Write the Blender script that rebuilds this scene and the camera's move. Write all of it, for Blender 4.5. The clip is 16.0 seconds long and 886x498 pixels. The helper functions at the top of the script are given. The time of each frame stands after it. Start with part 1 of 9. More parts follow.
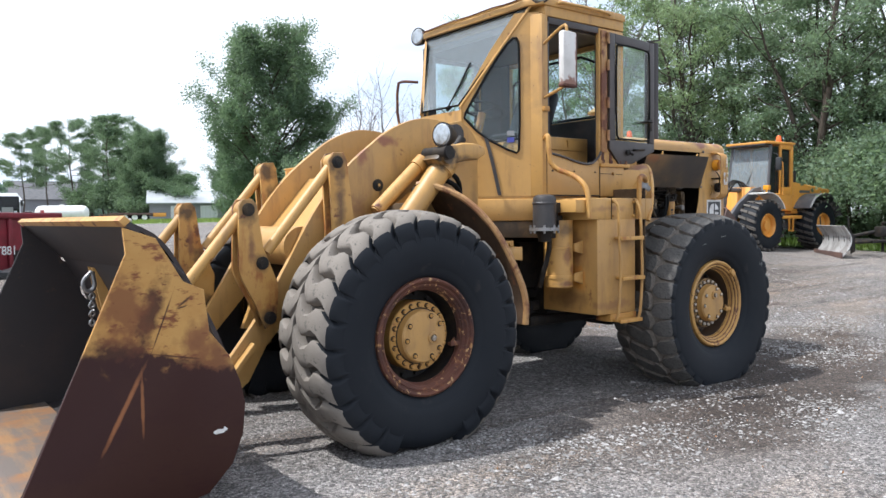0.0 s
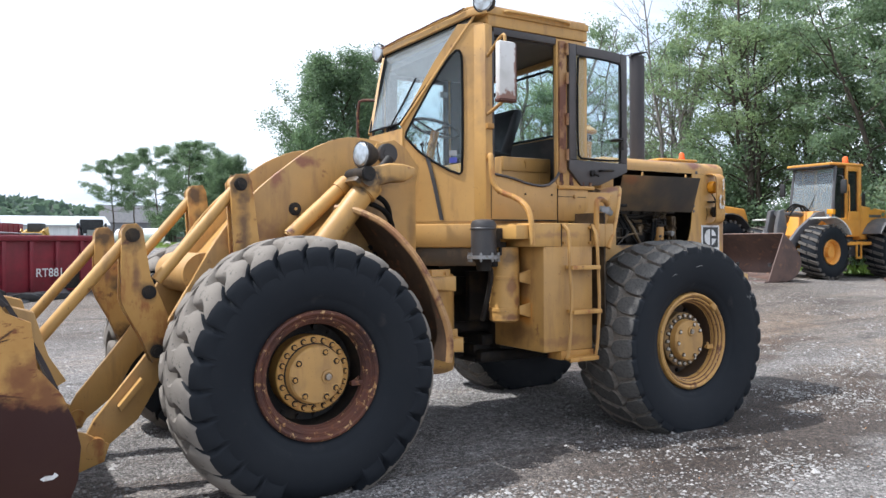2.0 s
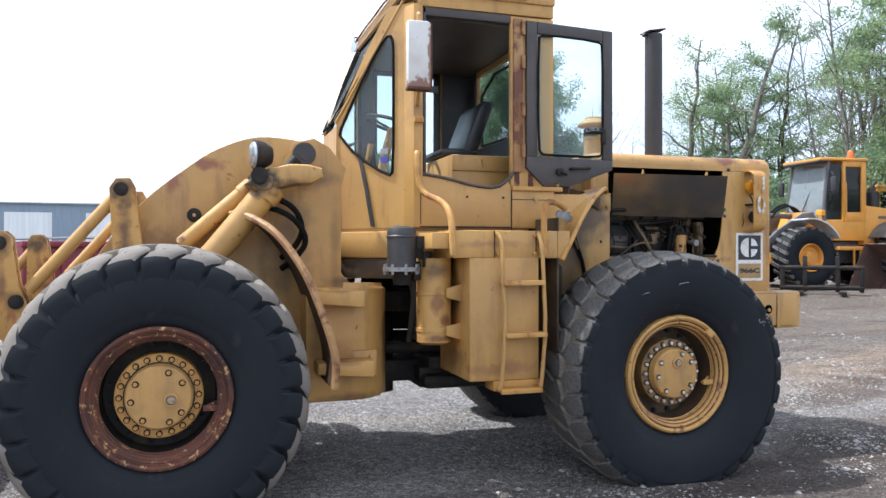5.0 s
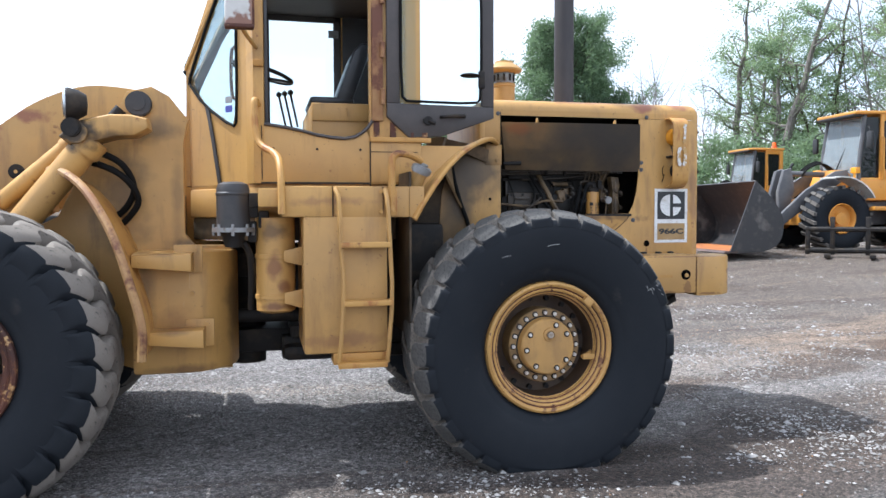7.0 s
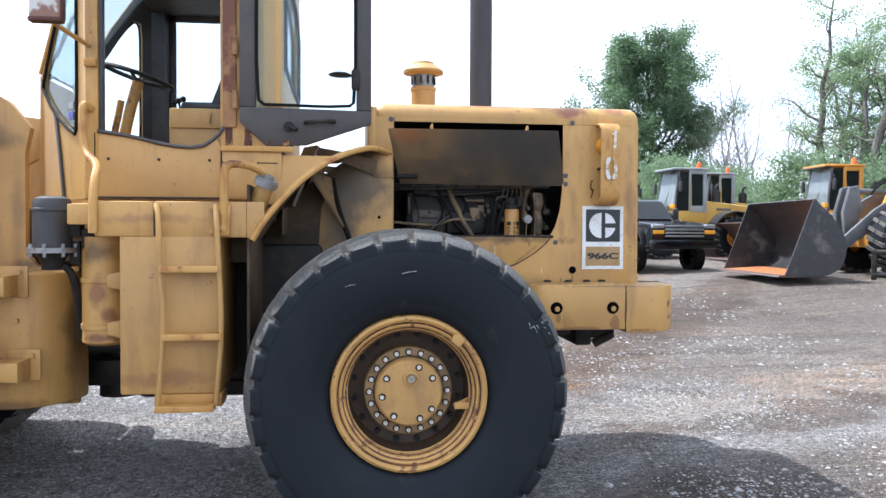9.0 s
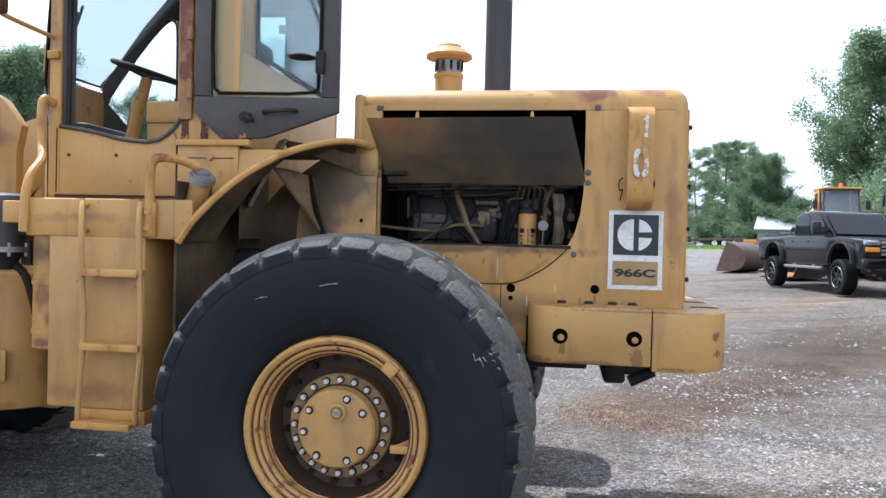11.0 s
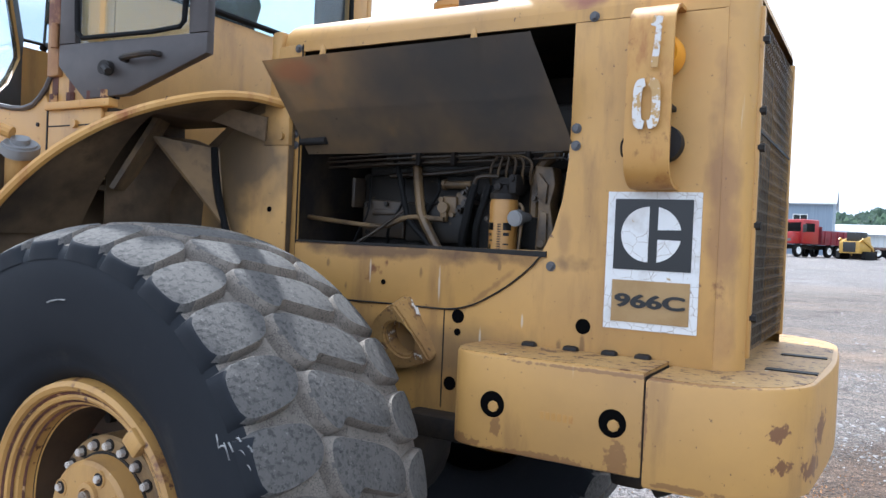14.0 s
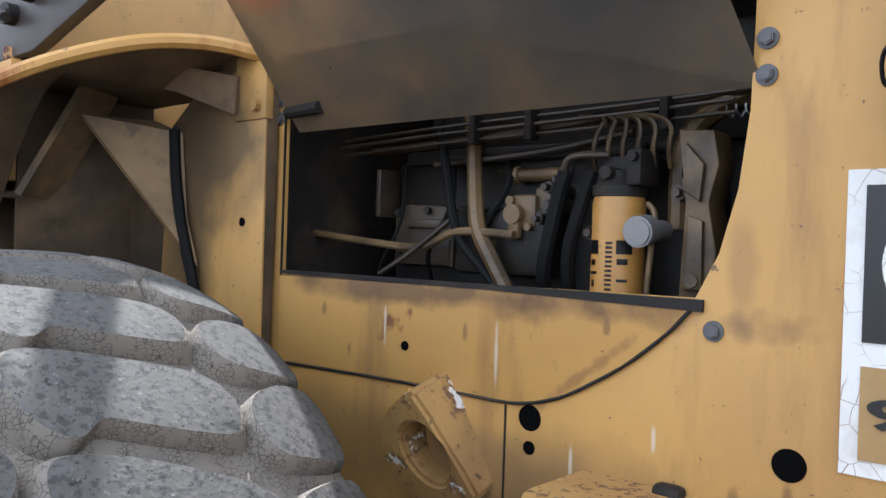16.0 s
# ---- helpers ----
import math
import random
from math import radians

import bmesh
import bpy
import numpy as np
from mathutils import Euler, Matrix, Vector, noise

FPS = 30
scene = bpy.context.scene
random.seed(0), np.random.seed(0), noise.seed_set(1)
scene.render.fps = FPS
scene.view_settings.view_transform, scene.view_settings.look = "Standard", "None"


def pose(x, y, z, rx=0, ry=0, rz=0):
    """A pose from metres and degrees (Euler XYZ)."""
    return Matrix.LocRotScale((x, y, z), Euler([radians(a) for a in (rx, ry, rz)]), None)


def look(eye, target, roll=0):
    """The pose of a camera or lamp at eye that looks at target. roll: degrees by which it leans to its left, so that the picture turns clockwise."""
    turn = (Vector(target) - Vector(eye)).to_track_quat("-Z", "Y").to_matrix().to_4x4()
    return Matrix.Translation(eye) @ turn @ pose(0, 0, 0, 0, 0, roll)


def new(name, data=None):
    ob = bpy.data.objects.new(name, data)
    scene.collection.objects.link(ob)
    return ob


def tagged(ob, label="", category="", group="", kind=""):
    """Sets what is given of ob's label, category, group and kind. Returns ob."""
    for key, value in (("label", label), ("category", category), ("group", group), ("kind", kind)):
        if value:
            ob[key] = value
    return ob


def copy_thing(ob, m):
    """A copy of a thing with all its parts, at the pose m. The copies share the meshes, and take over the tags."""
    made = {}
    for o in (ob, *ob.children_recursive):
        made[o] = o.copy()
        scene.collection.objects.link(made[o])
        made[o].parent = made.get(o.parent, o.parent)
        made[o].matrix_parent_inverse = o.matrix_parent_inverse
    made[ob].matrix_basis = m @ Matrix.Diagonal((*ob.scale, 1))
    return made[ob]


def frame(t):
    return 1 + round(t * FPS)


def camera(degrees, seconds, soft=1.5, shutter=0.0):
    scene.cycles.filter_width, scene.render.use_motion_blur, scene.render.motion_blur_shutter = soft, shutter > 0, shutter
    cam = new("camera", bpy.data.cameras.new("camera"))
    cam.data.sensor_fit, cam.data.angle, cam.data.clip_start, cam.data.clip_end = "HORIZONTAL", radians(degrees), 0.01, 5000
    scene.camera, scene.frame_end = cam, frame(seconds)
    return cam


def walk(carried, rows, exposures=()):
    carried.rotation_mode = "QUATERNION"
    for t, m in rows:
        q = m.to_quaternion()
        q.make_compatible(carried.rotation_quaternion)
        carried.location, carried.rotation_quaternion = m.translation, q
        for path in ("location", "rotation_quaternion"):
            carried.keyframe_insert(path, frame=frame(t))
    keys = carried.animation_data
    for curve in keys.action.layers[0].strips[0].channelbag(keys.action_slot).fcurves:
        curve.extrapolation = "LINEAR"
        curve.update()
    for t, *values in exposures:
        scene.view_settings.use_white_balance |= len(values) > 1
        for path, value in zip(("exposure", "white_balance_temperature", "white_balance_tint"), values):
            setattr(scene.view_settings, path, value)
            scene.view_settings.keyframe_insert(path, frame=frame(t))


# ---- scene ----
cam = camera(59.6, 16.0)
METRES, EYE, TURN = 10.6, 1.47, -37.3
X0, Y0 = -6.101, -5.305
ROWS = [
    (0.0, 0.0, 0.0, 0.0, -0.02, -2.31, 0.61),
    (0.5, 0.0238, 0.0138, 0.0006, -0.29, -1.88, 0.31),
    (1.0, 0.0482, 0.0224, 0.0007, 2.22, -1.26, 0.35),
    (1.5, 0.0768, 0.0317, 0.0022, 4.7, -0.89, 0.22),
    (2.0, 0.1001, 0.0499, 0.001, 5.7, -0.5, 0.34),
    (2.5, 0.1249, 0.0655, 0.0017, 6.51, -0.2, 0.73),
    (3.0, 0.1534, 0.0773, 0.0026, 8.45, -0.11, 0.62),
    (3.5, 0.176, 0.0956, 0.0015, 10.74, 0.98, -0.21),
    (6.0, 0.305, 0.1883, 0.0017, 23.72, -0.58, -0.21),
    (6.5, 0.3247, 0.2144, -0.0009, 24.2, -0.88, -0.98),
    (7.0, 0.3463, 0.241, -0.0012, 23.97, -2.59, 0.21),
    (7.5, 0.3703, 0.2647, -0.0002, 26.55, -2.59, -0.94),
    (8.0, 0.386, 0.2954, -0.0012, 27.57, -2.72, -0.5),
    (8.5, 0.4022, 0.3232, 0.0003, 27.99, -1.97, -0.24),
    (11.0, 0.4692, 0.4722, -0.0004, 46.07, -0.65, -1.37),
    (11.5, 0.4732, 0.5048, 0.001, 47.0, -0.63, -1.26),
    (12.0, 0.4797, 0.5358, 0.0022, 50.23, -1.45, -2.15),
    (12.5, 0.4727, 0.5662, 0.0015, 54.88, -0.55, -2.47),
    (13.0, 0.4648, 0.5964, 0.0017, 58.6, -1.31, -2.11),
    (13.5, 0.4564, 0.628, 0.0022, 63.76, -1.31, -2.07),
    (14.0, 0.439, 0.6548, 0.0013, 67.25, -0.91, -2.47),
    (14.5, 0.4207, 0.679, 0.0011, 71.2, -1.49, -1.62),
    (15.0, 0.4009, 0.697, 0.0032, 77.16, -0.93, -2.28),
    (15.5, 0.3723, 0.7046, 0.0039, 79.49, -1.15, -2.66),
    (16.0, 0.345, 0.7088, 0.0048, 77.8, -0.37, -1.87),
]
walk(cam, [(t, pose(X0, Y0, EYE, 0, 0, TURN) @ pose(METRES * x, METRES * y, METRES * z, 90 + pitch, roll, yaw)) for t, x, y, z, yaw, pitch, roll in ROWS],
     [(0.0, 0.44, 5720, 10), (3.5, 0.47, 5640, 10), (6.0, 0.70, 5540, 10), (7.0, 0.72, 5490, 10), (8.7, 0.90, 5410, 10), (11.0, 0.68, 5430, 10), (12.5, 0.66, 5400, 10), (13.5, 0.86, 5360, 10), (14.0, 0.90, 5310, 10), (14.5, 0.76, 5240, 10), (16.0, 1.24, 5560, 10)])

# ---- light ----
SUN = Vector((-0.50, 0.27, 1.0)).normalized()
world = bpy.data.worlds.new("sky")
scene.world = world
world.use_nodes = True
wn, wl = world.node_tree.nodes, world.node_tree.links
wn.clear()
w_out = wn.new("ShaderNodeOutputWorld")
w_bg = wn.new("ShaderNodeBackground")
w_sky = wn.new("ShaderNodeTexSky")
w_sky.sky_type = "NISHITA"
w_sky.sun_disc = False
w_sky.sun_elevation = math.asin(SUN.z)
w_sky.sun_rotation = math.atan2(SUN.x, SUN.y)
w_sky.dust_density = 4.0
w_mul = wn.new("ShaderNodeVectorMath")
w_mul.operation = "SCALE"
w_mul.inputs["Scale"].default_value = 0.10
w_tc = wn.new("ShaderNodeTexCoord")
w_map = wn.new("ShaderNodeMapping")
w_map.inputs["Scale"].default_value = (1.0, 1.0, 4.5)
w_noise = wn.new("ShaderNodeTexNoise")
w_noise.inputs["Scale"].default_value = 2.2
w_noise.inputs["Detail"].default_value = 7
w_ramp = wn.new("ShaderNodeValToRGB")
w_ramp.color_ramp.elements[0].position = 0.34
w_ramp.color_ramp.elements[0].color = (0.70, 0.76, 0.85, 1)
w_ramp.color_ramp.elements[1].position = 0.50
w_ramp.color_ramp.elements[1].color = (1.0, 1.0, 1.0, 1)
w_mix = wn.new("ShaderNodeMixRGB")
w_mix.inputs[0].default_value = 0.86
w_bg.inputs["Strength"].default_value = 1.12
wl.new(w_sky.outputs[0], w_mul.inputs[0])
wl.new(w_tc.outputs["Generated"], w_map.inputs[0])
wl.new(w_map.outputs[0], w_noise.inputs["Vector"])
wl.new(w_noise.outputs[0], w_ramp.inputs[0])
wl.new(w_mul.outputs[0], w_mix.inputs[1])
wl.new(w_ramp.outputs[0], w_mix.inputs[2])
wl.new(w_mix.outputs[0], w_bg.inputs["Color"])
wl.new(w_bg.outputs[0], w_out.inputs[0])
sun = new("sun", bpy.data.lights.new("sun", "SUN"))
sun.data.energy, sun.data.angle, sun.data.color = 4.6, radians(1.0), (1.0, 0.93, 0.82)
sun.matrix_basis = look(SUN * 60, (0, 0, 0))


# ---- materials ----
def material(name, base, rough=0.6, metal=0.0, layers=(), bump=(), spec=0.5, island=0.0, coords="Object"):
    """Principled surface. layers: (scale, colour, low, high, detail) patches of another colour; bump: (scale, strength, distance)."""
    m = bpy.data.materials.new(name)
    m.use_nodes = True
    n, l = m.node_tree.nodes, m.node_tree.links
    b = n["Principled BSDF"]
    b.inputs["Roughness"].default_value = rough
    b.inputs["Metallic"].default_value = metal
    b.inputs["Specular IOR Level"].default_value = spec
    tc = n.new("ShaderNodeTexCoord")
    last = None
    for i, layer in enumerate(layers):
        scale, colour, low, high, detail = layer[:5]
        nz = n.new("ShaderNodeTexNoise")
        nz.inputs["Scale"].default_value = scale
        nz.inputs["Detail"].default_value = detail
        nz.inputs["Roughness"].default_value = 0.62
        if len(layer) > 5:
            mp = n.new("ShaderNodeMapping")
            mp.inputs["Scale"].default_value = layer[5]
            mp.inputs["Location"].default_value = (3.1 * i, 1.7 * i, 2.3 * i)
            l.new(tc.outputs[coords], mp.inputs[0])
            l.new(mp.outputs[0], nz.inputs["Vector"])
        else:
            l.new(tc.outputs[coords], nz.inputs["Vector"])
        r = n.new("ShaderNodeMapRange")
        r.inputs["From Min"].default_value, r.inputs["From Max"].default_value = low, high
        l.new(nz.outputs[0], r.inputs[0])
        mx = n.new("ShaderNodeMixRGB")
        l.new(r.outputs[0], mx.inputs[0])
        if last:
            l.new(last, mx.inputs[1])
        else:
            mx.inputs[1].default_value = (*base, 1)
        mx.inputs[2].default_value = (*colour, 1)
        last = mx.outputs[0]
    if island:
        oi = n.new("ShaderNodeNewGeometry")
        hs = n.new("ShaderNodeHueSaturation")
        mr = n.new("ShaderNodeMapRange")
        mr.inputs["To Min"].default_value, mr.inputs["To Max"].default_value = 1 - island, 1 + island
        l.new(oi.outputs["Random Per Island"], mr.inputs[0])
        l.new(mr.outputs[0], hs.inputs["Value"])
        if last:
            l.new(last, hs.inputs["Color"])
        else:
            hs.inputs["Color"].default_value = (*base, 1)
        last = hs.outputs[0]
    if last:
        l.new(last, b.inputs["Base Color"])
    else:
        b.inputs["Base Color"].default_value = (*base, 1)
    prev = None
    for scale, strength, distance in bump:
        nz = n.new("ShaderNodeTexNoise")
        nz.inputs["Scale"].default_value = scale
        nz.inputs["Detail"].default_value = 5
        l.new(tc.outputs[coords], nz.inputs["Vector"])
        bp = n.new("ShaderNodeBump")
        bp.inputs["Strength"].default_value, bp.inputs["Distance"].default_value = strength, distance
        l.new(nz.outputs[0], bp.inputs["Height"])
        if prev:
            l.new(prev, bp.inputs["Normal"])
        prev = bp.outputs[0]
    if prev:
        l.new(prev, b.inputs["Normal"])
    return m


def crackle(m, scale, width, colour, patchy=0.45):
    """Adds a net of fine cracks to a material, denser in some patches."""
    n, l = m.node_tree.nodes, m.node_tree.links
    b = n["Principled BSDF"]
    tc = n.new("ShaderNodeTexCoord")
    warp = n.new("ShaderNodeTexNoise")
    warp.inputs["Scale"].default_value = scale * 0.6
    add = n.new("ShaderNodeVectorMath")
    add.operation = "MULTIPLY_ADD"
    add.inputs[1].default_value = (0.5 / scale,) * 3
    vo = n.new("ShaderNodeTexVoronoi")
    vo.feature = "DISTANCE_TO_EDGE"
    vo.inputs["Scale"].default_value = scale
    mr = n.new("ShaderNodeMapRange")
    mr.inputs["From Min"].default_value, mr.inputs["From Max"].default_value = width, 0.0
    patch = n.new("ShaderNodeTexNoise")
    patch.inputs["Scale"].default_value = scale * 0.25
    pr = n.new("ShaderNodeMapRange")
    pr.inputs["From Min"].default_value, pr.inputs["From Max"].default_value = patchy, patchy + 0.08
    mul = n.new("ShaderNodeMath")
    mul.operation = "MULTIPLY"
    mix = n.new("ShaderNodeMixRGB")
    mix.inputs[2].default_value = (*colour, 1)
    l.new(tc.outputs["Object"], warp.inputs["Vector"])
    l.new(warp.outputs["Color"], add.inputs[0])
    l.new(tc.outputs["Object"], add.inputs[2])
    l.new(add.outputs[0], vo.inputs["Vector"])
    l.new(vo.outputs["Distance"], mr.inputs[0])
    l.new(tc.outputs["Object"], patch.inputs["Vector"])
    l.new(patch.outputs[0], pr.inputs[0])
    l.new(mr.outputs[0], mul.inputs[0])
    l.new(pr.outputs[0], mul.inputs[1])
    l.new(mul.outputs[0], mix.inputs[0])
    old = b.inputs["Base Color"].links[0].from_socket
    l.new(old, mix.inputs[1])
    l.new(mix.outputs[0], b.inputs["Base Color"])


def spot(m, x, y, z, rx, ry, rz, colour, scale=9.0, full=0.85, wob=2.2, core=0.35, lean=0.0):
    """A rust bloom, scrape, or painted light or shade with an uneven edge round one place of a thing."""
    n, l = m.node_tree.nodes, m.node_tree.links
    b = n["Principled BSDF"]
    tc = n.new("ShaderNodeTexCoord")
    nz = n.new("ShaderNodeTexNoise")
    nz.inputs["Scale"].default_value, nz.inputs["Detail"].default_value = scale, 9
    mp = n.new("ShaderNodeMapping")
    mp.vector_type = "TEXTURE"
    mp.inputs["Location"].default_value = (x, y, z)
    mp.inputs["Rotation"].default_value = (0, radians(lean), 0)
    mp.inputs["Scale"].default_value = (rx, ry, rz)
    ln = n.new("ShaderNodeVectorMath")
    ln.operation = "LENGTH"
    ad = n.new("ShaderNodeMath")
    ad.operation = "MULTIPLY_ADD"
    ad.inputs[1].default_value = wob
    mr = n.new("ShaderNodeMapRange")
    mr.inputs["From Min"].default_value, mr.inputs["From Max"].default_value = 0.95 + wob / 2, core + wob / 2
    mr.inputs["To Max"].default_value = full
    mix = n.new("ShaderNodeMixRGB")
    mix.inputs[2].default_value = (*colour, 1)
    l.new(tc.outputs["Object"], nz.inputs["Vector"])
    l.new(tc.outputs["Object"], mp.inputs[0])
    l.new(mp.outputs[0], ln.inputs[0])
    l.new(nz.outputs[0], ad.inputs[0])
    l.new(ln.outputs["Value"], ad.inputs[2])
    l.new(ad.outputs[0], mr.inputs[0])
    l.new(mr.outputs[0], mix.inputs[0])
    l.new(b.inputs["Base Color"].links[0].from_socket, mix.inputs[1])
    l.new(mix.outputs[0], b.inputs["Base Color"])


YEL = (0.495, 0.281, 0.078)
RUST = (0.11, 0.035, 0.015)
paint = material("yellow_paint", YEL, 0.48, layers=[
    (1.5, (0.385, 0.220, 0.070), 0.38, 0.66, 6),
    (2.6, (0.28, 0.155, 0.056), 0.54, 0.74, 8, (3.2, 3.2, 0.6)),
    (0.9, (0.20, 0.125, 0.060), 0.60, 0.76, 9),
    (7.0, (0.17, 0.070, 0.028), 0.66, 0.72, 9),
    (30.0, (0.52, 0.37, 0.18), 0.70, 0.76, 4, (1.0, 1.0, 0.08)),
    (60.0, (0.13, 0.070, 0.035), 0.68, 0.74, 3)],
    bump=[(2.5, 0.14, 0.03), (140, 0.06, 0.002)])
hood_paint = paint.copy()
hood_paint.name = "hood_yellow_paint"
spot(hood_paint, 1.02, -0.44, 2.20, 0.16, 0.2, 0.05, (0.22, 0.070, 0.045))
spot(hood_paint, 1.30, -0.44, 2.22, 0.10, 0.2, 0.04, (0.24, 0.085, 0.05))
spot(hood_paint, 0.60, -0.42, 2.235, 0.35, 0.2, 0.02, (0.27, 0.13, 0.06))
spot(hood_paint, 1.42, -0.46, 1.55, 0.05, 0.1, 0.5, (0.20, 0.095, 0.045), 7.0, 0.6)
spot(hood_paint, 0.98, -0.46, 1.50, 0.025, 0.1, 0.10, (0.20, 0.105, 0.045), 12.0, 0.4)
spot(hood_paint, 1.052, -0.466, 1.19, 0.010, 0.1, 0.055, (0.14, 0.075, 0.035), 25.0, 0.7)
spot(hood_paint, 0.25, -0.466, 1.12, 0.50, 0.1, 0.13, (0.22, 0.125, 0.050), 4.0, 0.6, 1.4)
spot(hood_paint, 0.45, -0.465, 1.43, 0.60, 0.1, 0.035, (0.10, 0.055, 0.03), 12.0, 0.8)
spot(hood_paint, -0.10, -0.46, 1.60, 0.06, 0.1, 0.45, (0.20, 0.12, 0.055), 6.0, 0.6)
spot(hood_paint, 0.62, -0.46, 1.12, 0.35, 0.1, 0.10, (0.16, 0.10, 0.05), 6.0, 0.6)
for px_, pz_, h_ in ((0.57, 1.33, 0.07), (0.30, 1.36, 0.05), (0.42, 1.22, 0.05), (0.72, 1.17, 0.05), (0.86, 1.24, 0.03)):
    spot(hood_paint, px_, -0.466, pz_, 0.005, 0.1, h_, (0.58, 0.52, 0.42), 30.0, 0.7, 0.8, 0.4)
for px_, pz_ in ((0.20, 1.30), (0.50, 1.37), (0.12, 1.38), (0.78, 1.40), (0.98, 1.18), (0.83, 1.08)):
    spot(hood_paint, px_, -0.466, pz_, 0.009, 0.1, 0.022, (0.11, 0.062, 0.034), 50.0, 0.6, 1.6)
spot(hood_paint, 0.74, -0.466, 1.32, 0.16, 0.1, 0.012, (0.17, 0.085, 0.040), 30.0, 0.55, 1.8, 0.3, -38)
arm_paint = paint.copy()
arm_paint.name = "arm_yellow_paint"
spot(arm_paint, -2.95, -0.475, 2.05, 0.14, 0.1, 0.05, (0.20, 0.065, 0.035), 14.0)
spot(arm_paint, -3.15, -0.475, 1.93, 0.07, 0.1, 0.10, (0.22, 0.08, 0.04), 14.0)
spot(arm_paint, -3.3, -0.475, 1.55, 0.25, 0.1, 0.12, (0.22, 0.10, 0.045), 14.0, 0.6)
spot(arm_paint, -3.0, -0.475, 1.64, 0.02, 0.1, 0.09, (0.07, 0.035, 0.02), 20.0, 0.8)
fender_paint = paint.copy()
fender_paint.name = "fender_yellow_paint"
spot(fender_paint, -0.30, -0.80, 1.93, 0.16, 0.5, 0.05, (0.24, 0.085, 0.05), 12.0)
spot(fender_paint, -0.10, -0.55, 1.95, 0.10, 0.2, 0.05, (0.20, 0.07, 0.04), 12.0)
# Dark spots carry the shade of the wheel well besides sooty dirt.
well_shade_paint = paint.copy()
well_shade_paint.name = "sooty_well_yellow_paint"
spot(well_shade_paint, -0.50, -0.60, 1.90, 0.42, 2.0, 0.30, (0.055, 0.042, 0.028), 5.0, 0.9, 1.6)
spot(well_shade_paint, -0.42, -0.50, 1.25, 0.22, 2.0, 0.50, (0.10, 0.068, 0.036), 4.0, 0.8, 1.6)
spot(well_shade_paint, -0.34, -0.50, 1.62, 0.15, 2.0, 0.40, (0.085, 0.058, 0.030), 6.0, 0.85, 1.4)
spot(well_shade_paint, -0.24, -0.50, 1.76, 0.26, 2.0, 0.26, (0.075, 0.052, 0.029), 6.0, 0.85, 1.6)
tank_paint = paint.copy()
tank_paint.name = "tank_yellow_paint"
# Orange of reflected glow, painted onto the tank's front face.
spot(tank_paint, -1.40, -0.95, 0.95, 0.05, 0.12, 0.16, (0.55, 0.22, 0.03), 8.0, 0.8)
spot(tank_paint, -1.30, -1.165, 1.53, 0.30, 0.1, 0.03, (0.26, 0.13, 0.06), 14.0, 0.6)
spot(tank_paint, -1.20, -1.165, 0.75, 0.30, 0.1, 0.05, (0.24, 0.12, 0.055), 12.0, 0.7)
spot(tank_paint, -1.405, -0.90, 1.20, 0.05, 0.20, 0.20, (0.22, 0.10, 0.035), 9.0, 0.8, 1.6)
spot(tank_paint, -1.405, -0.85, 0.80, 0.05, 0.25, 0.10, (0.16, 0.08, 0.035), 9.0, 0.7, 1.6)
upright_paint = paint.copy()
upright_paint.name = "stained_upright_tank_paint"
spot(upright_paint, -1.56, -0.98, 1.16, 0.06, 0.10, 0.10, (0.20, 0.085, 0.035), 12.0, 0.85, 1.6)
spot(upright_paint, -1.50, -0.98, 1.05, 0.05, 0.10, 0.05, (0.18, 0.07, 0.03), 12.0, 0.85, 1.6)
spot(upright_paint, -1.55, -0.95, 0.93, 0.14, 0.15, 0.03, (0.15, 0.06, 0.028), 14.0, 0.85, 1.8)
spot(upright_paint, -1.55, -0.95, 1.36, 0.14, 0.15, 0.07, (0.13, 0.075, 0.035), 9.0, 0.8, 1.8)
paint_worn = material("worn_yellow_paint", YEL, 0.55, layers=[
    (1.8, (0.40, 0.20, 0.04), 0.40, 0.66, 6),
    (4.0, (0.28, 0.10, 0.025), 0.52, 0.68, 8, (2.5, 2.5, 1.0)),
    (7.0, RUST, 0.60, 0.68, 9),
    (50.0, (0.12, 0.05, 0.02), 0.68, 0.74, 3)],
    bump=[(3.0, 0.15, 0.03), (90, 0.10, 0.003)])
frame_paint = paint.copy()
frame_paint.name = "grimy_front_frame_paint"
for px_, py_, pz_, rx_, rz_, c_, f_ in ((-2.30, -0.50, 1.97, 0.24, 0.10, (0.10, 0.065, 0.032), 0.75), (-2.45, -0.50, 1.58, 0.20, 0.40, (0.12, 0.078, 0.036), 0.75), (-2.12, -0.50, 1.60, 0.05, 0.40, (0.16, 0.095, 0.040), 0.55),
                                        (-2.02, -0.52, 1.28, 0.20, 0.05, (0.085, 0.055, 0.030), 0.75), (-2.10, -0.78, 0.78, 0.16, 0.16, (0.20, 0.090, 0.035), 0.55), (-2.28, -0.78, 1.00, 0.07, 0.30, (0.13, 0.075, 0.034), 0.65),
                                        (-1.80, -0.55, 0.88, 0.07, 0.36, (0.10, 0.062, 0.030), 0.7), (-2.05, -0.78, 0.55, 0.30, 0.04, (0.12, 0.060, 0.030), 0.7), (-2.18, -0.95, 1.25, 0.12, 0.03, (0.14, 0.075, 0.035), 0.7), (-2.12, -0.95, 0.80, 0.12, 0.03, (0.16, 0.08, 0.035), 0.7)):
    spot(frame_paint, px_, py_, pz_, rx_, 0.16, rz_, c_, 7.0, f_, 1.6, 0.25)
lever_paint = paint_worn.copy()
lever_paint.name = "greasy_lever_paint"
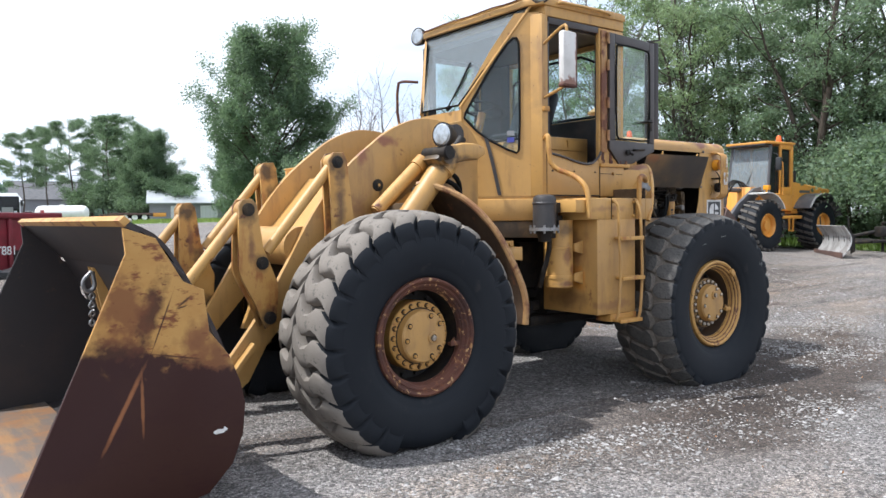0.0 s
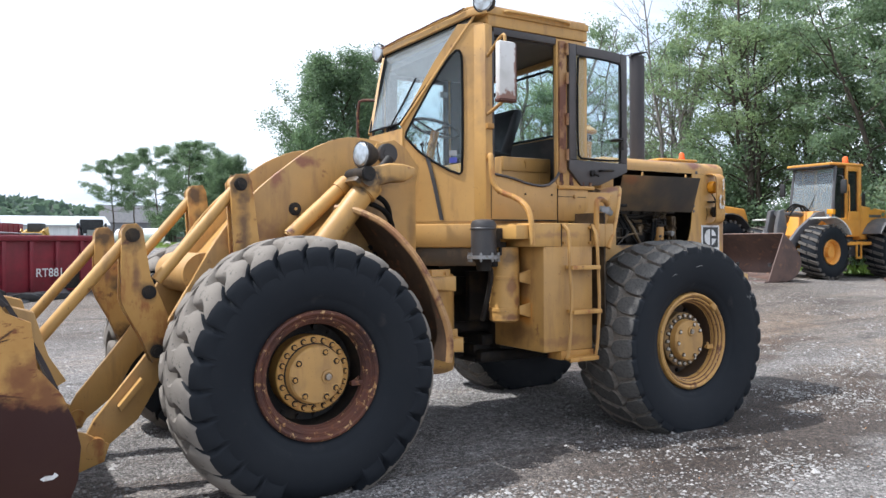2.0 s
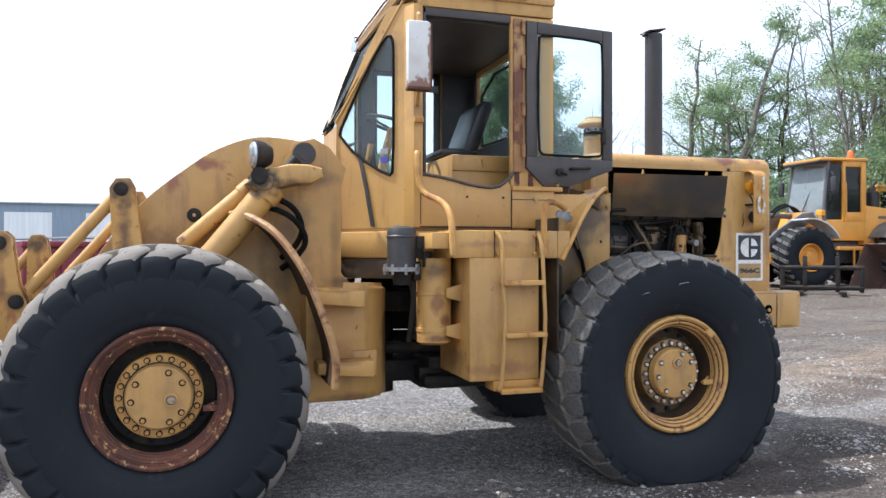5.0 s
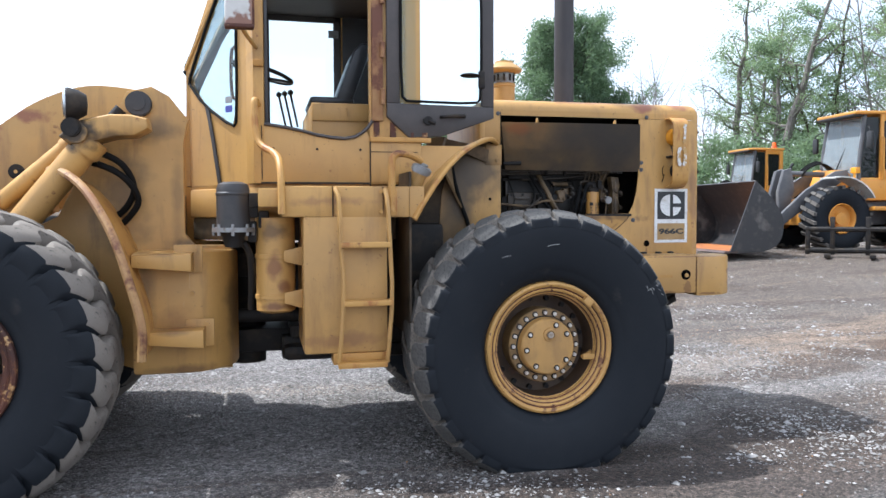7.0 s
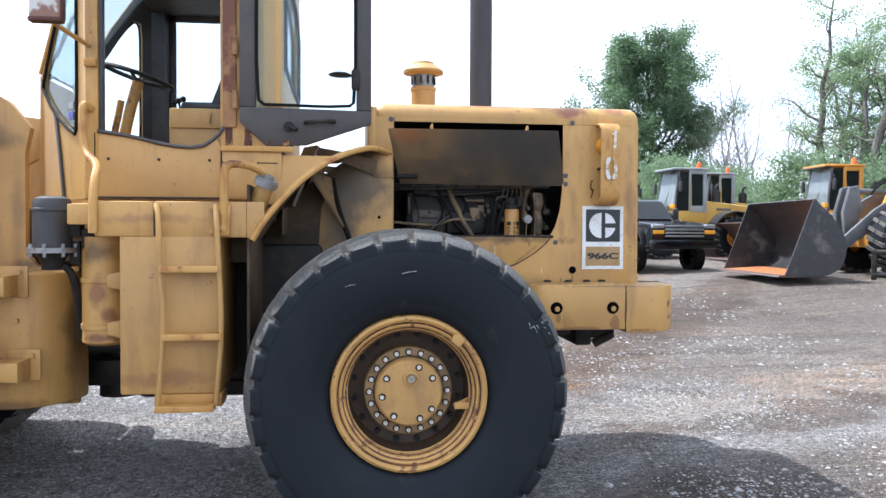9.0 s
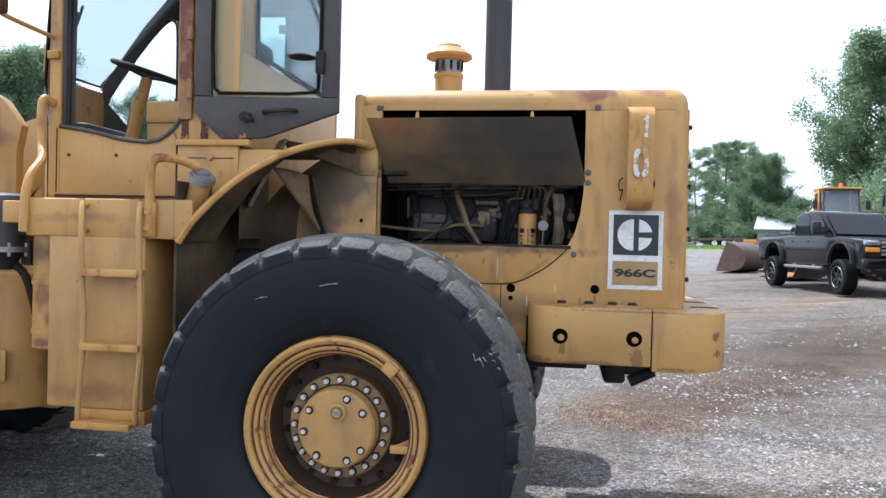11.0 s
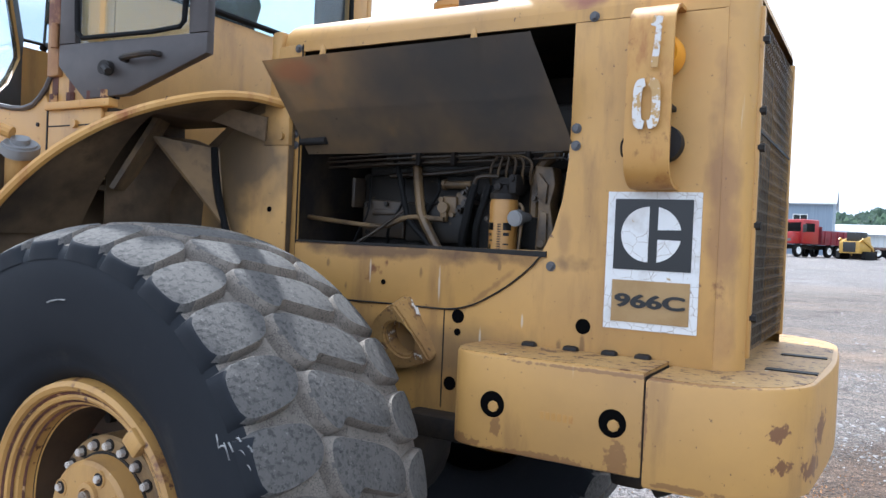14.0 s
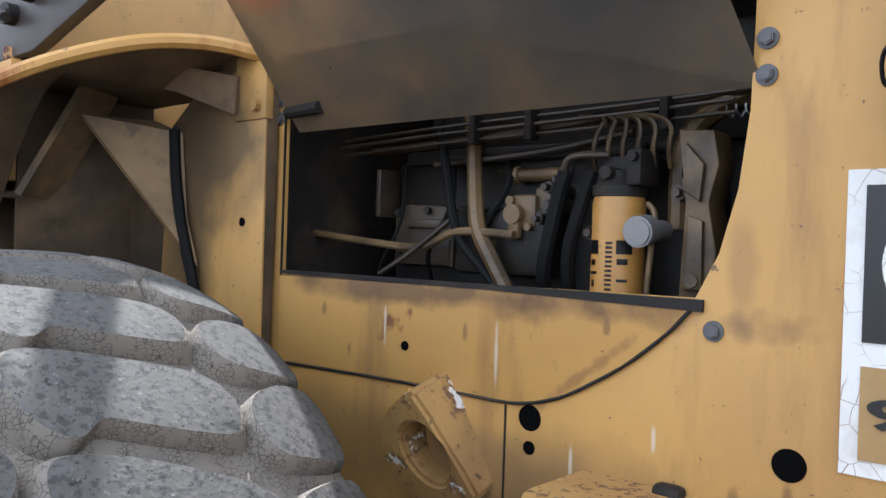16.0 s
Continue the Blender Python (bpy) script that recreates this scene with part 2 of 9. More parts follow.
for px_, pz_, rx_, rz_, c_ in ((-3.44, 1.86, 0.10, 0.12, (0.030, 0.020, 0.014)), (-4.095, 1.535, 0.11, 0.11, (0.030, 0.020, 0.014)), (-4.005, 1.19, 0.07, 0.08, (0.06, 0.035, 0.02)), (-3.96, 0.83, 0.09, 0.11, (0.035, 0.022, 0.015)), (-3.42, 1.55, 0.05, 0.30, (0.10, 0.052, 0.026)), (-4.08, 1.30, 0.03, 0.18, (0.17, 0.075, 0.032))):
    spot(lever_paint, px_, 0.0, pz_, rx_, 3.0, rz_, c_, 14.0, 0.85, 1.6, 0.3)
head_paint = paint.copy()
head_paint.name = "greasy_cylinder_head_paint"
spot(head_paint, -2.64, -0.70, 1.92, 0.15, 1.6, 0.11, (0.022, 0.018, 0.014), 14.0, 0.92, 1.4, 0.5)
spot(head_paint, -2.42, -0.70, 1.89, 0.22, 1.6, 0.05, (0.09, 0.055, 0.028), 10.0, 0.8, 1.6)
slab_paint = paint.copy()
slab_paint.name = "slab_yellow_paint"
for px_, py_, pz_, rx_, rz_ in ((0.78, -0.70, 0.915, 0.10, 0.03), (1.02, -0.70, 0.91, 0.20, 0.02), (1.24, -0.70, 0.94, 0.04, 0.07), (0.90, -0.70, 0.975, 0.02, 0.04), (1.305, -0.70, 1.03, 0.012, 0.14), (1.40, -0.70, 0.90, 0.12, 0.012), (1.30, -0.70, 1.158, 0.5, 0.008)):
    spot(slab_paint, px_, py_, pz_, rx_ * 0.8, 0.15, rz_ * 0.75, (0.17, 0.080, 0.036), 60.0, 0.65, 2.2, 0.75)
for px_, py_, pz_, rx_, rz_ in ((1.60, -0.58, 1.05, 0.04, 0.04), (1.61, -0.56, 0.97, 0.05, 0.03), (1.655, -0.45, 0.95, 0.05, 0.05), (1.67, -0.35, 1.03, 0.03, 0.07)):
    spot(slab_paint, px_, py_, pz_, rx_ * 0.6, 0.10, rz_ * 0.7, (0.13, 0.052, 0.026), 45.0, 0.85, 2.4, 0.8)
chipped = material("chipped_yellow_paint", (0.43, 0.26, 0.085), 0.5, layers=[
    (4.0, (0.34, 0.19, 0.060), 0.42, 0.62, 7), (11.0, (0.13, 0.050, 0.022), 0.57, 0.61, 9), (15.0, (0.60, 0.57, 0.52), 0.635, 0.645, 9), (45.0, (0.10, 0.05, 0.025), 0.64, 0.70, 4)],
    bump=[(12, 0.2, 0.006), (90, 0.15, 0.003)])
chipped_lug = material("rusty_chipped_lug_paint", (0.36, 0.215, 0.070), 0.55, layers=[
    (5.0, (0.24, 0.135, 0.048), 0.40, 0.60, 7), (22.0, (0.12, 0.060, 0.030), 0.56, 0.62, 9), (20.0, (0.62, 0.60, 0.56), 0.61, 0.63, 9), (60.0, (0.07, 0.04, 0.022), 0.60, 0.68, 5)],
    bump=[(25, 0.4, 0.006), (110, 0.3, 0.003)])
slab_top = material("rust_speckled_slab_paint", (0.44, 0.275, 0.095), 0.6, layers=[
    (2.5, (0.33, 0.19, 0.065), 0.40, 0.62, 7), (28.0, (0.11, 0.050, 0.024), 0.555, 0.60, 10), (60.0, (0.06, 0.032, 0.02), 0.59, 0.64, 6), (14.0, (0.66, 0.62, 0.55), 0.655, 0.67, 9)],
    bump=[(20, 0.3, 0.005), (90, 0.2, 0.003)])
rusty = material("rust", (0.105, 0.035, 0.018), 0.75, layers=[
    (3.0, (0.045, 0.018, 0.014), 0.40, 0.62, 8), (14.0, (0.22, 0.085, 0.03), 0.56, 0.70, 8), (9.0, (0.40, 0.22, 0.08), 0.62, 0.66, 10), (28.0, (0.46, 0.29, 0.13), 0.61, 0.65, 9)],
    bump=[(40, 0.25, 0.004), (4, 0.1, 0.02)])
bucket_paint = material("bucket_side_paint", (0.060, 0.022, 0.019), 0.5, layers=[
    (1.3, (0.036, 0.017, 0.016), 0.35, 0.65, 7), (5.0, (0.15, 0.050, 0.023), 0.54, 0.70, 8, (1, 1, 1)), (3.2, (0.18, 0.060, 0.025), 0.58, 0.66, 9, (1.6, 1.6, 0.35)), (16.0, (0.26, 0.14, 0.06), 0.66, 0.70, 9, (1, 1, 0.5))],
    bump=[(40, 0.15, 0.003), (3, 0.1, 0.02)])
bucket_yellow = material("scraped_yellow_bucket_paint", (0.44, 0.25, 0.075), 0.5, layers=[
    (2.2, (0.36, 0.18, 0.05), 0.42, 0.62, 8), (9.0, (0.17, 0.062, 0.026), 0.55, 0.64, 10, (1.0, 1.0, 2.6)), (24.0, (0.14, 0.05, 0.025), 0.63, 0.70, 8, (1, 1, 1.6))],
    bump=[(40, 0.15, 0.003), (3, 0.1, 0.02)], spec=0.22)
MAROON = (0.034, 0.0125, 0.011)
spot(bucket_yellow, -4.70, -1.41, 0.62, 0.40, 3.0, 0.30, (0.13, 0.048, 0.024), 9.0, 0.85, 1.6)
spot(bucket_yellow, -5.06, -1.41, 0.10, 1.15, 3.0, 0.74, MAROON, 7.0, 0.985, 0.7, 0.86)
spot(bucket_yellow, -5.40, -1.41, 0.55, 0.40, 3.0, 0.36, MAROON, 7.0, 0.98, 0.8, 0.75)
spot(bucket_yellow, -5.12, -1.41, 0.80, 0.18, 3.0, 0.12, MAROON, 14.0, 0.95, 1.2, 0.55)
spot(bucket_yellow, -4.965, -1.41, 1.00, 0.075, 3.0, 0.26, (0.055, 0.020, 0.014), 16.0, 0.92, 1.5, 0.4, 20)
spot(bucket_yellow, -5.08, -1.41, 1.03, 0.16, 3.0, 0.24, (0.15, 0.055, 0.024), 14.0, 0.8, 1.8)
spot(bucket_yellow, -4.72, -1.41, 0.86, 0.10, 3.0, 0.14, (0.16, 0.06, 0.028), 16.0, 0.75, 1.8)
spot(bucket_yellow, -5.095, -1.41, 0.55, 0.016, 3.0, 0.27, (0.27, 0.11, 0.045), 14.0, 0.9, 0.9, 0.4, 27)
spot(bucket_yellow, -5.003, -1.41, 0.56, 0.011, 3.0, 0.20, (0.24, 0.10, 0.04), 14.0, 0.9, 0.9, 0.4)
spot(bucket_yellow, -4.905, -1.41, 0.95, 0.006, 3.0, 0.21, (0.045, 0.018, 0.013), 14.0, 0.9, 0.9, 0.4, 21)
spot(bucket_yellow, -4.84, -1.41, 0.79, 0.17, 3.0, 0.007, (0.055, 0.02, 0.014), 18.0, 0.85, 0.9, 0.4, 12)
spot(bucket_yellow, -4.79, -1.41, 1.06, 0.055, 3.0, 0.007, (0.035, 0.015, 0.012), 18.0, 0.9, 0.9, 0.4, -38)
spot(bucket_yellow, -4.80, -1.41, 1.035, 0.035, 3.0, 0.006, (0.035, 0.015, 0.012), 18.0, 0.9, 0.9, 0.4, -15)
worn_steel = material("worn_steel", (0.16, 0.13, 0.11), 0.55, 0.4, layers=[
    (4.0, (0.28, 0.14, 0.06), 0.45, 0.65, 8), (2.0, (0.40, 0.22, 0.08), 0.50, 0.75, 6, (4, 0.6, 1))], bump=[(25, 0.2, 0.004)])
rusty_yellow = material("rust_eaten_yellow_paint", (0.36, 0.21, 0.08), 0.6, layers=[(3, (0.24, 0.11, 0.045), 0.40, 0.60, 8), (8, (0.12, 0.040, 0.018), 0.50, 0.60, 9)], bump=[(40, 0.2, 0.004)])
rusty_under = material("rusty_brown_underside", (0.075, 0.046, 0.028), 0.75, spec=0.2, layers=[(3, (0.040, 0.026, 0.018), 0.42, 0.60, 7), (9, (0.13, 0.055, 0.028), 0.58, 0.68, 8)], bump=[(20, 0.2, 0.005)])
dark_inner = material("dark_bucket_inside", (0.020, 0.017, 0.018), 0.6, layers=[(2.0, (0.035, 0.024, 0.022), 0.45, 0.7, 7), (9, (0.06, 0.035, 0.024), 0.64, 0.72, 8)], bump=[(20, 0.15, 0.005)])
# Sooty paint, made darker to hold the shade of the wheel well.
soot_shade = material("sooty_shaded_paint", (0.165, 0.110, 0.060), 0.7, spec=0.25, layers=[(1.4, (0.040, 0.030, 0.021), 0.34, 0.58, 6), (8.0, (0.06, 0.042, 0.025), 0.5, 0.7, 8)], bump=[(8, 0.1, 0.01)])
brown_blotched = material("brown_blotched_paint", (0.21, 0.132, 0.056), 0.6, layers=[(2.6, (0.065, 0.046, 0.027), 0.36, 0.56, 6), (9.0, (0.05, 0.038, 0.025), 0.56, 0.7, 8)], bump=[(8, 0.1, 0.01)])
flap_mat = material("brown_flap_dark_upper_right", (0.31, 0.205, 0.100), 0.34, layers=[(1.2, (0.080, 0.074, 0.070), 0.38, 0.64, 5), (7.0, (0.26, 0.17, 0.080), 0.60, 0.76, 8), (28.0, (0.05, 0.035, 0.02), 0.68, 0.74, 5)], bump=[(4, 0.10, 0.02)])
# The flap gets darker towards its upper right.
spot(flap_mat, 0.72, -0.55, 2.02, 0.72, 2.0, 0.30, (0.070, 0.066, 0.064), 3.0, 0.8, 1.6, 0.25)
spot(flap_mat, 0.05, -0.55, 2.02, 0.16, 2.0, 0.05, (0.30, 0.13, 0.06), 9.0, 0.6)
# Black of greasy parts, also used where sheets stand in for shade.
grime_shade = material("greasy_shade_black", (0.014, 0.012, 0.011), 0.62, spec=0.3, layers=[(6, (0.05, 0.035, 0.02), 0.5, 0.7, 8)], bump=[(30, 0.3, 0.006)])
engine_mat = material("oily_engine_paint", (0.017, 0.013, 0.009), 0.5, spec=0.3, layers=[(5, (0.010, 0.009, 0.008), 0.36, 0.56, 8), (20, (0.13, 0.085, 0.035), 0.64, 0.75, 6)], bump=[(30, 0.2, 0.004)])
pipe_mat = material("dirty_pipe_paint", (0.045, 0.030, 0.016), 0.45, layers=[(8, (0.025, 0.018, 0.012), 0.40, 0.60, 8)], bump=[(40, 0.1, 0.002)])
pipe_light = material("tan_pipe_paint", (0.135, 0.085, 0.036), 0.45, layers=[(9, (0.05, 0.032, 0.016), 0.44, 0.60, 8), (30, (0.02, 0.015, 0.01), 0.66, 0.74, 5)], bump=[(40, 0.1, 0.002)])
flange_paint = material("dirty_flange_paint", (0.30, 0.185, 0.070), 0.6, layers=[(6, (0.15, 0.092, 0.040), 0.38, 0.60, 8), (25, (0.06, 0.035, 0.02), 0.60, 0.70, 6)], bump=[(30, 0.2, 0.004)])
bolt_steel = material("clean_bolt_heads", (0.62, 0.58, 0.53), 0.42, 0.25, layers=[(40, (0.25, 0.16, 0.09), 0.55, 0.66, 5)])
rim_paint = material("chipped_rim_paint", YEL, 0.5, layers=[(3, (0.36, 0.20, 0.06), 0.40, 0.66, 7), (10, (0.17, 0.075, 0.032), 0.585, 0.65, 10), (32, (0.10, 0.040, 0.020), 0.63, 0.67, 8)], bump=[(30, 0.25, 0.004)])
# Rim paint darkened to hold the shade deep inside the barrel.
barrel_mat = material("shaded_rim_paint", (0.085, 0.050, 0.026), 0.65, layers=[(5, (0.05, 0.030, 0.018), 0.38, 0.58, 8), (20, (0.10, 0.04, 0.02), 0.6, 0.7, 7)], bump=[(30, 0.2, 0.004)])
sidewall = material("tyre_dressing_black", (0.0105, 0.0128, 0.0170), 0.66, layers=[(3, (0.014, 0.0162, 0.0200), 0.45, 0.7, 6), (9, (0.026, 0.026, 0.027), 0.62, 0.75, 8)], bump=[(60, 0.10, 0.002), (5, 0.05, 0.01)], spec=0.20)
tread_grey = material("dusty_worn_rubber", (0.076, 0.072, 0.067), 0.9, layers=[(4, (0.102, 0.096, 0.089), 0.42, 0.7, 7), (75, (0.045, 0.043, 0.041), 0.51, 0.60, 9), (140, (0.020, 0.019, 0.018), 0.60, 0.66, 5), (120, (0.16, 0.152, 0.142), 0.63, 0.69, 6)], bump=[(60, 0.5, 0.006), (150, 0.5, 0.003)])
tread_tan = material("dusty_lug_rubber", (0.172, 0.151, 0.129), 0.9, layers=[(5, (0.215, 0.190, 0.162), 0.45, 0.7, 7), (12, (0.06, 0.055, 0.05), 0.61, 0.68, 8), (60, (0.11, 0.096, 0.082), 0.60, 0.70, 6)], bump=[(60, 0.3, 0.004)])
tread_base = material("groove_rubber", (0.185, 0.162, 0.137), 0.95, layers=[(8, (0.125, 0.110, 0.094), 0.45, 0.65, 7)], bump=[(50, 0.5, 0.006)])
crackle(tread_base, 140.0, 0.085, (0.048, 0.041, 0.035), 0.40)
lug_dark = material("dark_lug_rubber", (0.085, 0.075, 0.065), 0.9, layers=[(6, (0.085, 0.078, 0.07), 0.5, 0.7, 6)])
black_paint = material("weathered_black_paint", (0.035, 0.033, 0.034), 0.5, layers=[(5, (0.07, 0.06, 0.055), 0.5, 0.75, 8), (30, (0.10, 0.06, 0.04), 0.68, 0.75, 5)], bump=[(60, 0.1, 0.002)])
door_black = material("faded_black_door_paint", (0.042, 0.035, 0.033), 0.5, layers=[(3, (0.074, 0.060, 0.054), 0.40, 0.7, 6), (25, (0.14, 0.10, 0.07), 0.68, 0.75, 5)], bump=[(80, 0.1, 0.002)])
rubber = material("black_rubber", (0.006, 0.006, 0.006), 0.7, spec=0.15)
vinyl = material("black_vinyl", (0.02, 0.021, 0.023), 0.38, layers=[(8, (0.05, 0.05, 0.05), 0.55, 0.75, 6)], bump=[(200, 0.1, 0.001)])
chrome = material("bright_bolt_steel", (0.42, 0.38, 0.33), 0.36, 0.85, layers=[(30, (0.20, 0.12, 0.06), 0.50, 0.68, 6)])
galv = material("grey_metal", (0.28, 0.28, 0.28), 0.45, 0.7, layers=[(12, (0.14, 0.10, 0.07), 0.56, 0.72, 7)])
white_paint = material("chipped_white_paint", (0.62, 0.60, 0.57), 0.5, layers=[(5, (0.50, 0.48, 0.44), 0.45, 0.7, 6), (9, (0.20, 0.06, 0.02), 0.64, 0.67, 9, (1, 1, 0.6))])
mirror_white = white_paint.copy()
mirror_white.name = "rust_streaked_white_paint"
spot(mirror_white, -1.72, -1.15, 2.46, 0.14, 0.3, 0.09, (0.19, 0.060, 0.024), 22.0, 0.85, 2.0, 0.6)
spot(mirror_white, -1.655, -1.15, 2.66, 0.022, 0.3, 0.28, (0.20, 0.070, 0.028), 25.0, 0.85, 1.8, 0.6)
white_decal = material("cracked_white_decal", (0.66, 0.66, 0.65), 0.45, layers=[(14, (0.52, 0.50, 0.47), 0.5, 0.7, 7), (40, (0.40, 0.30, 0.16), 0.68, 0.71, 6)])
flaky_white = material("flaking_white_paint", (0.60, 0.58, 0.55), 0.6, layers=[(26, (0.43, 0.27, 0.10), 0.50, 0.53, 9), (9, (0.42, 0.25, 0.09), 0.56, 0.59, 8)])
# Flat black for discs that paint the shade inside holes.
hole_shade = material("hole_shade_black", (0.004, 0.004, 0.004), 1.0, spec=0.0)
crackle(white_decal, 30.0, 0.022, (0.22, 0.15, 0.08), 0.40)
black_decal = material("black_decal", (0.012, 0.013, 0.014), 0.3)
tan_decal = material("tan_decal", (0.34, 0.22, 0.09), 0.45, layers=[(10, (0.28, 0.17, 0.06), 0.45, 0.7, 6)])
red_paint = material("faded_red_paint", (0.20, 0.018, 0.030), 0.5, layers=[(2, (0.13, 0.015, 0.022), 0.4, 0.65, 7), (10, (0.10, 0.04, 0.03), 0.62, 0.72, 8)], bump=[(5, 0.1, 0.02)])
truck_red = material("red_truck_paint", (0.32, 0.02, 0.02), 0.35)
truck_black = material("glossy_black_car_paint", (0.004, 0.0045, 0.006), 0.16, spec=0.35)
grey_plastic = material("black_plastic", (0.02, 0.02, 0.021), 0.5)
orange = material("orange_yellow_machine_paint", (0.66, 0.30, 0.045), 0.4, layers=[(2, (0.54, 0.25, 0.05), 0.45, 0.7, 6), (14, (0.25, 0.12, 0.04), 0.66, 0.73, 7)])
machine_grey = material("dark_grey_machine_paint", (0.085, 0.085, 0.090), 0.5, layers=[(3, (0.14, 0.13, 0.125), 0.45, 0.7, 6)])
bk_brown = material("brown_steel_bucket", (0.12, 0.070, 0.055), 0.6, layers=[(2, (0.07, 0.045, 0.04), 0.4, 0.65, 7), (6, (0.26, 0.13, 0.07), 0.58, 0.74, 8)], bump=[(20, 0.1, 0.005)])
bk_black = material("worn_black_bucket", (0.025, 0.024, 0.025), 0.4, layers=[(1.2, (0.11, 0.10, 0.09), 0.58, 0.66, 6), (5, (0.06, 0.05, 0.045), 0.5, 0.7, 7)])
worn_orange = material("fresh_orange_rust", (0.42, 0.15, 0.04), 0.6, layers=[(4, (0.28, 0.10, 0.035), 0.42, 0.62, 7)])
beacon_mat = material("orange_beacon_plastic", (0.75, 0.13, 0.02), 0.25)
amber = material("amber_lens", (0.70, 0.30, 0.02), 0.2)
tank_white = material("white_tank_paint", (0.78, 0.78, 0.76), 0.4, layers=[(2, (0.66, 0.65, 0.62), 0.5, 0.75, 6)])
siding = material("grey_house_siding", (0.27, 0.28, 0.30), 0.7, layers=[(1, (0.22, 0.23, 0.25), 0.4, 0.65, 5, (1, 1, 12))])
roofing = material("grey_shingle_roof", (0.16, 0.16, 0.17), 0.9, layers=[(3, (0.11, 0.11, 0.12), 0.45, 0.65, 6)])
blue_steel = material("blue_grey_steel_cladding", (0.23, 0.29, 0.36), 0.5, layers=[(1, (0.19, 0.24, 0.31), 0.4, 0.65, 5, (8, 8, 0.3))])
white_steel = material("white_steel_cladding", (0.72, 0.75, 0.76), 0.5, layers=[(0.4, (0.60, 0.63, 0.64), 0.4, 0.65, 5, (8, 8, 0.3))])
steel_roof = material("grey_steel_roof", (0.42, 0.44, 0.46), 0.45, layers=[(0.5, (0.34, 0.36, 0.38), 0.4, 0.65, 5)])
bark = material("bark", (0.085, 0.068, 0.052), 0.95, layers=[(6, (0.045, 0.036, 0.028), 0.45, 0.62, 7, (2, 2, 0.5))], bump=[(18, 0.6, 0.03)])
bark_grey = material("grey_dead_bark", (0.20, 0.18, 0.165), 0.95, layers=[(6, (0.12, 0.105, 0.09), 0.45, 0.62, 7, (2, 2, 0.5))])


def leaf_material(name, c0, c1):
    m = material(name, c0, 0.55, layers=[(0.35, c1, 0.38, 0.64, 4), (1.3, tuple(q * 0.42 for q in c0), 0.50, 0.64, 5)], island=0.50, spec=0.3)
    n, l = m.node_tree.nodes, m.node_tree.links
    b = n["Principled BSDF"]
    tr = n.new("ShaderNodeBsdfTranslucent")
    tr.inputs["Color"].default_value = (c1[0] * 2.4, c1[1] * 2.4, c1[2] * 2.0, 1)
    mix = n.new("ShaderNodeMixShader")
    mix.inputs[0].default_value = 0.40
    l.new(b.outputs[0], mix.inputs[1])
    l.new(tr.outputs[0], mix.inputs[2])
    l.new(mix.outputs[0], n["Material Output"].inputs["Surface"])
    return m


leaf_mid = leaf_material("green_leaves", (0.106, 0.152, 0.104), (0.146, 0.202, 0.124))
leaf_dark = leaf_material("dark_green_leaves", (0.072, 0.112, 0.074), (0.108, 0.158, 0.092))
leaf_light = leaf_material("light_green_leaves", (0.140, 0.192, 0.116), (0.182, 0.240, 0.134))
leaf_far = leaf_material("far_green_leaves", (0.052, 0.080, 0.066), (0.068, 0.100, 0.078))


def glass_material(name, tint, rough=0.02, mixv=0.86):
    m = bpy.data.materials.new(name)
    m.use_nodes = True
    n, l = m.node_tree.nodes, m.node_tree.links
    n.clear()
    out = n.new("ShaderNodeOutputMaterial")
    tr = n.new("ShaderNodeBsdfTransparent")
    tr.inputs[0].default_value = (*tint, 1)
    gl = n.new("ShaderNodeBsdfGlossy")
    gl.inputs["Roughness"].default_value = rough
    fr = n.new("ShaderNodeLayerWeight")
    fr.inputs[0].default_value = 0.5
    pw = n.new("ShaderNodeMath")
    pw.operation = "POWER"
    pw.inputs[1].default_value = 4.0
    fm = n.new("ShaderNodeMath")
    fm.operation = "MULTIPLY_ADD"
    fm.inputs[1].default_value, fm.inputs[2].default_value = 0.7, 0.03
    l.new(fr.outputs["Facing"], pw.inputs[0])
    l.new(pw.outputs[0], fm.inputs[0])
    df = n.new("ShaderNodeBsdfDiffuse")
    df.inputs[0].default_value = (0.42, 0.46, 0.48, 1)
    m1 = n.new("ShaderNodeMixShader")
    m1.inputs[0].default_value = 1 - mixv
    m2 = n.new("ShaderNodeMixShader")
    l.new(tr.outputs[0], m1.inputs[1])
    l.new(df.outputs[0], m1.inputs[2])
    l.new(fm.outputs[0], m2.inputs[0])
    l.new(m1.outputs[0], m2.inputs[1])
    l.new(gl.outputs[0], m2.inputs[2])
    l.new(m2.outputs[0], out.inputs["Surface"])
    return m


glass = glass_material("dusty_green_glass", (0.87, 0.935, 0.94), mixv=0.95)
# A pale diffuse share stands in for sky reflected in these windscreens.
pale_glass = glass_material("pale_sky_glare_glass", (0.66, 0.74, 0.76), mixv=0.66)
screen_glass = glass_material("dusty_sky_glare_glass", (0.66, 0.76, 0.80), mixv=0.68)
glass_dark = glass_material("dark_tinted_glass", (0.10, 0.12, 0.12), mixv=0.97)
lens_glass = material("clear_lamp_lens", (0.50, 0.53, 0.55), 0.15, 0.7, layers=[(18, (0.30, 0.30, 0.29), 0.45, 0.65, 4)])


# ---- mesh helpers ----
def finish(bm, angle=35):
    bmesh.ops.recalc_face_normals(bm, faces=bm.faces)
    lim = radians(angle)
    for f in bm.faces:
        f.smooth = True
    for e in bm.edges:
        if len(e.link_faces) != 2 or e.calc_face_angle(0) > lim:
            e.smooth = False
    me = bpy.data.meshes.new("mesh")
    bm.to_mesh(me)
    bm.free()
    return me


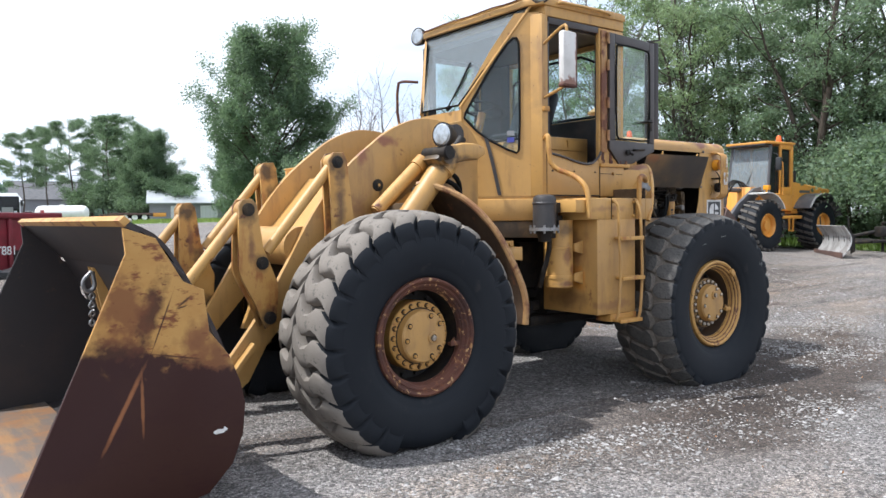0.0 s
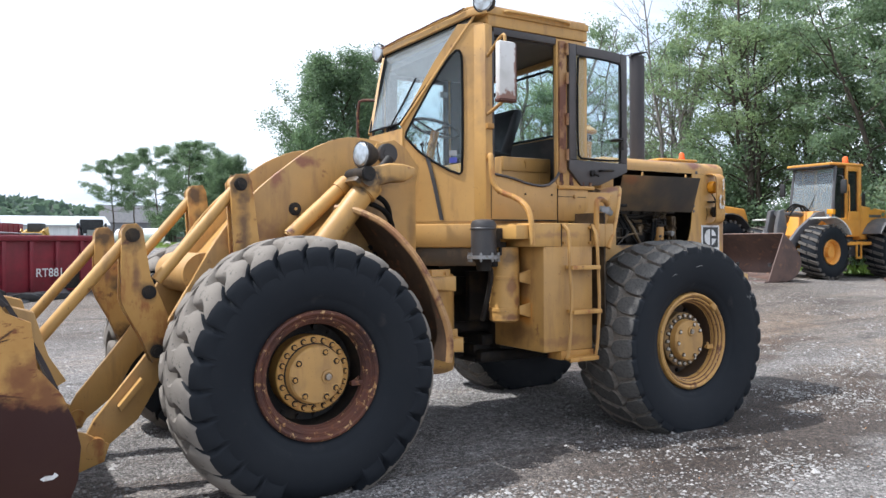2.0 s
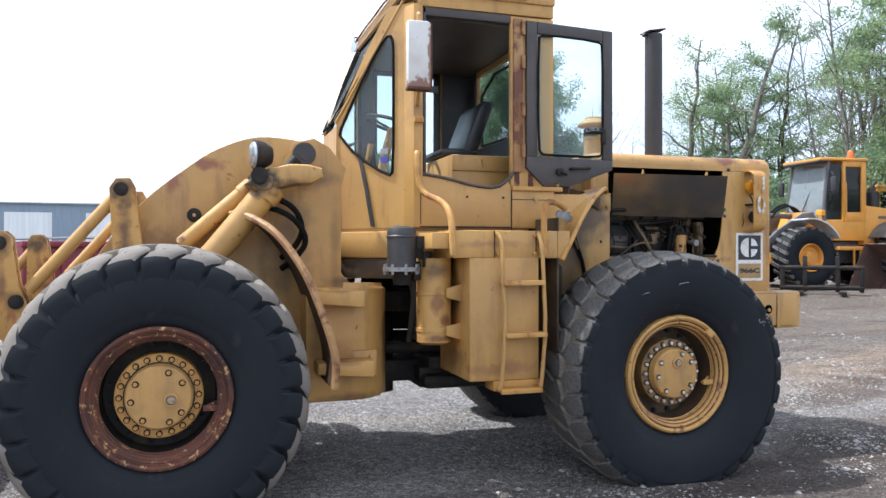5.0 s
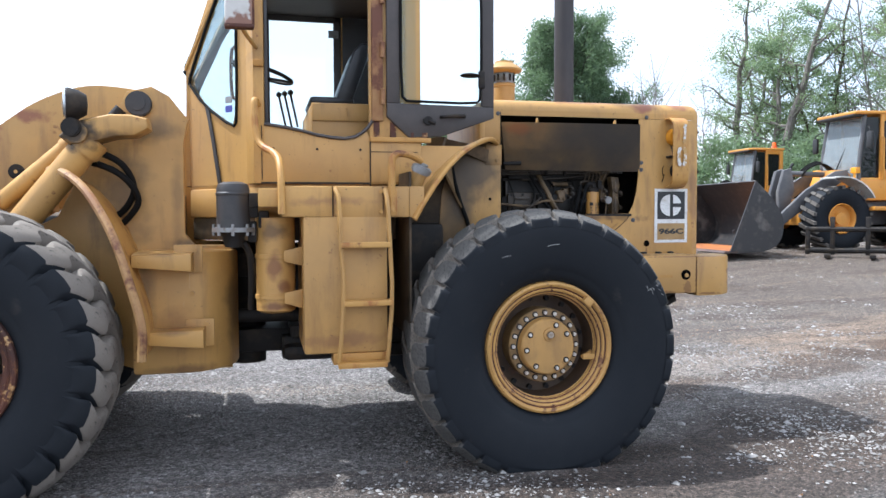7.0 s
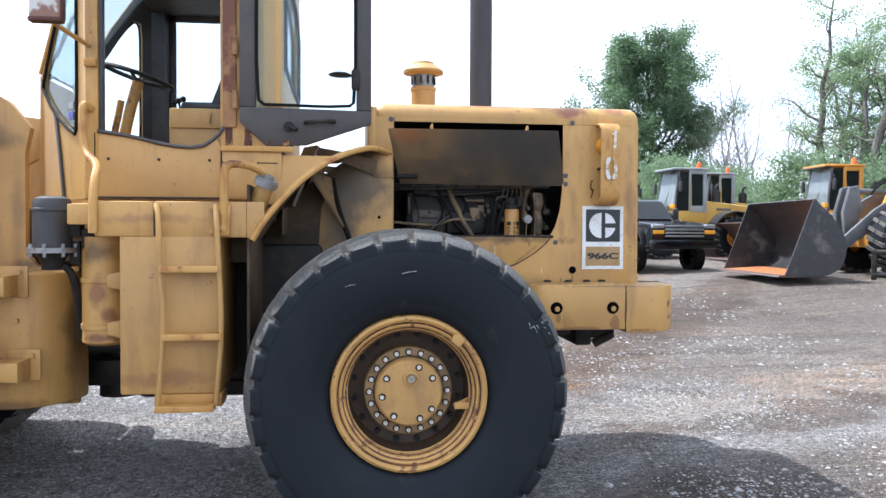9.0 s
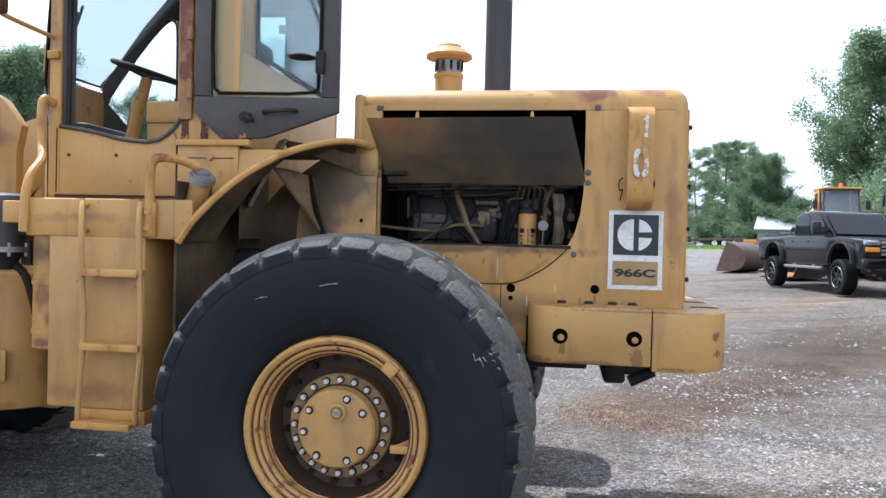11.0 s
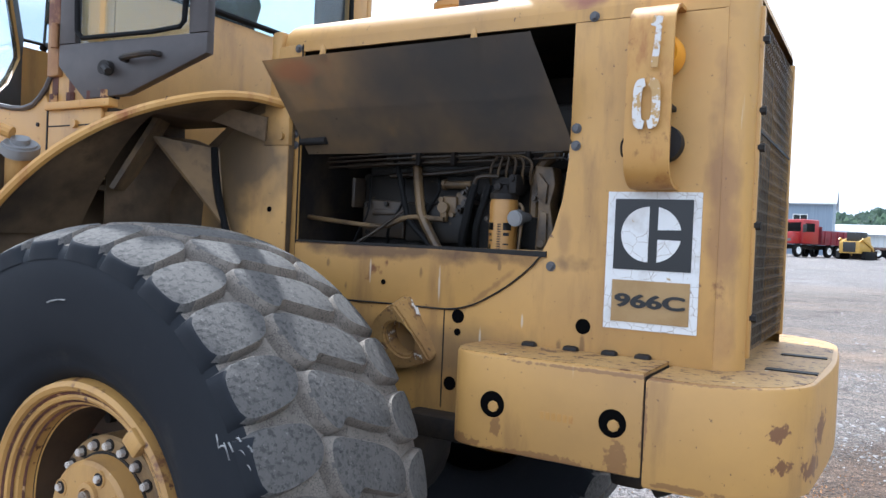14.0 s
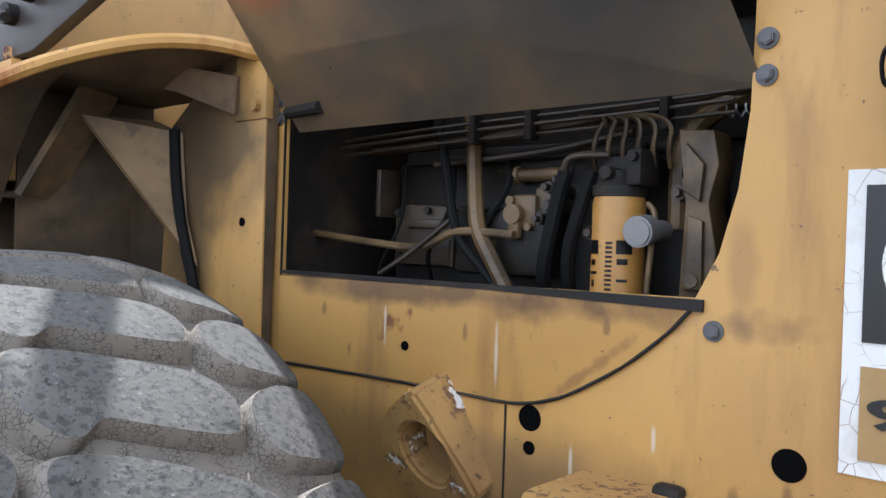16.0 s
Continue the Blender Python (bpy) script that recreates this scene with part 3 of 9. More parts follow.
def link_mesh(name, me, mat, parent, label="", local=False):
    ob = new(name, me)
    if mat and not me.materials:
        me.materials.append(mat)
    if parent is not None:
        ob.parent = parent
        if not local:
            ob.matrix_parent_inverse = parent.matrix_basis.inverted()
    if label:
        tagged(ob, label)
    return ob


def part(name, bm, mat, parent, label="", local=False):
    return link_mesh(name, finish(bm), mat, parent, label, local)


def thing(name, at, label, category, group=""):
    ob = new(name)
    ob.matrix_basis = at if isinstance(at, Matrix) else pose(*at)
    ob.empty_display_size = 0.2
    return tagged(ob, label, category, group)


def merge(*bms):
    out = bmesh.new()
    for b in bms:
        me = bpy.data.meshes.new("tmp")
        b.to_mesh(me)
        b.free()
        out.from_mesh(me)
        bpy.data.meshes.remove(me)
    return out


def box(x0, x1, y0, y1, z0, z1, bev=0.008, seg=2):
    bm = bmesh.new()
    bmesh.ops.create_cube(bm, size=1)
    for v in bm.verts:
        v.co = Vector(((x0 + x1) / 2 + v.co.x * (x1 - x0), (y0 + y1) / 2 + v.co.y * (y1 - y0), (z0 + z1) / 2 + v.co.z * (z1 - z0)))
    if bev:
        bmesh.ops.bevel(bm, geom=bm.edges[:], offset=bev, segments=seg, affect="EDGES", profile=0.5)
    return bm


def plate(poly, axis, a, b, bev=0.0):
    """A flat outline pulled from a to b along an axis; its two numbers are the other axes in order."""
    put = {"x": lambda u, v, w: (w, u, v), "y": lambda u, v, w: (u, w, v), "z": lambda u, v, w: (u, v, w)}[axis]
    bm = bmesh.new()
    lo = [bm.verts.new(put(u, v, a)) for u, v in poly]
    hi = [bm.verts.new(put(u, v, b)) for u, v in poly]
    k = len(poly)
    f1, f2 = bm.faces.new(lo), bm.faces.new(hi[::-1])
    for i in range(k):
        bm.faces.new((lo[i], lo[(i + 1) % k], hi[(i + 1) % k], hi[i]))
    bmesh.ops.recalc_face_normals(bm, faces=bm.faces)
    if bev:
        edges = list({e for f in (f1, f2) for e in f.edges})
        bmesh.ops.bevel(bm, geom=edges, offset=bev, segments=2, affect="EDGES", profile=0.5)
    bmesh.ops.triangulate(bm, faces=[f for f in bm.faces if len(f.verts) > 4])
    return bm


def cyl(p0, p1, r, n=20, r2=None, bev=0.0):
    p0, p1 = Vector(p0), Vector(p1)
    d = p1 - p0
    bm = bmesh.new()
    bmesh.ops.create_cone(bm, cap_ends=True, segments=n, radius1=r, radius2=r if r2 is None else r2, depth=d.length)
    if bev:
        caps = [e for e in bm.edges if any(len(f.verts) > 4 for f in e.link_faces)]
        bmesh.ops.bevel(bm, geom=caps, offset=bev, segments=2, affect="EDGES")
    bmesh.ops.transform(bm, verts=bm.verts, matrix=Matrix.Translation((p0 + p1) / 2) @ d.to_track_quat("Z", "Y").to_matrix().to_4x4())
    return bm


def tube(pts, r, n=10, smooth=3):
    """A round bar along a line whose bends are rounded."""
    pts = [Vector(p) for p in pts]
    for _ in range(smooth):
        q = [pts[0]]
        for a, b in zip(pts, pts[1:]):
            q += [a.lerp(b, 0.25), a.lerp(b, 0.75)]
        pts = q + [pts[-1]]
    bm = bmesh.new()
    rings = []
    up = Vector((0.13, 0.31, 0.94))
    for i, p in enumerate(pts):
        d = (pts[min(i + 1, len(pts) - 1)] - pts[max(i - 1, 0)]).normalized()
        up = (up - d * up.dot(d)).normalized()
        side = d.cross(up)
        rings.append([bm.verts.new(p + r * (math.cos(a) * up + math.sin(a) * side)) for a in (2 * math.pi * k / n for k in range(n))])
    for a, b in zip(rings, rings[1:]):
        for k in range(n):
            bm.faces.new((a[k], a[(k + 1) % n], b[(k + 1) % n], b[k]))
    bm.faces.new(rings[0])
    bm.faces.new(rings[-1][::-1])
    return bm


def lathe(profile, n=48, axis="y", at=(0, 0, 0)):
    """A profile of (radius, height) turned about an axis."""
    bm = bmesh.new()
    rings = []
    for r, h in profile:
        ring = []
        for k in range(n):
            c, s = r * math.cos(2 * math.pi * k / n), r * math.sin(2 * math.pi * k / n)
            co = {"y": (c, h, s), "z": (c, s, h), "x": (h, c, s)}[axis]
            ring.append(bm.verts.new(Vector(co) + Vector(at)))
        rings.append(ring)
    for a, b in zip(rings, rings[1:]):
        for k in range(n):
            bm.faces.new((a[k], a[(k + 1) % n], b[(k + 1) % n], b[k]))
    bmesh.ops.remove_doubles(bm, verts=bm.verts, dist=1e-5)
    return bm


def sheet(rows, thick):
    """A bent sheet through rows of points, with a thickness."""
    bm = bmesh.new()
    grid = [[bm.verts.new(p) for p in row] for row in rows]
    for a, b in zip(grid, grid[1:]):
        for k in range(len(a) - 1):
            bm.faces.new((a[k], a[k + 1], b[k + 1], b[k]))
    bmesh.ops.recalc_face_normals(bm, faces=bm.faces)
    bmesh.ops.solidify(bm, geom=bm.faces[:], thickness=thick)
    return bm


def curve_pts(pts, steps=6):
    """A smooth line through points."""
    p = [Vector(q) for q in pts]
    p = [2 * p[0] - p[1]] + p + [2 * p[-1] - p[-2]]
    out = []
    for i in range(1, len(p) - 2):
        for s in range(steps):
            t = s / steps
            out.append(0.5 * ((2 * p[i]) + (p[i + 1] - p[i - 1]) * t + (2 * p[i - 1] - 5 * p[i] + 4 * p[i + 1] - p[i + 2]) * t * t + (3 * p[i] - p[i - 1] - 3 * p[i + 1] + p[i + 2]) * t ** 3))
    return out + [p[-2]]


def mirror_y(bm):
    for v in bm.verts:
        v.co.y = -v.co.y
    return bm


def smooth01(t):
    t = min(1.0, max(0.0, t))
    return t * t * (3 - 2 * t)


def ground_z(x, y):
    slope = 0.021 * max(0.0, min(58.0, y - 2.0 - 8.0 * smooth01((10.0 - x) / 6.0))) + 0.010 * max(0.0, min(20.0, x - 3.0))
    return -0.012 + slope + 0.28 * math.exp(-((x - 12.5) ** 2 + (y - 10.5) ** 2) / 30.0)


# ---- ground ----
def build_ground():
    k = 150
    u = np.linspace(-1, 1, k)
    axis = 7.0 * u + 1800 * np.sign(u) * np.abs(u) ** 6
    verts = [(float(x) - 1, float(y) - 2, ground_z(float(x) - 1, float(y) - 2) + (0.012 * noise.noise((x * 0.7, y * 0.7, 0)) + 0.006 * noise.noise((x * 2.3, y * 2.3, 4)) if abs(x) < 60 and abs(y) < 60 else 0)) for y in axis for x in axis]
    faces = [(j * k + i, j * k + i + 1, (j + 1) * k + i + 1, (j + 1) * k + i) for j in range(k - 1) for i in range(k - 1)]
    me = bpy.data.meshes.new("ground")
    me.from_pydata(verts, [], faces)
    for p in me.polygons:
        p.use_smooth = True
    return me


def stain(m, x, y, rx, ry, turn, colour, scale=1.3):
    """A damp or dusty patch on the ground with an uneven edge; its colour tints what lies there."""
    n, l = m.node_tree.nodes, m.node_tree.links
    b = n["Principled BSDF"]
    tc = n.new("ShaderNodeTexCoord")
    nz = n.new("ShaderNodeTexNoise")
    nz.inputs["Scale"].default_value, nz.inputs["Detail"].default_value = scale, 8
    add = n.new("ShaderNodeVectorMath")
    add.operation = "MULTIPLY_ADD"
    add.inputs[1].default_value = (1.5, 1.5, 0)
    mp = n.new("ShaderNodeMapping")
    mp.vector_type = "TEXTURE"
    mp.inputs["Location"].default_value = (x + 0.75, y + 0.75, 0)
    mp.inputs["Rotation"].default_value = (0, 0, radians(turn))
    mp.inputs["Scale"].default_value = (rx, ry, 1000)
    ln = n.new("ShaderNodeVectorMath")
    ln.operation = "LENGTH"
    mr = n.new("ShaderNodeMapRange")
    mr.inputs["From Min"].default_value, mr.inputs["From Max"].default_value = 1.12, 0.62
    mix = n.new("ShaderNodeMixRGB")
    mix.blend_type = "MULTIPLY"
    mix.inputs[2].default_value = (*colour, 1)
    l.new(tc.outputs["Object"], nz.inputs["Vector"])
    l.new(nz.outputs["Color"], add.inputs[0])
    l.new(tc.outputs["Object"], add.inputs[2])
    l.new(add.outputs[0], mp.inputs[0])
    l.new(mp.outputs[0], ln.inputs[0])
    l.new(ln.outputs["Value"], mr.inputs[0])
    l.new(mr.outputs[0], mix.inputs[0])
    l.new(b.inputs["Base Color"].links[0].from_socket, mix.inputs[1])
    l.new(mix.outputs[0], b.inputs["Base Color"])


def pebbles(m, scale, low, high, depth):
    """Cells of single stones, each of its own brightness, with joints between them."""
    n, l = m.node_tree.nodes, m.node_tree.links
    b = n["Principled BSDF"]
    tc = n.new("ShaderNodeTexCoord")
    vo = n.new("ShaderNodeTexVoronoi")
    vo.inputs["Scale"].default_value = scale
    sp = n.new("ShaderNodeSeparateColor")
    mr = n.new("ShaderNodeMapRange")
    mr.inputs["To Min"].default_value, mr.inputs["To Max"].default_value = low, high
    mix = n.new("ShaderNodeMixRGB")
    mix.blend_type = "MULTIPLY"
    mix.inputs[0].default_value = 1.0
    bp = n.new("ShaderNodeBump")
    bp.invert = True
    bp.inputs["Strength"].default_value, bp.inputs["Distance"].default_value = 0.9, depth
    l.new(tc.outputs["Object"], vo.inputs["Vector"])
    l.new(vo.outputs["Color"], sp.inputs[0])
    l.new(sp.outputs[0], mr.inputs[0])
    l.new(b.inputs["Base Color"].links[0].from_socket, mix.inputs[1])
    l.new(mr.outputs[0], mix.inputs[2])
    l.new(mix.outputs[0], b.inputs["Base Color"])
    l.new(vo.outputs["Distance"], bp.inputs["Height"])
    l.new(b.inputs["Normal"].links[0].from_socket, bp.inputs["Normal"])
    l.new(bp.outputs[0], b.inputs["Normal"])


gravel = material("gravel_yard", (0.246, 0.228, 0.217), 0.95, layers=[
    (0.30, (0.178, 0.160, 0.148), 0.42, 0.58, 7), (0.8, (0.100, 0.084, 0.073), 0.545, 0.62, 9), (0.40, (0.30, 0.252, 0.212), 0.50, 0.62, 8, (0.35, 2.2, 1)), (0.9, (0.125, 0.100, 0.084), 0.55, 0.63, 9, (0.22, 1.9, 1)), (5.0, (0.13, 0.115, 0.105), 0.56, 0.66, 8),
    (60, (0.095, 0.088, 0.085), 0.46, 0.58, 5), (110, (0.42, 0.40, 0.385), 0.58, 0.66, 4), (30, (0.36, 0.34, 0.325), 0.655, 0.69, 5)],
    bump=[(70, 0.8, 0.014), (18, 0.4, 0.02), (180, 0.5, 0.005)])
pebbles(gravel, 42.0, 0.55, 1.45, 0.016)
pebbles(gravel, 95.0, 0.60, 1.40, 0.008)
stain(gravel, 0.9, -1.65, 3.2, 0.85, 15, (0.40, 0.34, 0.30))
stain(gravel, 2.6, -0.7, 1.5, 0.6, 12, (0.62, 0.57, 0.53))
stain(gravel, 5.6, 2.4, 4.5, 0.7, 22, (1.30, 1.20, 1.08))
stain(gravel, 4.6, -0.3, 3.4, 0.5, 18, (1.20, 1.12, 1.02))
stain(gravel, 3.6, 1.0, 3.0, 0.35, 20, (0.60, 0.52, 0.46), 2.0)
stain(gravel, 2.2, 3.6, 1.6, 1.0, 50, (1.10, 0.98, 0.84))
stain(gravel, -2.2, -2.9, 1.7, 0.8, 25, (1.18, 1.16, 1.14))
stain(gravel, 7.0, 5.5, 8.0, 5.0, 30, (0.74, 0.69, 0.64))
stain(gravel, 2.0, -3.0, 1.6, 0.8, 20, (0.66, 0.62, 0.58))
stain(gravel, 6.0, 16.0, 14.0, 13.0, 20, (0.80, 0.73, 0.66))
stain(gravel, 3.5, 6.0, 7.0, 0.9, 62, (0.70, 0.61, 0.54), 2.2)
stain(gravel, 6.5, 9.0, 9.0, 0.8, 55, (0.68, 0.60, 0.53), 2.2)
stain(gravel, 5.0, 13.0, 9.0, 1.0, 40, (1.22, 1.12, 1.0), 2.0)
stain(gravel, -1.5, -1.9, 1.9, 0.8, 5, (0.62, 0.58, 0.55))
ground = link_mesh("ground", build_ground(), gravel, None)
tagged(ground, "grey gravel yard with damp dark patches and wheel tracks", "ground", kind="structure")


# ---- the wheel loader ----
def tread_lug(R):
    """One curved lug of the front tyre, from the shoulder to the middle, at the top of the wheel."""
    bm = bmesh.new()
    rows = []
    prof = [(-0.296, 0.205), (-0.306, 0.165), (-0.308, 0.128), (-0.302, 0.096), (-0.288, 0.068), (-0.266, 0.044), (-0.235, 0.026), (-0.19, 0.013), (-0.14, 0.006), (-0.09, 0.002), (-0.045, 0.0), (-0.004, 0.0)]
    for y, drop in prof:
        s = max(0.0, (y + 0.29) / 0.286)
        top = R - drop
        mid = 0.15 * s + 0.055 * math.sin(s * 7.5 - 0.4)
        half = 0.090 + 0.010 * math.sin(s * 6 + 1) - 0.026 * max(0.0, (drop - 0.09) / 0.11)
        low = top - 0.085
        row = []
        for q, a in ((low, mid - half - 0.012), (top - 0.014, mid - half), (top, mid - half + 0.020), (top + 0.003, mid), (top, mid + half - 0.020), (top - 0.014, mid + half), (low, mid + half + 0.012)):
            row.append(bm.verts.new((q * math.sin(a), y, q * math.cos(a))))
        rows.append(row)
    for a, b in zip(rows, rows[1:]):
        for k in range(6):
            bm.faces.new((a[k], a[k + 1], b[k + 1], b[k]))
    bm.faces.new(rows[0])
    bm.faces.new(rows[-1][::-1])
    return bm


SHOULDER = [(-0.310, -0.082), (-0.310, 0.082), (-0.245, 0.088), (-0.170, 0.066), (-0.142, 0.0), (-0.165, -0.062), (-0.235, -0.086)]
MIDDLE = [(-0.100, -0.112), (-0.02, -0.082), (0.06, -0.040), (0.120, 0.0), (0.142, 0.060), (0.118, 0.128), (0.05, 0.098), (-0.012, 0.066), (-0.042, 0.050), (-0.074, 0.084), (-0.110, 0.050), (-0.126, -0.020), (-0.122, -0.085)]


def tread_block(R, base, outline, rd):
    """One worn rounded block of the rear tyre at the top of the wheel; the outline is (across, angle)."""
    pts = [(y + rd.uniform(-0.003, 0.003), a + rd.uniform(-0.004, 0.004)) for y, a in outline]
    for _ in range(2):
        pts = [((1 - f) * p[0] + f * q[0], (1 - f) * p[1] + f * q[1]) for p, q in zip(pts, pts[1:] + pts[:1]) for f in (0.22, 0.78)]
    cy, ca = sum(p[0] for p in pts) / len(pts), sum(p[1] for p in pts) / len(pts)
    bm = bmesh.new()

    def ring(scale, r):
        out = []
        for y, a in pts:
            yy, aa = max(-0.312, min(0.312, cy + (y - cy) * scale)), ca + (a - ca) * scale
            rr = r - 0.050 * (abs(yy) / 0.3) ** 3.4
            out.append(bm.verts.new((rr * math.sin(aa), yy, rr * math.cos(aa))))
        return out

    rings = [ring(1.20, base - 0.014), ring(1.09, R - 0.016), ring(1.045, R - 0.005), ring(1.0, R), ring(0.62, R + 0.0005), ring(0.3, R)]
    k = len(pts)
    for lo, hi in zip(rings, rings[1:]):
        for i in range(k):
            bm.faces.new((lo[i], lo[(i + 1) % k], hi[(i + 1) % k], hi[i]))
    bm.faces.new(rings[-1])
    return bm


def squash(me, height):
    """Flattens the foot of a tyre that carries weight."""
    for v in me.vertices:
        low = -height
        if v.co.z < low + 0.02:
            v.co.y *= 1.0 + 0.5 * max(0.0, low + 0.02 - v.co.z)
            v.co.z = max(v.co.z, low) if v.co.z < low else v.co.z


def build_wheel(root, centre, R, rim_mat, front, hub_height, turn=0, seed=0):
    base = R - (0.060 if front else 0.031)
    shift = 0.0 if front else -0.030
    rim_prof = [(0.300, -0.190), (0.372, -0.205), (0.392, -0.228), (0.384, -0.252), (0.381, -0.272), (0.368, -0.279), (0.356, -0.272), (0.349, -0.255), (0.338, -0.262), (0.330, -0.258), (0.326, -0.242), (0.314, -0.236), (0.310, -0.215),
                (0.306, -0.195)]
    wheel = part("wheel", lathe(rim_prof, 64), rim_mat, root, "rust-red steel rim" if front else "yellow steel rim with a lock ring")
    wheel.matrix_basis = pose(*centre, 0, 0, turn)
    # Dark barrel colour carries the shade of the recess.
    part("rim_barrel", lathe([(0.306, -0.195), (0.302, -0.10), (0.292, -0.055), (0.255, -0.04), (0.205, -0.045), (0.19, -0.05)], 64), barrel_mat if not front else grime_shade, wheel, "inner barrel of the rim, recess shade in its colour", True)
    for rr, hh_ in ((0.3495, -0.2575), (0.327, -0.2435), (0.311, -0.218)):
        part("ring_groove", lathe([(rr + 0.0055, hh_ - 0.002), (rr, hh_ - 0.0065), (rr - 0.0055, hh_ - 0.002), (rr, hh_ + 0.003), (rr + 0.0055, hh_ - 0.002)], 64), rusty, wheel, "rusty groove of the lock ring", True)
    if front:
        prof = [(0.366, -0.228), (0.39, -0.255), (0.43, -0.282), (0.445, -0.283), (0.455, -0.289), (0.50, -0.302), (0.58, -0.310), (0.63, -0.306), (R - 0.165, -0.299), (R - 0.132, -0.282), (R - 0.104, -0.248), (R - 0.080, -0.20), (R - 0.064, -0.10), (R - 0.060, 0)]
        prof = prof + [(r, -h) for r, h in prof[-2::-1]]
    else:
        prof = [(0.380, -0.225), (0.392, -0.254), (0.43, -0.288), (0.445, -0.291), (0.455, -0.299), (0.50, -0.318), (0.58, -0.334), (0.65, -0.341), (R - 0.125, -0.341), (R - 0.092, -0.338), (R - 0.068, -0.326), (base - 0.030, -0.302), (base - 0.013, -0.24), (base - 0.002, -0.13), (base, -0.03)]
        prof = prof + [(r, -0.06 - h) for r, h in prof[-2::-1]]
    me = finish(lathe(prof, 96), 50)
    me.materials.append(sidewall)
    me.materials.append(lug_dark if front else tread_base)
    for p in me.polygons:
        c = p.center
        if abs(c.y - shift) < (0.25 if front else 0.29) and math.hypot(c.x, c.z) > base - 0.05:
            p.material_index = 1
    squash(me, hub_height)
    link_mesh("tyre", me, sidewall, wheel, "black dressed rubber tyre wall", True)
    rnd = random.Random(seed)
    if front:
        for lugs, off in ((finish(tread_lug(R), 40), 0.0), (finish(mirror_y(tread_lug(R)), 40), 0.5)):
            lugs.materials.append(tread_tan)
            lugs.materials.append(sidewall)
            for q in lugs.polygons:
                if abs(q.center.y) > 0.294 or math.hypot(q.center.x, q.center.z) < R - 0.075:
                    q.material_index = 1
            for i in range(26):
                a = 2 * math.pi * (i + off) / 26
                if abs(a - math.pi) < 0.30:
                    continue
                ob = link_mesh("tread_lug", lugs, tread_tan, wheel, local=True)
                ob.matrix_basis = Matrix.Rotation(a, 4, "Y")
    else:
        for outline, off in ((SHOULDER, 0.5), (MIDDLE, 0.0), ([(-y, a) for y, a in SHOULDER[::-1]], 0.5)):
            kinds = []
            for v in range(3):
                me = finish(tread_block(R, base, outline, rnd), 40)
                me.materials.append(tread_grey)
                me.materials.append(sidewall)
                me.materials.append(tread_base)
                for q in me.polygons:
                    if abs(q.center.y) > 0.300:
                        q.material_index = 1
                    elif abs(q.normal.y) + abs(q.normal.x) > 0.75 and abs(q.center.y) < 0.27:
                        q.material_index = 2
                kinds.append(me)
            for i in range(30):
                a = 2 * math.pi * (i + off) / 30
                if abs((a + math.pi) % (2 * math.pi) - math.pi) > math.pi - 0.25:
                    continue
                ob = link_mesh("tread_block", kinds[rnd.randrange(3)], tread_grey, wheel, local=True)
                ob.matrix_basis = Matrix.Translation((0, shift, 0)) @ Matrix.Rotation(a + rnd.uniform(-0.006, 0.006), 4, "Y")
    hub_prof = [(0.192, -0.165), (0.192, -0.174), (0.187, -0.19), (0.183, -0.226), (0.172, -0.236), (0.10, -0.240), (0.0, -0.240)]
    hub = part("hub", lathe(hub_prof, 48), paint, wheel, "yellow planetary hub cover", True)
    k = 0.93 if front else 0.89
    slim = Matrix.Diagonal((k, 1.0, k, 1.0))
    hub.matrix_basis = slim
    part("hub_flange", lathe([(0.246, -0.04), (0.246, -0.165), (0.238, -0.172), (0.191, -0.174)], 48), paint_worn if front else flange_paint, wheel, "dirty bolted hub flange", True).matrix_basis = slim
    # Black ring draws the dark line where cover meets flange.
    part("gasket", lathe([(0.199, -0.172), (0.197, -0.1775), (0.190, -0.1785), (0.186, -0.174)], 48), grime_shade, wheel, "black ring along the hub cover joint", True).matrix_basis = slim
    ex, ez = (0.062, -0.012) if front else (0.008, 0.072)
    part("plug_boss", lathe([(0.040, 0.0), (0.038, -0.010), (0.026, -0.012), (0.024, -0.004), (0.0, -0.004)], 24, "y", (ex, -0.239, ez)), paint, wheel, local=True)
    eye = cyl((ex, -0.24, ez), (ex, -0.262, ez), 0.019, 16, bev=0.004)
    part("plug", eye, chrome, wheel, "bright filler plug", True)
    bolt = finish(cyl((0, -0.168, 0.218), (0, -0.194, 0.218), 0.0125, 6, bev=0.003))
    washer = finish(cyl((0, -0.168, 0.218), (0, -0.1765, 0.218), 0.0195, 14, bev=0.001))
    for i in range(20):
        for nm, me_, mt in (("bolt", bolt, paint_worn if front else bolt_steel), ("washer", washer, grime_shade)):
            ob = link_mesh(nm, me_, mt, wheel, local=True)
            ob.matrix_basis = slim @ Matrix.Rotation(2 * math.pi * i / 20, 4, "Y")
    bolt2 = finish(cyl((0, -0.232, 0.152), (0, -0.252, 0.152), 0.0125, 6, bev=0.003))
    seat_ = finish(lathe([(0.028, -0.234), (0.026, -0.2405), (0.018, -0.2405), (0.017, -0.2375), (0.0, -0.2375)], 16, "y", (0, 0, 0.149)))
    washer2 = finish(cyl((0, -0.236, 0.150), (0, -0.2415, 0.150), 0.0205, 14, bev=0.001))
    for a in (0.35, 1.0, 2.2, 2.75, 3.75, 4.6, 5.3):
        for nm, me_, mt in (("bolt", bolt2, paint_worn if front else bolt_steel), ("bolt_seat", seat_, paint), ("washer", washer2, grime_shade)):
            ob = link_mesh(nm, me_, mt, wheel, local=True)
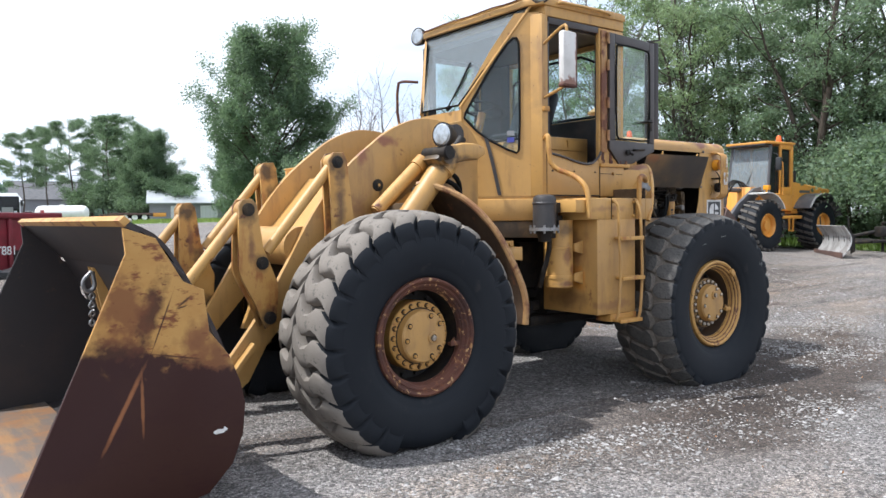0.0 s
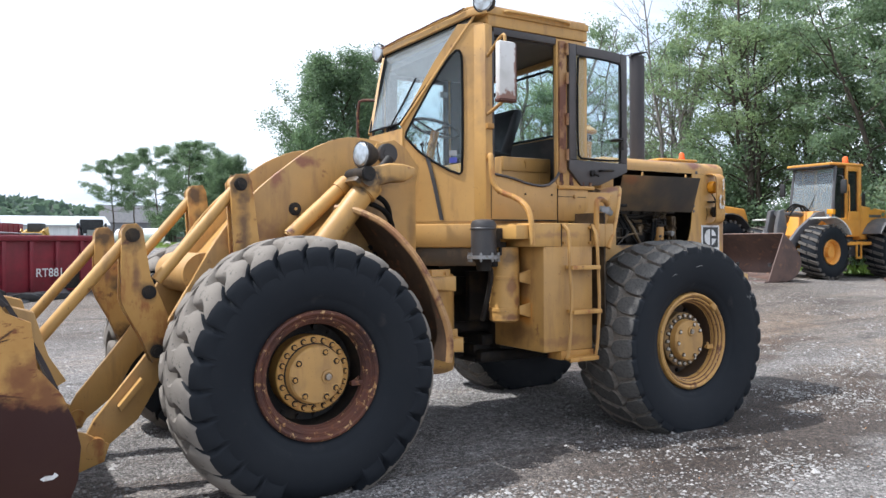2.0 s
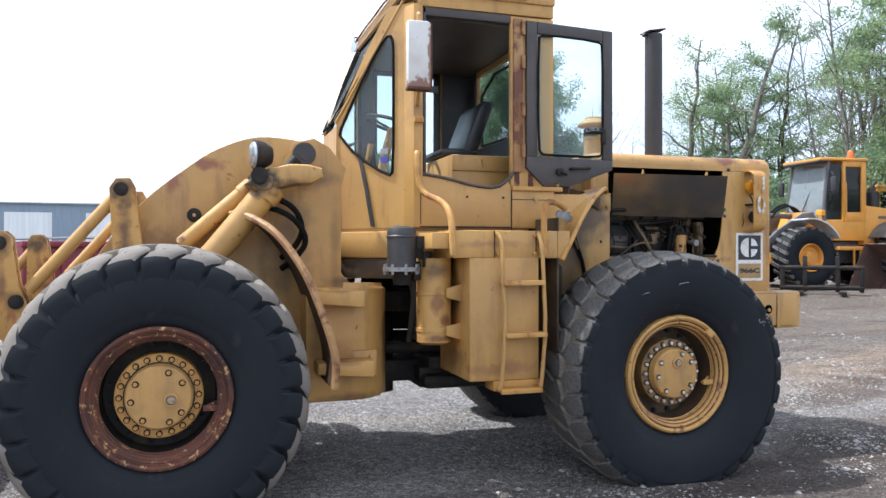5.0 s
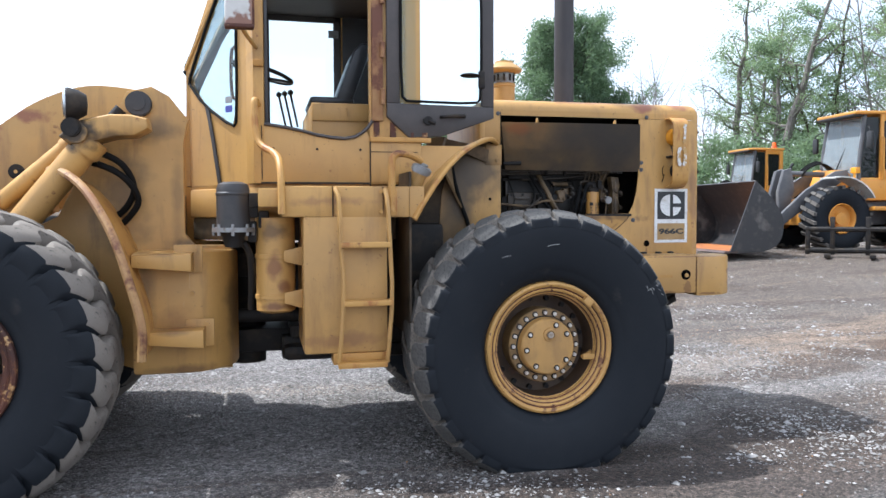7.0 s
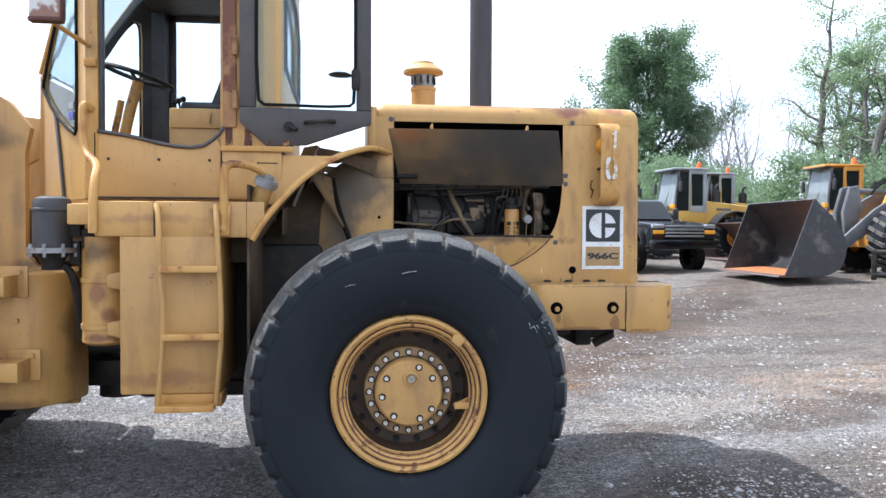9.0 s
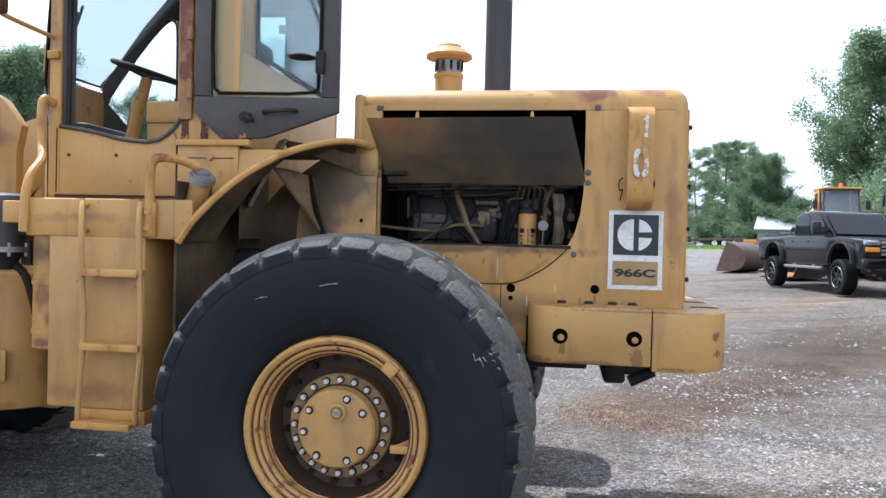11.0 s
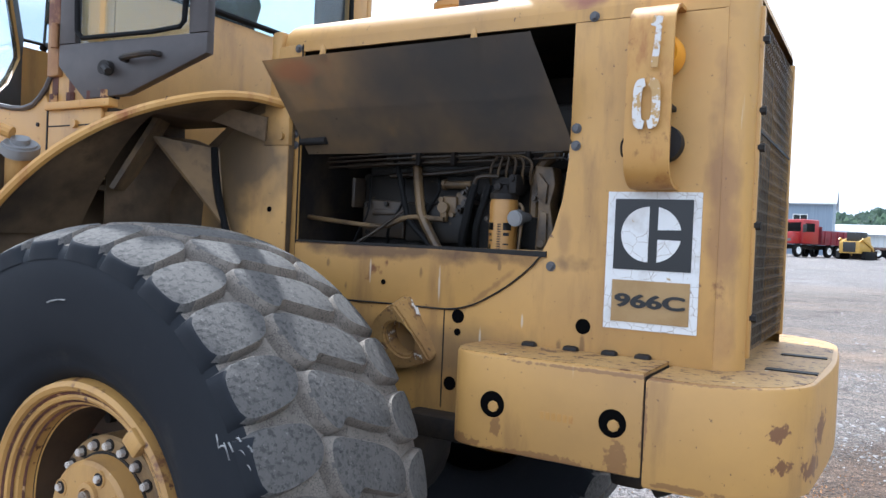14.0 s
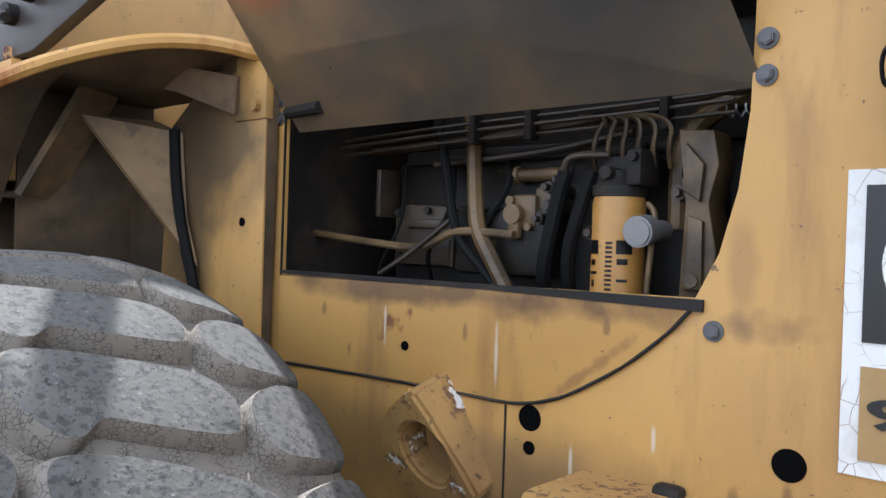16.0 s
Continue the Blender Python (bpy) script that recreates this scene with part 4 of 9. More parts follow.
            ob.matrix_basis = slim @ Matrix.Rotation(a, 4, "Y")
    nut = finish(cyl((0, -0.045, 0.272), (0, -0.07, 0.272), 0.016, 6))
    for i in range(16):
        ob = link_mesh("wheel_nut", nut, grime_shade, wheel, local=True)
        ob.matrix_basis = Matrix.Rotation(2 * math.pi * (i + 0.5) / 16, 4, "Y")
    part("valve", merge(tube([(0.30, -0.16, -0.05), (0.27, -0.19, -0.06), (0.225, -0.2, -0.075)], 0.011, 8), box(0.225, 0.30, -0.222, -0.206, -0.088, -0.055, 0.004)), rim_mat, wheel, "bent valve stem with its guard", True)
    if not front:
        lock = box(-0.03, 0.03, -0.290, -0.262, 0.325, 0.375, 0.006)
        ob = part("lock_clip", lock, paint, wheel, "lock ring clip", True)
        ob.matrix_basis = Matrix.Rotation(0.72, 4, "Y")
    return wheel


def pin_boss(x, z, y, r=0.05, out=0.03):
    s = -1 if y < 0 else 1
    return merge(cyl((x, y - s * 0.01, z), (x, y + s * out, z), r, 24, bev=0.006), cyl((x, y + s * out, z), (x, y + s * (out + 0.008), z), r * 0.55, 16))


loader = thing("wheel_loader", (-1.6, 0, -0.03), "old faded yellow articulated wheel loader with rusty bucket on gravel", "wheel loader")

for cx, R, mat_rim, fr, hh, hz in ((-3.195, 0.820, rusty, True, 0.714, 0.705), (-0.008, 0.806, rim_paint, False, 0.692, 0.682)):
    build_wheel(loader, (cx, -1.05, hz), R, mat_rim, fr, hh, 0, 3)
    build_wheel(loader, (cx, 1.05, hz), R, mat_rim, fr, hh, 180, 5)

# axles and frames
part("axle", merge(cyl((-3.195, -0.98, 0.705), (-3.195, 0.98, 0.705), 0.17, 24), lathe([(0.0, -0.34), (0.22, -0.30), (0.32, -0.12), (0.32, 0.12), (0.22, 0.30), (0.0, 0.34)], 28, "y", (-3.195, 0, 0.705))), grime_shade, loader, "greasy black axle housing")
part("axle", merge(cyl((0, -0.98, 0.685), (0, 0.98, 0.685), 0.17, 24), lathe([(0.0, -0.34), (0.22, -0.30), (0.32, -0.12), (0.32, 0.12), (0.22, 0.30), (0.0, 0.34)], 28, "y", (0, 0, 0.685))), grime_shade, loader, "greasy black axle housing")
tower = [(-2.34, 0.50), (-1.81, 0.50), (-1.80, 1.27), (-2.02, 1.27), (-2.08, 1.34), (-2.08, 1.90), (-2.05, 2.04), (-2.16, 2.18), (-2.26, 2.235), (-2.40, 2.20), (-2.47, 2.05), (-2.62, 1.80), (-2.80, 1.45), (-3.5, 1.10), (-3.7, 0.62), (-2.5, 0.56)]
part("front_frame", plate(tower, "y", -0.50, -0.44, 0.006), frame_paint, loader)
part("front_frame", plate(tower, "y", 0.44, 0.50, 0.006), frame_paint, loader)
part("front_crossmember", merge(box(-3.6, -2.2, -0.44, 0.44, 0.62, 0.9), box(-2.4, -2.15, -0.44, 0.44, 0.52, 1.6), box(-3.5, -3.0, -0.44, 0.44, 0.9, 1.25)), soot_shade, loader)
gus = [(-2.35, -0.44), (-2.35, -0.78), (-2.06, -0.78), (-1.98, -0.765), (-1.90, -0.715), (-1.83, -0.63), (-1.785, -0.54), (-1.772, -0.44)]
part("frame_gusset", plate(gus, "z", 0.53, 1.245, 0.02), frame_paint, loader)
for zz in (1.0, 0.72):
    part("gusset_bolt", cyl((-2.02, -0.775, zz), (-2.02, -0.795, zz), 0.014, 8), paint, loader)
part("frame_gusset", box(-2.35, -1.80, 0.44, 0.78, 0.52, 1.245, 0.02), paint, loader)
part("articulation_joint", merge(cyl((-1.72, 0, 0.45), (-1.72, 0, 1.30), 0.12, 24), box(-1.95, -1.45, -0.25, 0.25, 0.55, 0.70), box(-1.95, -1.45, -0.25, 0.25, 1.05, 1.2), cyl((-2.0, -0.42, 0.82), (-1.1, -0.36, 0.80), 0.045, 14), cyl((-2.0, 0.42, 0.82), (-1.1, 0.36, 0.80), 0.045, 14)), grime_shade, loader, "greasy black hinge and steering rams")
# Frame and underside are coloured black to hold the shade beneath the machine.
part("rear_frame", merge(box(-1.55, 0.95, -0.42, -0.36, 0.86, 1.25), box(-1.55, 0.95, 0.36, 0.42, 0.86, 1.25), box(-1.5, -0.4, -0.40, 0.40, 0.52, 0.66), box(-1.45, -0.9, -0.45, 0.45, 0.66, 0.74)), grime_shade, loader)
part("belly_guard", merge(box(-1.50, -0.55, -0.50, 0.50, 0.52, 0.62, 0.04), box(-1.35, -0.45, -0.55, 0.55, 0.62, 1.4, 0.04)), grime_shade, loader, "underside and transmission, black for the shade beneath")
# lower front of the rear frame under the cab
low_front = [(-2.06, -0.30), (-1.66, -0.78), (-1.60, -0.80), (-0.83, -0.80), (-0.83, 0.80), (-1.60, 0.80), (-1.66, 0.78), (-2.06, 0.30)]
part("cab_base", merge(plate(low_front, "z", 1.44, 1.618, 0.01), plate([(x, y * 0.96) for x, y in low_front], "z", 1.612, 1.65, 0.004)), paint, loader)
# The lower strip of the cab base is darker than the rest.
part("cab_base", plate([(x + 0.015, y * 0.97) for x, y in low_front], "z", 1.30, 1.4395, 0.01), brown_blotched, loader, "darker lower edge of the cab base")

# steps on the front frame
for z, x0, x1, ya in ((1.235, -2.33, -1.96, -0.95), (0.80, -2.30, -1.90, -0.95)):
    st = merge(plate([(x0, z - 0.07), (x0, z), (x1 - 0.05, z + 0.005), (x1 - 0.05, z - 0.10)], "y", ya, -0.76, 0.012), box(x1 - 0.16, x1, -0.79, -0.775, z - 0.11, z + 0.05, 0.004),
               cyl((x1 - 0.04, -0.79, z + 0.02), (x1 - 0.04, -0.805, z + 0.02), 0.014, 8))
    part("step", st, frame_paint, loader)

# lift arms
arm = curve_pts([(-2.12, 0, 2.05), (-2.2, 0, 2.17), (-2.34, 0, 2.215), (-2.62, 0, 2.232), (-2.864, 0, 2.15), (-3.061, 0, 2.02), (-3.332, 0, 1.79), (-3.56, 0, 1.50), (-3.80, 0, 1.10), (-3.972, 0, 0.83), (-4.298, 0, 0.42)], 4)
arm += [Vector(p) for p in ((-4.36, 0, 0.30), (-4.27, 0, 0.22), (-4.046, 0, 0.40), (-3.92, 0, 0.62), (-3.70, 0, 0.86), (-3.50, 0, 1.12), (-3.2, 0, 1.38), (-2.8, 0, 1.62), (-2.5, 0, 1.86), (-2.30, 0, 1.98), (-2.18, 0, 1.98))]
arm2 = [(p.x, p.z) for p in arm]
for s in (-1, 1):
    a = part("lift_arm", plate(arm2, "y", s * 0.43, s * 0.475, 0.006), arm_paint, loader)
    part("pin", pin_boss(-3.02, 1.715, s * 0.475, 0.045, 0.012), grime_shade, loader, "greasy black pin")
    part("pin_cap", cyl((-3.02, s * 0.487, 1.715), (-3.02, s * 0.497, 1.715), 0.014, 16, bev=0.003), paint_worn, loader, "worn cap of the pin")
    part("pin", pin_boss(-2.33, 2.125, s * 0.50, 0.075, 0.05), black_paint, loader, "dark pivot pin")
    part("arm_stop", plate([(-4.17, 0.50), (-4.155, 0.47), (-4.02, 0.63), (-4.035, 0.66)], "y", s * 0.475, s * 0.545, 0.003), paint, loader)
    # upright post that carries the rear end of the tilt link
    post = [(-3.506, 1.87), (-3.47, 1.925), (-3.39, 1.93), (-3.365, 1.88), (-3.31, 1.42), (-3.25, 1.15), (-3.50, 1.15), (-3.485, 1.42)]
    for y in (0.50, 0.60):
        part("link_post", plate(post, "y", s * y, s * (y + 0.024), 0.004), lever_paint, loader)
    part("pin", pin_boss(-3.44, 1.86, s * 0.624, 0.042, 0.012), grime_shade, loader, "greasy black pin")
    # tilt lever
    lever = [(-4.155, 1.56), (-4.13, 1.60), (-4.07, 1.605), (-4.035, 1.57), (-3.995, 1.29), (-3.895, 1.05), (-3.91, 0.80), (-3.99, 0.76), (-4.06, 0.93), (-4.145, 1.09), (-4.165, 1.15), (-4.16, 1.42)]
    for y in (0.50, 0.60):
        part("tilt_lever", plate(lever, "y", s * y, s * (y + 0.026), 0.004), lever_paint, loader)
    for x, z in ((-4.095, 1.535), (-4.005, 1.19), (-3.96, 0.83)):
        part("pin", pin_boss(x, z, s * 0.626, 0.042, 0.014), grime_shade, loader, "greasy black pin")
    part("tilt_link", merge(cyl((-3.44, s * 0.56, 1.86), (-3.95, s * 0.56, 1.255), 0.036, 18), cyl((-3.44, s * 0.525, 1.86), (-3.44, s * 0.597, 1.86), 0.06, 20)), paint, loader)
    part("bucket_link", merge(cyl((-4.095, s * 0.56, 1.535), (-4.66, s * 0.56, 0.86), 0.036, 18), cyl((-4.095, s * 0.525, 1.535), (-4.095, s * 0.597, 1.535), 0.06, 20)), paint, loader)
    part("bucket_bracket", plate([(-4.78, 1.15), (-4.62, 1.10), (-4.55, 0.85), (-4.46, 0.70), (-4.60, 0.62), (-4.72, 0.85)], "y", s * 0.49, s * 0.52, 0.004), paint, loader)
    part("bucket_bracket", plate([(-4.78, 1.15), (-4.62, 1.10), (-4.55, 0.85), (-4.46, 0.70), (-4.60, 0.62), (-4.72, 0.85)], "y", s * 0.60, s * 0.63, 0.004), paint, loader)
    part("bucket_hinge", merge(plate([(-4.60, 0.45), (-4.35, 0.36), (-4.22, 0.28), (-4.25, 0.18), (-4.4, 0.13), (-4.60, 0.10)], "y", s * 0.50, s * 0.53, 0.004), cyl((-4.29, s * 0.40, 0.27), (-4.29, s * 0.54, 0.27), 0.055, 20)), paint_worn, loader)
    # lift cylinder, from beside the pivot down to the front frame
    part("lift_cylinder", merge(cyl((-2.60, s * 0.70, 1.84), (-3.20, s * 0.66, 1.10), 0.082, 28, bev=0.01), cyl((-2.55, s * 0.70, 1.90), (-2.62, s * 0.70, 1.815), 0.098, 28, bev=0.01)), head_paint, loader)
    part("tilt_ram", merge(cyl((-2.72, s * 0.56, 1.86), (-3.10, s * 0.56, 1.52), 0.050, 22, bev=0.01), cyl((-2.66, s * 0.56, 1.91), (-2.74, s * 0.56, 1.84), 0.060, 22, bev=0.01)), lever_paint, loader)
    part("cylinder_rod", cyl((-2.40, s * 0.70, 2.07), (-2.60, s * 0.70, 1.84), 0.035, 16), grime_shade, loader, "greasy steel rod")
    # bracket above the tower and the work lamp on it
    part("cylinder_head", merge(plate([(-2.72, 1.90), (-2.64, 1.985), (-2.45, 2.03), (-2.34, 2.03), (-2.25, 2.01), (-2.24, 1.95), (-2.32, 1.905), (-2.42, 1.90), (-2.56, 1.86), (-2.66, 1.85)], "y", s * 0.60, s * 0.80, 0.03), cyl((-2.62, s * 0.58, 1.92), (-2.62, s * 0.83, 1.92), 0.06, 20)), head_paint, loader)
    part("cylinder_pin", cyl((-2.64, s * 0.56, 1.945), (-2.64, s * 0.86, 1.945), 0.052, 20, bev=0.008), grime_shade, loader, "greasy black pin")
    hl = part("work_lamp", merge(lathe([(0.0, 0.10), (0.055, 0.095), (0.082, 0.05), (0.092, 0.0), (0.092, -0.012), (0.084, -0.014), (0.0, -0.014)], 32, "x", (0, 0, 0)), cyl((0.04, 0, -0.06), (0.04, 0, -0.15), 0.012, 10)), grime_shade, loader, "round black work lamp")
    hl.matrix_basis = pose(-2.66, s * 0.80, 2.075, 0, 0, -12 * s)
    part("lens", lathe([(0.083, -0.012), (0.07, -0.026), (0.0, -0.034)], 32, "x"), lens_glass, hl, "clear ribbed lens", True)
    for dz, o in ((0.0, 0.0), (0.07, 0.03)):
        part("hydraulic_hose", tube([(-2.62, s * 0.60, 1.84 - dz), (-2.52, s * 0.68, 1.82 - dz), (-2.40, s * 0.66, 1.76 - dz), (-2.34 + o, s * 0.60, 1.62 - dz), (-2.40, s * 0.56, 1.50 - dz), (-2.48, s * 0.52, 1.44 - dz)], 0.019, 10), rubber, loader, "black hydraulic hose")
part("arm_cross_tube", merge(cyl((-3.62, -0.43, 1.28), (-3.62, 0.43, 1.28), 0.14, 28), box(-3.30, -3.0, -0.43, 0.43, 1.48, 1.54, 0.01), plate([(-3.05, 1.75), (-3.45, 1.30), (-3.52, 1.34), (-3.12, 1.80)], "y", -0.43, 0.43, 0.01)), paint, loader)

# bucket
shell = curve_pts([(-5.06, 0, 1.455), (-4.90, 0, 1.36), (-4.76, 0, 1.14), (-4.63, 0, 0.88), (-4.54, 0, 0.62), (-4.52, 0, 0.40), (-4.60, 0, 0.20), (-4.80, 0, 0.07), (-5.10, 0, 0.025), (-5.45, 0, 0.015), (-5.72, 0, 0.012)], 4)
bucket = part("bucket", sheet([[(p.x, y, p.z) for y in np.linspace(-1.40, 1.40, 13)] for p in shell], 0.022), dark_inner, loader, "dark worn steel bucket shell")
side = [(-5.075, 1.44), (-4.92, 1.385), (-4.79, 1.165), (-4.685, 1.115), (-4.66, 0.90), (-4.555, 0.76), (-4.50, 0.62), (-4.475, 0.50), (-4.49, 0.34), (-4.55, 0.19), (-4.68, 0.06), (-4.95, 0.002), (-5.66, -0.006), (-5.66, 0.02), (-5.535, 0.229), (-5.063, 1.312)]
for s in (-1, 1):
    part("side_plate", plate(side, "y", s * 1.40, s * 1.425, 0.004), bucket_yellow if s < 0 else dark_inner, bucket, "steel side, maroon rust below and scraped yellow paint above", True)
    part("side_liner", plate([(x * 0.999 - 0.004, z * 0.985 + 0.01) for x, z in side], "y", s * 1.394, s * 1.399), dark_inner, bucket, "dark worn inner face", True)
part("paint_chip", plate([(-4.655, 0.372), (-4.63, 0.385), (-4.60, 0.382), (-4.592, 0.395), (-4.575, 0.378), (-4.60, 0.362), (-4.64, 0.360)], "y", -1.4275, -1.4252), white_decal, bucket, "pale flake of bare paint", True)
part("top_guard", plate([(-5.085, 1.47), (-4.80, 1.19), (-4.775, 1.20), (-5.06, 1.485)], "y", -1.42, 1.42, 0.004), dark_inner, bucket, "dark spill guard", True)
part("guard_edge", plate([(-5.095, 1.472), (-5.065, 1.443), (-5.035, 1.470), (-5.065, 1.497)], "y", -1.425, 1.425, 0.004), paint_worn, bucket, "worn yellow top edge", True)
part("cutting_edge", plate([(-5.84, -0.012), (-5.82, 0.012), (-5.45, 0.038), (-5.45, 0.008)], "y", -1.43, 1.43, 0.004), worn_steel, bucket, "worn bare steel edge", True)
part("floor_wear_plate", plate([(-5.46, 0.026), (-5.46, 0.040), (-4.95, 0.062), (-4.95, 0.046)], "y", -1.38, 1.38, 0.002), worn_steel, bucket, "polished rusty steel floor", True)
part("shackle", merge(tube([(-4.93, -0.16, 1.16), (-4.99, -0.16, 1.10), (-4.97, -0.16, 1.03), (-4.91, -0.16, 1.05), (-4.93, -0.16, 1.16)], 0.014, 8), *[tube([(-4.93, -0.16 + 0.02 * (i % 2), 1.03 - 0.055 * i), (-4.95, -0.145, 1.0 - 0.055 * i), (-4.93, -0.13, 0.98 - 0.055 * i), (-4.91, -0.145, 1.0 - 0.055 * i), (-4.93, -0.16 + 0.02 * (i % 2), 1.03 - 0.055 * i)], 0.008, 6) for i in range(4)]), galv, bucket, "steel hook with a short chain", True)

# front fenders
ff = curve_pts([(-2.80, -0.66, 1.715), (-2.73, -0.74, 1.712), (-2.56, -0.93, 1.60), (-2.40, -1.09, 1.36), (-2.29, -1.19, 1.06), (-2.24, -1.22, 0.86), (-2.245, -1.22, 0.69)], 4)
for s in (1, -1):
    rows = [[(p.x, s * (p.y + (-0.63 + 0.13 * min(1.0, i / 9) - p.y) * k / 4), p.z) for k in range(5)] for i, p in enumerate(ff)]
    me = finish(sheet(rows, 0.012))
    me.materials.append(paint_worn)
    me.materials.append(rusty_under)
    # Faces turned down or forward take the darker rusty brown.
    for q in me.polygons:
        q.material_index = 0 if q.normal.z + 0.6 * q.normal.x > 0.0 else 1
    link_mesh("front_fender", me, paint_worn, loader, "yellow sheet fender, dark brown underneath")
    part("fender_rim", tube([(p.x, s * p.y, p.z) for p in ff], 0.024, 8, 1), rusty_yellow, loader, "rusty rolled fender edge")

# cab
cab = part("cab", plate([(-2.085, 1.64), (-2.075, 2.36), (-2.06, 2.36), (-2.06, 1.64)], "y", -0.29, 0.29), paint, loader, "faded yellow steel cab")
part("side_wall", plate([(-1.625, 1.64), (-1.60, 1.64), (-0.975, 1.64), (-0.975, 1.92), (-1.0, 1.96), (-1.087, 1.905), (-1.25, 1.915), (-1.43, 1.962), (-1.60, 1.985), (-1.625, 1.985)], "y", -0.812, -0.79, 0.003), paint, cab, local=True)
part("side_wall", plate([(-1.60, 1.64), (-0.975, 1.64), (-0.975, 2.05), (-1.60, 2.05)], "y", 0.79, 0.812, 0.003), paint, cab, local=True)
for s in (-1, 1):
    part("rear_corner", box(-0.98, -0.66, min(s * 0.77, s * 0.812), max(s * 0.77, s * 0.812), 1.64, 3.08, 0.01), paint, cab, local=True)
    part("rear_post", box(-0.70, -0.662, min(s * 0.62, s * 0.768), max(s * 0.62, s * 0.768), 2.36, 2.98, 0.004), paint, cab, local=True)
part("rear_wall", box(-0.70, -0.662, -0.768, 0.768, 1.64, 2.36, 0.004), paint, cab, local=True)
part("rear_header", box(-0.70, -0.662, -0.768, 0.768, 2.98, 3.08, 0.004), paint, cab, local=True)


def chamfer(u, z, off=0.0):
    """A point on the slanted corner wall of the cab; u runs from the nose to the door post."""
    return Vector((-2.078 + 0.43 * u - 0.75 * off, -0.27 - 0.50 * u - 0.66 * off, z))


def quad_wall(outer, holes_edge, s, thick=0.02):
    """A wall on the slanted corner: an outline in (u, z) with one opening, joined as a ring of faces."""
    bm = bmesh.new()
    k = len(outer)
    layers = []
    for off in (0.0, -thick):
        o = [bm.verts.new(chamfer(u, z, off) * 1) for u, z in outer]
        h = [bm.verts.new(chamfer(u, z, off) * 1) for u, z in holes_edge]
        layers.append((o, h))
        for i in range(k):
            bm.faces.new((o[i], o[(i + 1) % k], h[(i + 1) % k], h[i]))
    (o0, h0), (o1, h1) = layers
    for i in range(k):
        j = (i + 1) % k
        bm.faces.new((o0[i], o0[j], o1[j], o1[i]))
        bm.faces.new((h0[i], h0[j], h1[j], h1[i]))
    if s > 0:
        mirror_y(bm)
    return bm


corner_outer = [(0.02, 2.30), (0.0, 2.40), (0.40, 2.84), (0.70, 3.12), (1.0, 3.12), (1.0, 2.7), (1.0, 1.64), (0.7, 1.64), (0.02, 1.64)]
corner_hole = [(0.06, 2.29), (0.075, 2.34), (0.43, 2.73), (0.655, 2.925), (0.74, 2.92), (0.755, 2.80), (0.755, 2.02), (0.70, 1.985), (0.28, 2.14)]
for s in (-1, 1):
    me = finish(quad_wall(corner_outer, corner_hole, s))
    me.materials.append(paint)
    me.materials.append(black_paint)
    # Inward faces are black, outward faces yellow.
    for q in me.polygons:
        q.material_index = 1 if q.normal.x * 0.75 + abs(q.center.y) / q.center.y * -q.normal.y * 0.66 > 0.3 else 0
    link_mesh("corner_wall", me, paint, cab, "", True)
    bm = bmesh.new()
    vs = [bm.verts.new(chamfer(u, z, -0.008)) for u, z in corner_hole]
    bm.faces.new(vs)
    bmesh.ops.solidify(bm, geom=bm.faces[:], thickness=0.005)
    g = part("side_window", bm if s < 0 else mirror_y(bm), glass, cab, "green tinted glass pane in a black seal", True)
    g.visible_shadow = False
    ring = [chamfer(u, z, 0.004) for u, z in corner_hole]
    ring = ring + [ring[0]]
    seal = tube(ring, 0.0095, 8, 1)
    part("window_seal", seal if s < 0 else mirror_y(seal), rubber, cab, "black rubber seal", True)
# cab posts
for s in (-1, 1):
    part("door_post", plate([(-1.70, s * 0.72), (-1.66, s * 0.812), (-1.60, s * 0.815), (-1.585, s * 0.76), (-1.62, s * 0.72)], "z", 1.64, 3.10, 0.006), paint if s < 0 else door_black, cab, local=True)
    part("post_lining", plate([(-1.695, s * 0.71), (-1.625, s * 0.715), (-1.585, s * 0.752), (-1.584, s * 0.74), (-1.60, s * 0.69), (-1.69, s * 0.69)], "z", 1.70, 3.08), black_paint, cab, "dark sheet inside the door post", True)
part("hinge_post", merge(box(-0.965, -0.895, -0.832, -0.80, 2.02, 3.06, 0.008), *[cyl((-0.900, -0.845, z), (-0.900, -0.845, z + 0.09), 0.014, 12) for z in (2.95, 2.72, 2.40, 2.12)]), rusty_yellow, cab, "yellow door post with rusty hinges", True)
part("cab_floor", box(-1.62, -0.70, -0.76, 0.76, 1.66, 1.70, 0.0), grime_shade, cab, "dirty black floor", True)
# Dark sheets cover the inner side of roof and walls.
part("headliner", plate([(-1.68, -0.70), (-1.62, -0.76), (-0.71, -0.76), (-0.71, 0.76), (-1.62, 0.76), (-1.68, 0.70)], "z", 3.02, 3.085), door_black, cab, "dark sheet under the cab roof", True)
part("inner_lining", merge(box(-0.715, -0.702, -0.76, 0.76, 1.70, 2.35, 0), box(-0.715, -0.702, -0.76, -0.63, 2.35, 3.02, 0), box(-0.715, -0.702, 0.63, 0.76, 2.35, 3.02, 0), box(-0.97, -0.715, -0.768, -0.755, 1.70, 3.02, 0), box(-0.97, -0.715, 0.755, 0.768, 1.70, 3.02, 0), box(-1.60, -0.98, 0.770, 0.785, 1.70, 2.05, 0)), black_paint, cab, "dark sheets inside the cab", True)
part("inner_lining", box(-1.595, -1.575, -0.808, -0.77, 1.99, 3.05, 0.004), black_paint, cab, "black door seal", True)
